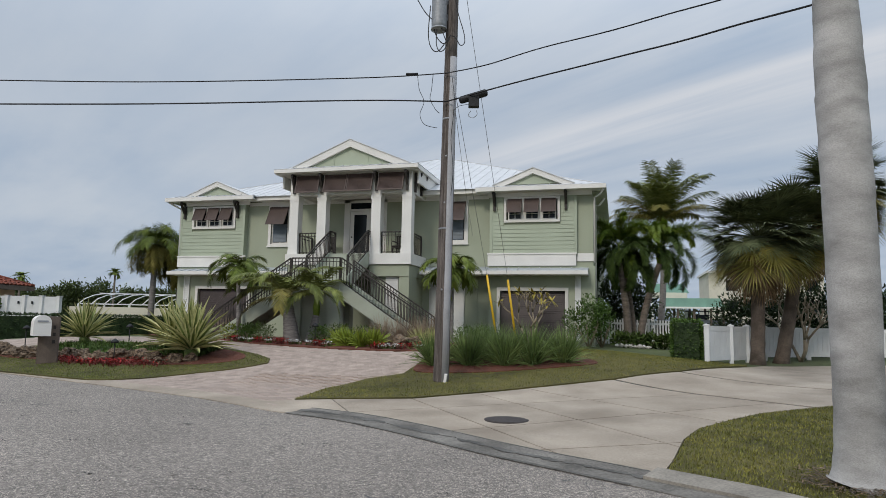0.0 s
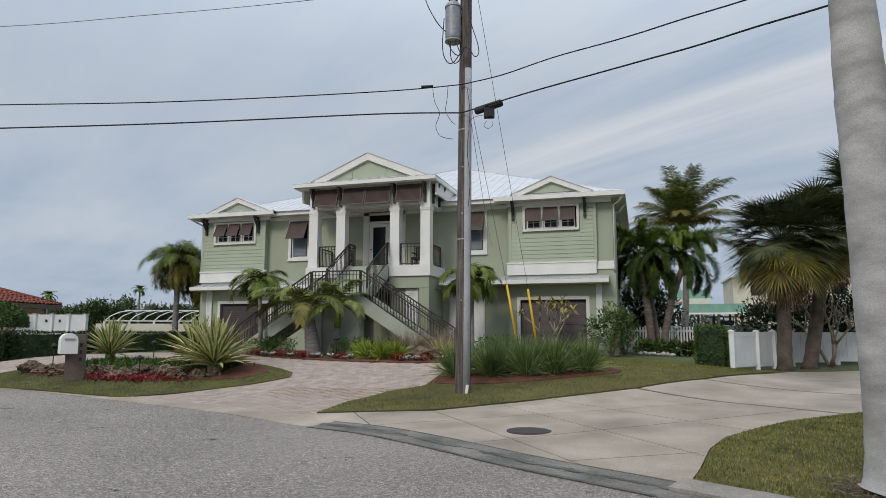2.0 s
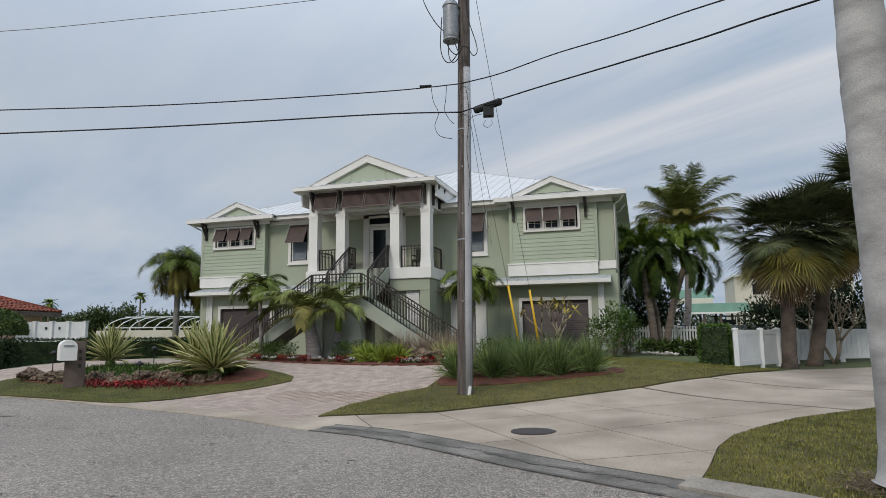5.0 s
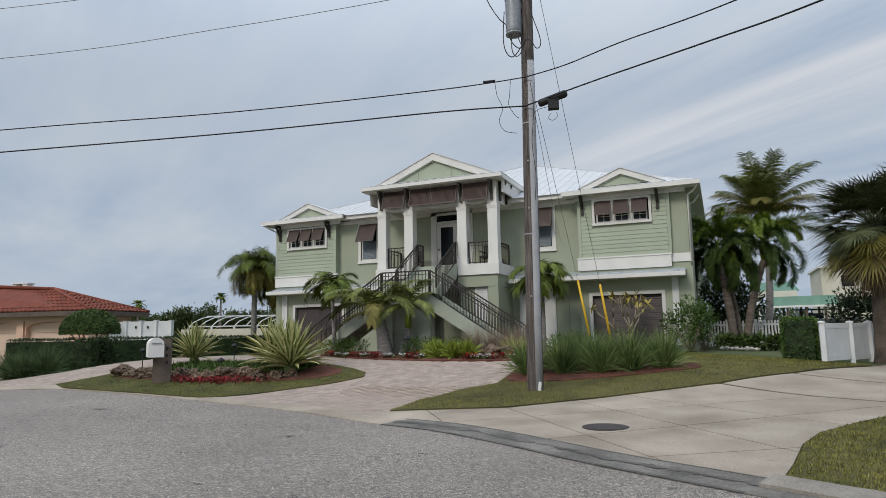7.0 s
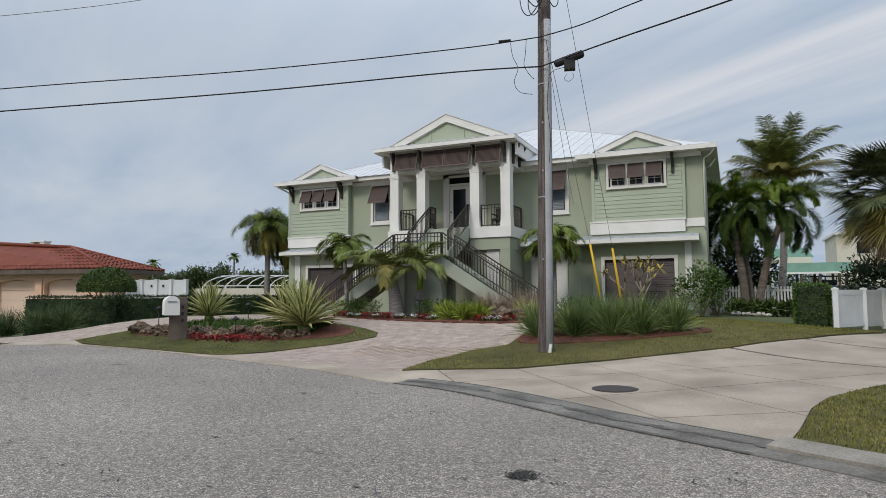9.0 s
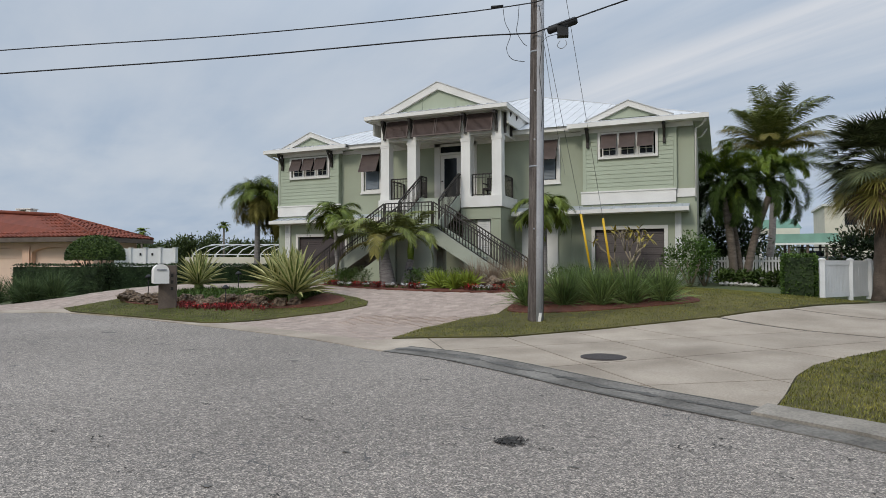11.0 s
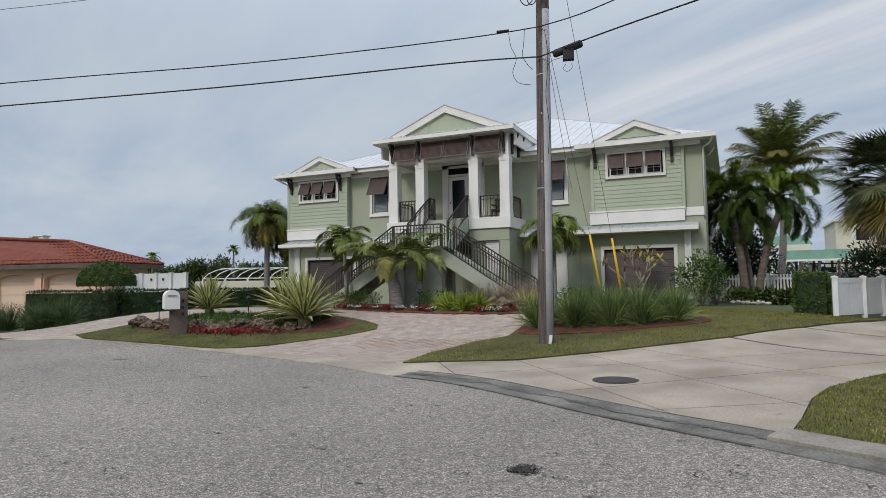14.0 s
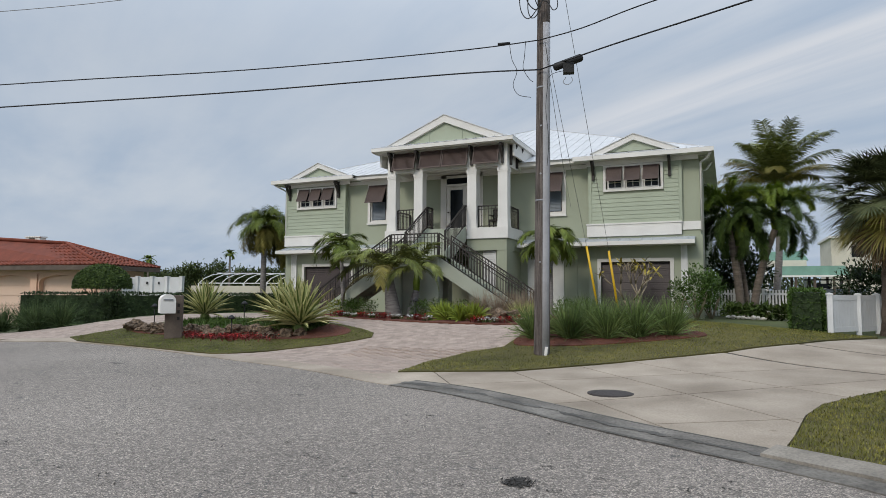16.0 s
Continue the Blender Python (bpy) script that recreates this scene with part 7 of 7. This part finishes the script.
for _ in range(60):
    x, y = rnd.uniform(-5, 3), rnd.uniform(8, 17)
    if inside(x, y, DRIVE):
        L.blade(Vector((x, y, gz(x, y) + 0.036)), direction(rnd.uniform(0, 6.28), 0.1), rnd.uniform(0.04, 0.12), 0.02, Vector((0, 0, 1)), 0.1)
tagged(L.make("drive_litter"), "brown leaf scraps on the concrete", "litter", kind="stuff")
# mulch chips
L = Leaves([M_MULCH, L_DKRED, L_DRY])
for poly, n in ((BED_FRONT, 5000), (BED_ISLAND, 3500), (BED_POLE, 4500)):
    xs, ys = [p[0] for p in poly], [p[1] for p in poly]
    for _ in range(n):
        x, y = rnd.uniform(min(xs), max(xs)), rnd.uniform(min(ys), max(ys))
        if inside(x, y, poly):
            L.blade(Vector((x, y, gz(x, y) + 0.08)), direction(rnd.uniform(0, 6.28), rnd.uniform(0, 0.5)), rnd.uniform(0.04, 0.12), 0.025, Vector((0, 0, 1)), 0.2, rnd.choice((0, 0, 0, 1, 2)), 1)
tagged(L.make("mulch_chips"), "loose red-brown bark chips", "mulch", kind="stuff")

# ---- fences ----
def vinyl_fence():
    f = thing("vinyl_fence", (2.55, 20.87, gz(2.55, 20.87)), "white vinyl panel fence with capped posts", "fence")
    posts = [(2.55, 20.85), (3.42, 22.15), (4.05, 23.1), (4.8, 24.2), (6.3, 24.9), (8.0, 25.2), (9.7, 25.4)]
    for (x, y) in posts:
        z = gz(x, y)
        part("post", boxes((x - 0.065, x + 0.065, y - 0.065, y + 0.065, z - 0.05, 1.58)), M_VINYL, f)
        bm = bmesh.new()
        vs = box(bm, x - 0.085, x + 0.085, y - 0.085, y + 0.085, 1.58, 1.62)
        top = bm.verts.new((x, y, 1.65))
        for i in range(4):
            bm.faces.new((vs[4 + i], vs[4 + (i + 1) % 4], top))
        part("post_cap", bm, M_VINYL, f)
    for (ax, ay), (bx, by) in zip(posts, posts[1:]):
        d = Vector((bx - ax, by - ay, 0))
        n = max(4, round(d.length / 0.16))
        z0 = max(gz(ax, ay), gz(bx, by)) + 0.06
        for za, zb in ((1.44, 1.58), (z0, z0 + 0.14)):
            bm = bmesh.new()
            beam(bm, (ax, ay, (za + zb) / 2), (bx, by, (za + zb) / 2), 0.05, zb - za)
            part("rail", bm, M_VINYL, f)
        for k in range(n):
            a, b = (Vector((ax, ay, 0)) + d * (k + 0.03) / n), (Vector((ax, ay, 0)) + d * (k + 0.97) / n)
            bm = bmesh.new()
            beam(bm, (a.x, a.y, (z0 + 1.58) / 2), (b.x, b.y, (z0 + 1.58) / 2), 0.022, 1.44 - z0 - 0.12)
            part("board", bm, M_VINYL, f)


vinyl_fence()


def picket_fence():
    f = thing("picket_fence", (-0.8, 29.9, gz(-0.8, 29.9)), "white picket fence with a gate between house and hedge", "fence")
    a, b = Vector((-0.9, 30.2, 0)), Vector((2.45, 31.0, 0))
    z0 = gz(0.5, 30.5)
    for h in (0.2, 0.95):
        bm = bmesh.new()
        beam(bm, a + Vector((0, 0, z0 + h)), b + Vector((0, 0, z0 + h)), 0.04, 0.09)
        part("rail", bm, M_VINYL, f)
    n = 27
    for k in range(n + 1):
        p = a.lerp(b, k / n)
        w = 0.06 if k % 9 == 0 else 0.034
        bm = boxes((p.x - w, p.x + w, p.y - 0.05, p.y - 0.022, z0 + 0.02, z0 + 1.12 + (0.06 if k % 9 == 0 else 0)))
        part("post" if k % 9 == 0 else "picket", bm, M_VINYL, f)


picket_fence()

# ---- neighbour's house with the tile roof ----
NC = Vector((-27.91, 22.07, 0))
NU, NW = Vector((-0.985, -0.171, 0)), Vector((-0.171, 0.985, 0))
NM = Matrix(((NU.x, NW.x, 0, NC.x), (NU.y, NW.y, 0, NC.y), (0, 0, 1, 0), (0, 0, 0, 1)))
nb = thing("neighbour_house", NC, "single-storey pink stucco house with a red tile hip roof", "house")


def npart(name, bm, material, label="", parent=nb):
    bmesh.ops.transform(bm, matrix=NM, verts=bm.verts)
    bmesh.ops.recalc_face_normals(bm, faces=bm.faces)
    return part(name, bm, material, parent, label)


doors = [(1.15, 3.64), (4.2, 6.7)]
bm = bmesh.new()
for u0, u1 in ((0.0, 0.9), (6.95, 16.0)):
    box(bm, u0, u1, 0, 0.25, -0.1, 2.75)
for (d0, d1), u0, u1 in zip(doors, (0.9, 3.92), (3.92, 6.95)):
    out = [(u0, -0.1), (u0, 2.75), (u1, 2.75), (u1, -0.1), (d1, -0.1), (d1, 2.1)]
    c, r = (d0 + d1) / 2, (d1 - d0) / 2
    out += [(c + r * math.cos(math.pi * k / 12), 2.1 + 0.32 * math.sin(math.pi * k / 12)) for k in range(1, 12)]
    out += [(d0, 2.1), (d0, -0.1)]
    prism(bm, out, 0, 0.25)
npart("front_wall", bm, M_PINK)
for d0, d1 in doors:
    for k in range(5):
        npart("garage_panel", boxes((d0, d1, 0.26, 0.3, -0.1 + k * 0.5, 0.385 + k * 0.5)), M_PINKD)
for u in (0.45, 3.92, 7.15):
    npart("pilaster", boxes((u - 0.2, u + 0.2, -0.08, -0.002, -0.1, 2.45)), M_PINK)
npart("side_wall", boxes((0, 0.25, 0.25, 3.0, -0.1, 2.75)), M_PINK)
npart("side_wall", boxes((15.75, 16, 0.25, 3.0, -0.1, 2.75)), M_PINK)
npart("back_wall", boxes((0.25, 15.75, 2.75, 3.0, -0.1, 2.75)), M_PINK)
npart("fascia", boxes((-0.62, 16.6, -0.64, -0.55, 2.66, 2.88)), M_MAILP)
npart("fascia", boxes((-0.64, -0.55, -0.55, 3.5, 2.66, 2.88)), M_MAILP)
npart("soffit", boxes((-0.55, 16.5, -0.55, 0, 2.68, 2.72), (-0.55, 0, 0, 3.45, 2.68, 2.72)), M_MAILP)
npart("chimney", boxes((5.3, 5.6, 1.5, 1.9, 4.0, 4.48), (6.0, 6.2, 1.5, 1.9, 4.0, 4.48), (5.6, 6.0, 1.6, 1.8, 4.0, 4.3)), M_WHITE)
npart("chimney_cap", boxes((5.25, 6.25, 1.45, 1.95, 4.481, 4.54)), M_WHITE)


def tile_roof():
    """Rounded clay tiles in courses over the hip roof."""
    e0, e1, w0, w1, z = -0.62, 16.6, -0.62, 3.5, 2.86
    r0, r1, rw, rz = 3.45, 13.0, 1.4, 4.06
    rnd = random.Random(3)
    verts, faces = [], []

    def tile(o, across, up, nrm, wd, ln):
        b = len(verts)
        for t, lift in ((0, 0.05), (1.06, 0.012)):
            for k in range(4):
                s = k / 3
                p = o + across * wd * (s - 0.5) + up * ln * t + nrm * (lift + 0.075 * math.sin(math.pi * s))
                verts.append(tuple(NM @ p))
        for k in range(3):
            faces.append((b + k, b + k + 1, b + 5 + k, b + 4 + k))
        faces.append((b, b + 1, b + 2, b + 3))

    def slope(a, b, c, d):
        """Eave from a to b, ridge from d to c."""
        a, b, c, d = (Vector(p) for p in (a, b, c, d))
        across = (b - a).normalized()
        up = ((d - a) - across * (d - a).dot(across))
        h = up.length
        up.normalize()
        nrm = across.cross(up)
        if nrm.z < 0:
            nrm = -nrm
        n = max(1, round(h / 0.36))
        for j in range(n):
            t0 = j / n
            lo, hi = (d - a).dot(across) * (t0 + 0.5 / n), (b - a).length + ((c - b).dot(across)) * (t0 + 0.5 / n)
            m = max(1, round((hi - lo) / 0.27))
            for i in range(m):
                q = lo + (hi - lo) * (i + 0.5) / m
                tile(a + across * q + up * (h * t0), across, up, nrm, (hi - lo) / m * 1.04, h / n)

    A, B, C, D = (e0, w0, z), (e1, w0, z), (e1, w1, z), (e0, w1, z)
    E, F = (r0, rw, rz), (r1, rw, rz + 0.62)
    slope(A, B, F, E)
    slope(D, A, E, E)
    bm = bmesh.new()
    va = [bm.verts.new(p) for p in (A, B, C, D, E, F)]
    for f in ((0, 1, 5, 4), (1, 2, 5), (2, 3, 4, 5), (3, 0, 4), (0, 3, 2, 1)):
        bm.faces.new([va[i] for i in f])
    npart("roof_deck", bm, M_TILE)
    ob = raw("roof_tile", verts, faces, M_TILE, nb)
    tagged(ob, kind="stuff")
    for a, b in ((A, E), (D, E), (B, F)):
        bm = bmesh.new()
        tube(bm, [Vector(a) + Vector((0, 0, 0.05)), Vector(b) + Vector((0, 0, 0.08))], 0.09, 8)
        npart("hip_cap", bm, M_TILE)
    bm = bmesh.new()
    tube(bm, [Vector(E) + Vector((0, 0, 0.07)), Vector(F) + Vector((0, 0, 0.07))], 0.1, 8)
    npart("ridge_cap", bm, M_TILE)


tile_roof()
# white neighbour fence behind the hedge
wf = thing("white_fence", (-27.2, 23.1, gz(-27, 23)), "tall solid white fence by the neighbour's house", "fence")
fa, fb = Vector((-27.5, 23.0, 0)), Vector((-24.75, 24.1, 0))
for k in range(5):
    p = fa.lerp(fb, k / 4)
    part("post", boxes((p.x - 0.08, p.x + 0.08, p.y - 0.08, p.y + 0.08, gz(p.x, p.y) - 0.05, 2.36)), M_VINYL, wf)
    part("post_cap", boxes((p.x - 0.1, p.x + 0.1, p.y - 0.1, p.y + 0.1, 2.36, 2.39)), M_VINYL, wf)
    if k < 4:
        q = fa.lerp(fb, (k + 1) / 4)
        bm = bmesh.new()
        beam(bm, (p.x, p.y, 1.3), (q.x, q.y, 1.3), 0.04, 2.1)
        part("panel", bm, M_VINYL, wf)
bm = bmesh.new()
for k in (0.42, 0.5, 0.62):
    p = fa.lerp(fb, k)
    box(bm, p.x - 0.04, p.x + 0.04, p.y - 0.06, p.y - 0.03, 2.0, 2.12)
part("hook", bm, M_BLACK, wf)

# clipped umbrella-shaped shrub
rnd = random.Random(15)
tp = thing("topiary", (-24.9, 19.8, gz(-24.9, 19.8)), "dome-clipped green topiary shrub on bare stems", "topiary")
bm = bmesh.new()
for k in range(6):
    a = k * 1.05
    tube(bm, [(-24.9, 19.8, gz(-24.9, 19.8) - 0.05), (-24.9 + 0.25 * math.cos(a), 19.8 + 0.25 * math.sin(a), 0.9), (-24.9 + 0.8 * math.cos(a), 19.8 + 0.8 * math.sin(a), 1.9)], [0.06, 0.04, 0.025], 6)
part("stems", bm, M_BARE, tp)
L = Leaves([L_SHRUB])
for _ in range(7000):
    a, e = rnd.uniform(0, 6.283), math.asin(rnd.uniform(-0.12, 1))
    q = rnd.uniform(0.9, 1.0)
    p = Vector((-24.9 + 1.15 * q * math.cos(a) * math.cos(e), 19.8 + 1.15 * q * math.sin(a) * math.cos(e), 1.85 + 0.95 * q * math.sin(e)))
    L.blade(p, (direction(a, e) + Vector((rnd.uniform(-1, 1), rnd.uniform(-1, 1), rnd.uniform(-1, 1)))).normalized(), 0.08, 0.05, direction(a, e), 0.2)
L.make("crown", tp)
bm = bmesh.new()
bmesh.ops.create_icosphere(bm, subdivisions=3, radius=1)
for v in bm.verts:
    v.co = Vector((-24.9 + 1.03 * v.co.x, 19.8 + 1.03 * v.co.y, 1.83 + (0.86 * v.co.z if v.co.z > 0 else 0.1 * v.co.z)))
part("inner_growth", bm, L_HEDGE, tp)

# screened boat cover and cream wall behind the house
cg = thing("boat_canopy", (-31, 35.6, gz(-31, 35.6)), "white hooped canopy frame over a cream hull or wall", "canopy")
ca, cb = Vector((-34.2, 34.2, 0)), Vector((-24.5, 38.4, 0))
d = (cb - ca).normalized()
s = Vector((-d.y, d.x, 0))
bm = bmesh.new()
beam(bm, ca + Vector((0, 0, 1.15)), cb + Vector((0, 0, 1.15)), 0.2, 1.9)
part("wall", bm, M_CREAM, cg)
bm = bmesh.new()
beam(bm, ca + Vector((0.5, 0.2, 2.28)), cb + Vector((0, 0, 2.28)), 0.08, 0.07)
part("lower_rail", bm, M_VINYL, cg)
bm = bmesh.new()
beam(bm, ca + s * 1.5 + d * 1.2 + Vector((0, 0, 3.02)), cb + s * 1.5 + Vector((0, 0, 3.02)), 0.07, 0.07)
part("ridge_rail", bm, M_VINYL, cg)
for k in range(13):
    a = ca + d * (0.5 + 0.78 * k)
    bm = bmesh.new()
    pts = [a + d * 0.0 + Vector((0, 0, 2.28)), a + d * 0.22 + s * 0.4 + Vector((0, 0, 2.62)), a + d * 0.6 + s * 0.9 + Vector((0, 0, 2.88)), a + d * 1.15 + s * 1.5 + Vector((0, 0, 3.02))]
    tube(bm, pts, 0.035, 6)
    part("hoop", bm, M_VINYL, cg)
    if k % 2 == 0:
        part("post", boxes((a.x - 0.05, a.x + 0.05, a.y - 0.05, a.y + 0.05, gz(a.x, a.y) - 0.05, 2.27)), M_VINYL, cg)

# dock with green roof and boat, across the water
dk = thing("boat_dock", (7, 68, gz(7, 68)), "green-roofed boat dock on white posts", "dock")
bm = bmesh.new()
prism(bm, [(3.9, 3.45), (9.9, 3.45), (9.4, 4.3), (4.4, 4.3)], 66.5, 71.5)
part("roof", bm, M_DOCK, dk)
part("fascia", boxes((3.8, 10.0, 66.4, 66.49, 3.3, 3.47)), M_WHITE, dk)
for x in (4.1, 5.6, 7.1, 8.6, 9.7):
    for y in (66.8, 71):
        part("post", boxes((x - 0.1, x + 0.1, y - 0.1, y + 0.1, gz(x, y) - 0.1, 3.44)), M_MAILP if x > 5 else M_WHITE, dk)
part("deck", boxes((3.2, 13, 65.8, 72, 0.9, 1.1)), M_MAILP, dk)
bt = thing("motor_boat", (8, 69, 1.1), "blue-grey motor boat with a dark top under the dock roof", "boat")
bm = bmesh.new()
prism(bm, [(5.2, 1.3), (10.6, 1.3), (11.6, 2.3), (5.0, 2.2)], 68, 69.8)
part("hull", bm, M_SHUT, bt)
part("windscreen", boxes((7.2, 8.6, 68.3, 69.5, 2.3, 2.75)), M_GLASS, bt)
bm = bmesh.new()
for k in range(4):
    tube(bm, [(6.6 + k * 0.9, 68.3, 2.2), (6.8 + k * 0.9, 68.3, 3.1)], 0.04, 6)
box(bm, 6.4, 9.8, 68.1, 69.7, 3.05, 3.15)
part("bimini_frame", bm, M_IRON, bt)
d2 = thing("boat_dock", (3, 60, gz(3, 60)), "small dock shelter with a green and cream roof", "dock")
bm = bmesh.new()
prism(bm, [(3.2, 5.1), (7.2, 5.1), (6.6, 6.0), (3.8, 6.0)], 72, 76)
part("roof", bm, M_DOCK, d2)
part("gable", boxes((3.6, 7.0, 71.9, 72.0, 4.5, 5.1)), M_CREAM, d2)
for x in (3.5, 6.9):
    part("post", boxes((x - 0.12, x + 0.12, 72.2, 72.44, gz(x, 72) - 0.1, 5.1)), M_WHITE, d2)
fb2 = thing("far_building", (17, 106, gz(17, 106)), "distant cream apartment building behind the palms", "building")
part("wall", wall_with_holes(13.2, 28.7, 0, 9.7, 104, 104.4, [(15.6 + k * 2.7, 17.1 + k * 2.7, 1 + j * 3, 2.6 + j * 3) for k in range(5) for j in range(3)]), M_CREAM, fb2)
part("flank_wall", boxes((13.2, 13.5, 104.4, 116, 0, 9.7)), M_CREAM, fb2)
for k in range(5):
    for j in range(3):
        part("pane", boxes((15.6 + k * 2.7, 17.1 + k * 2.7, 104.2, 104.25, 1 + j * 3, 2.6 + j * 3)), M_GLASS, fb2)
part("roof", boxes((12.9, 29.0, 103.7, 116.3, 9.7, 10.0)), M_WHITE, fb2)

# ---- the pieces of the paved drive ----
pavers()
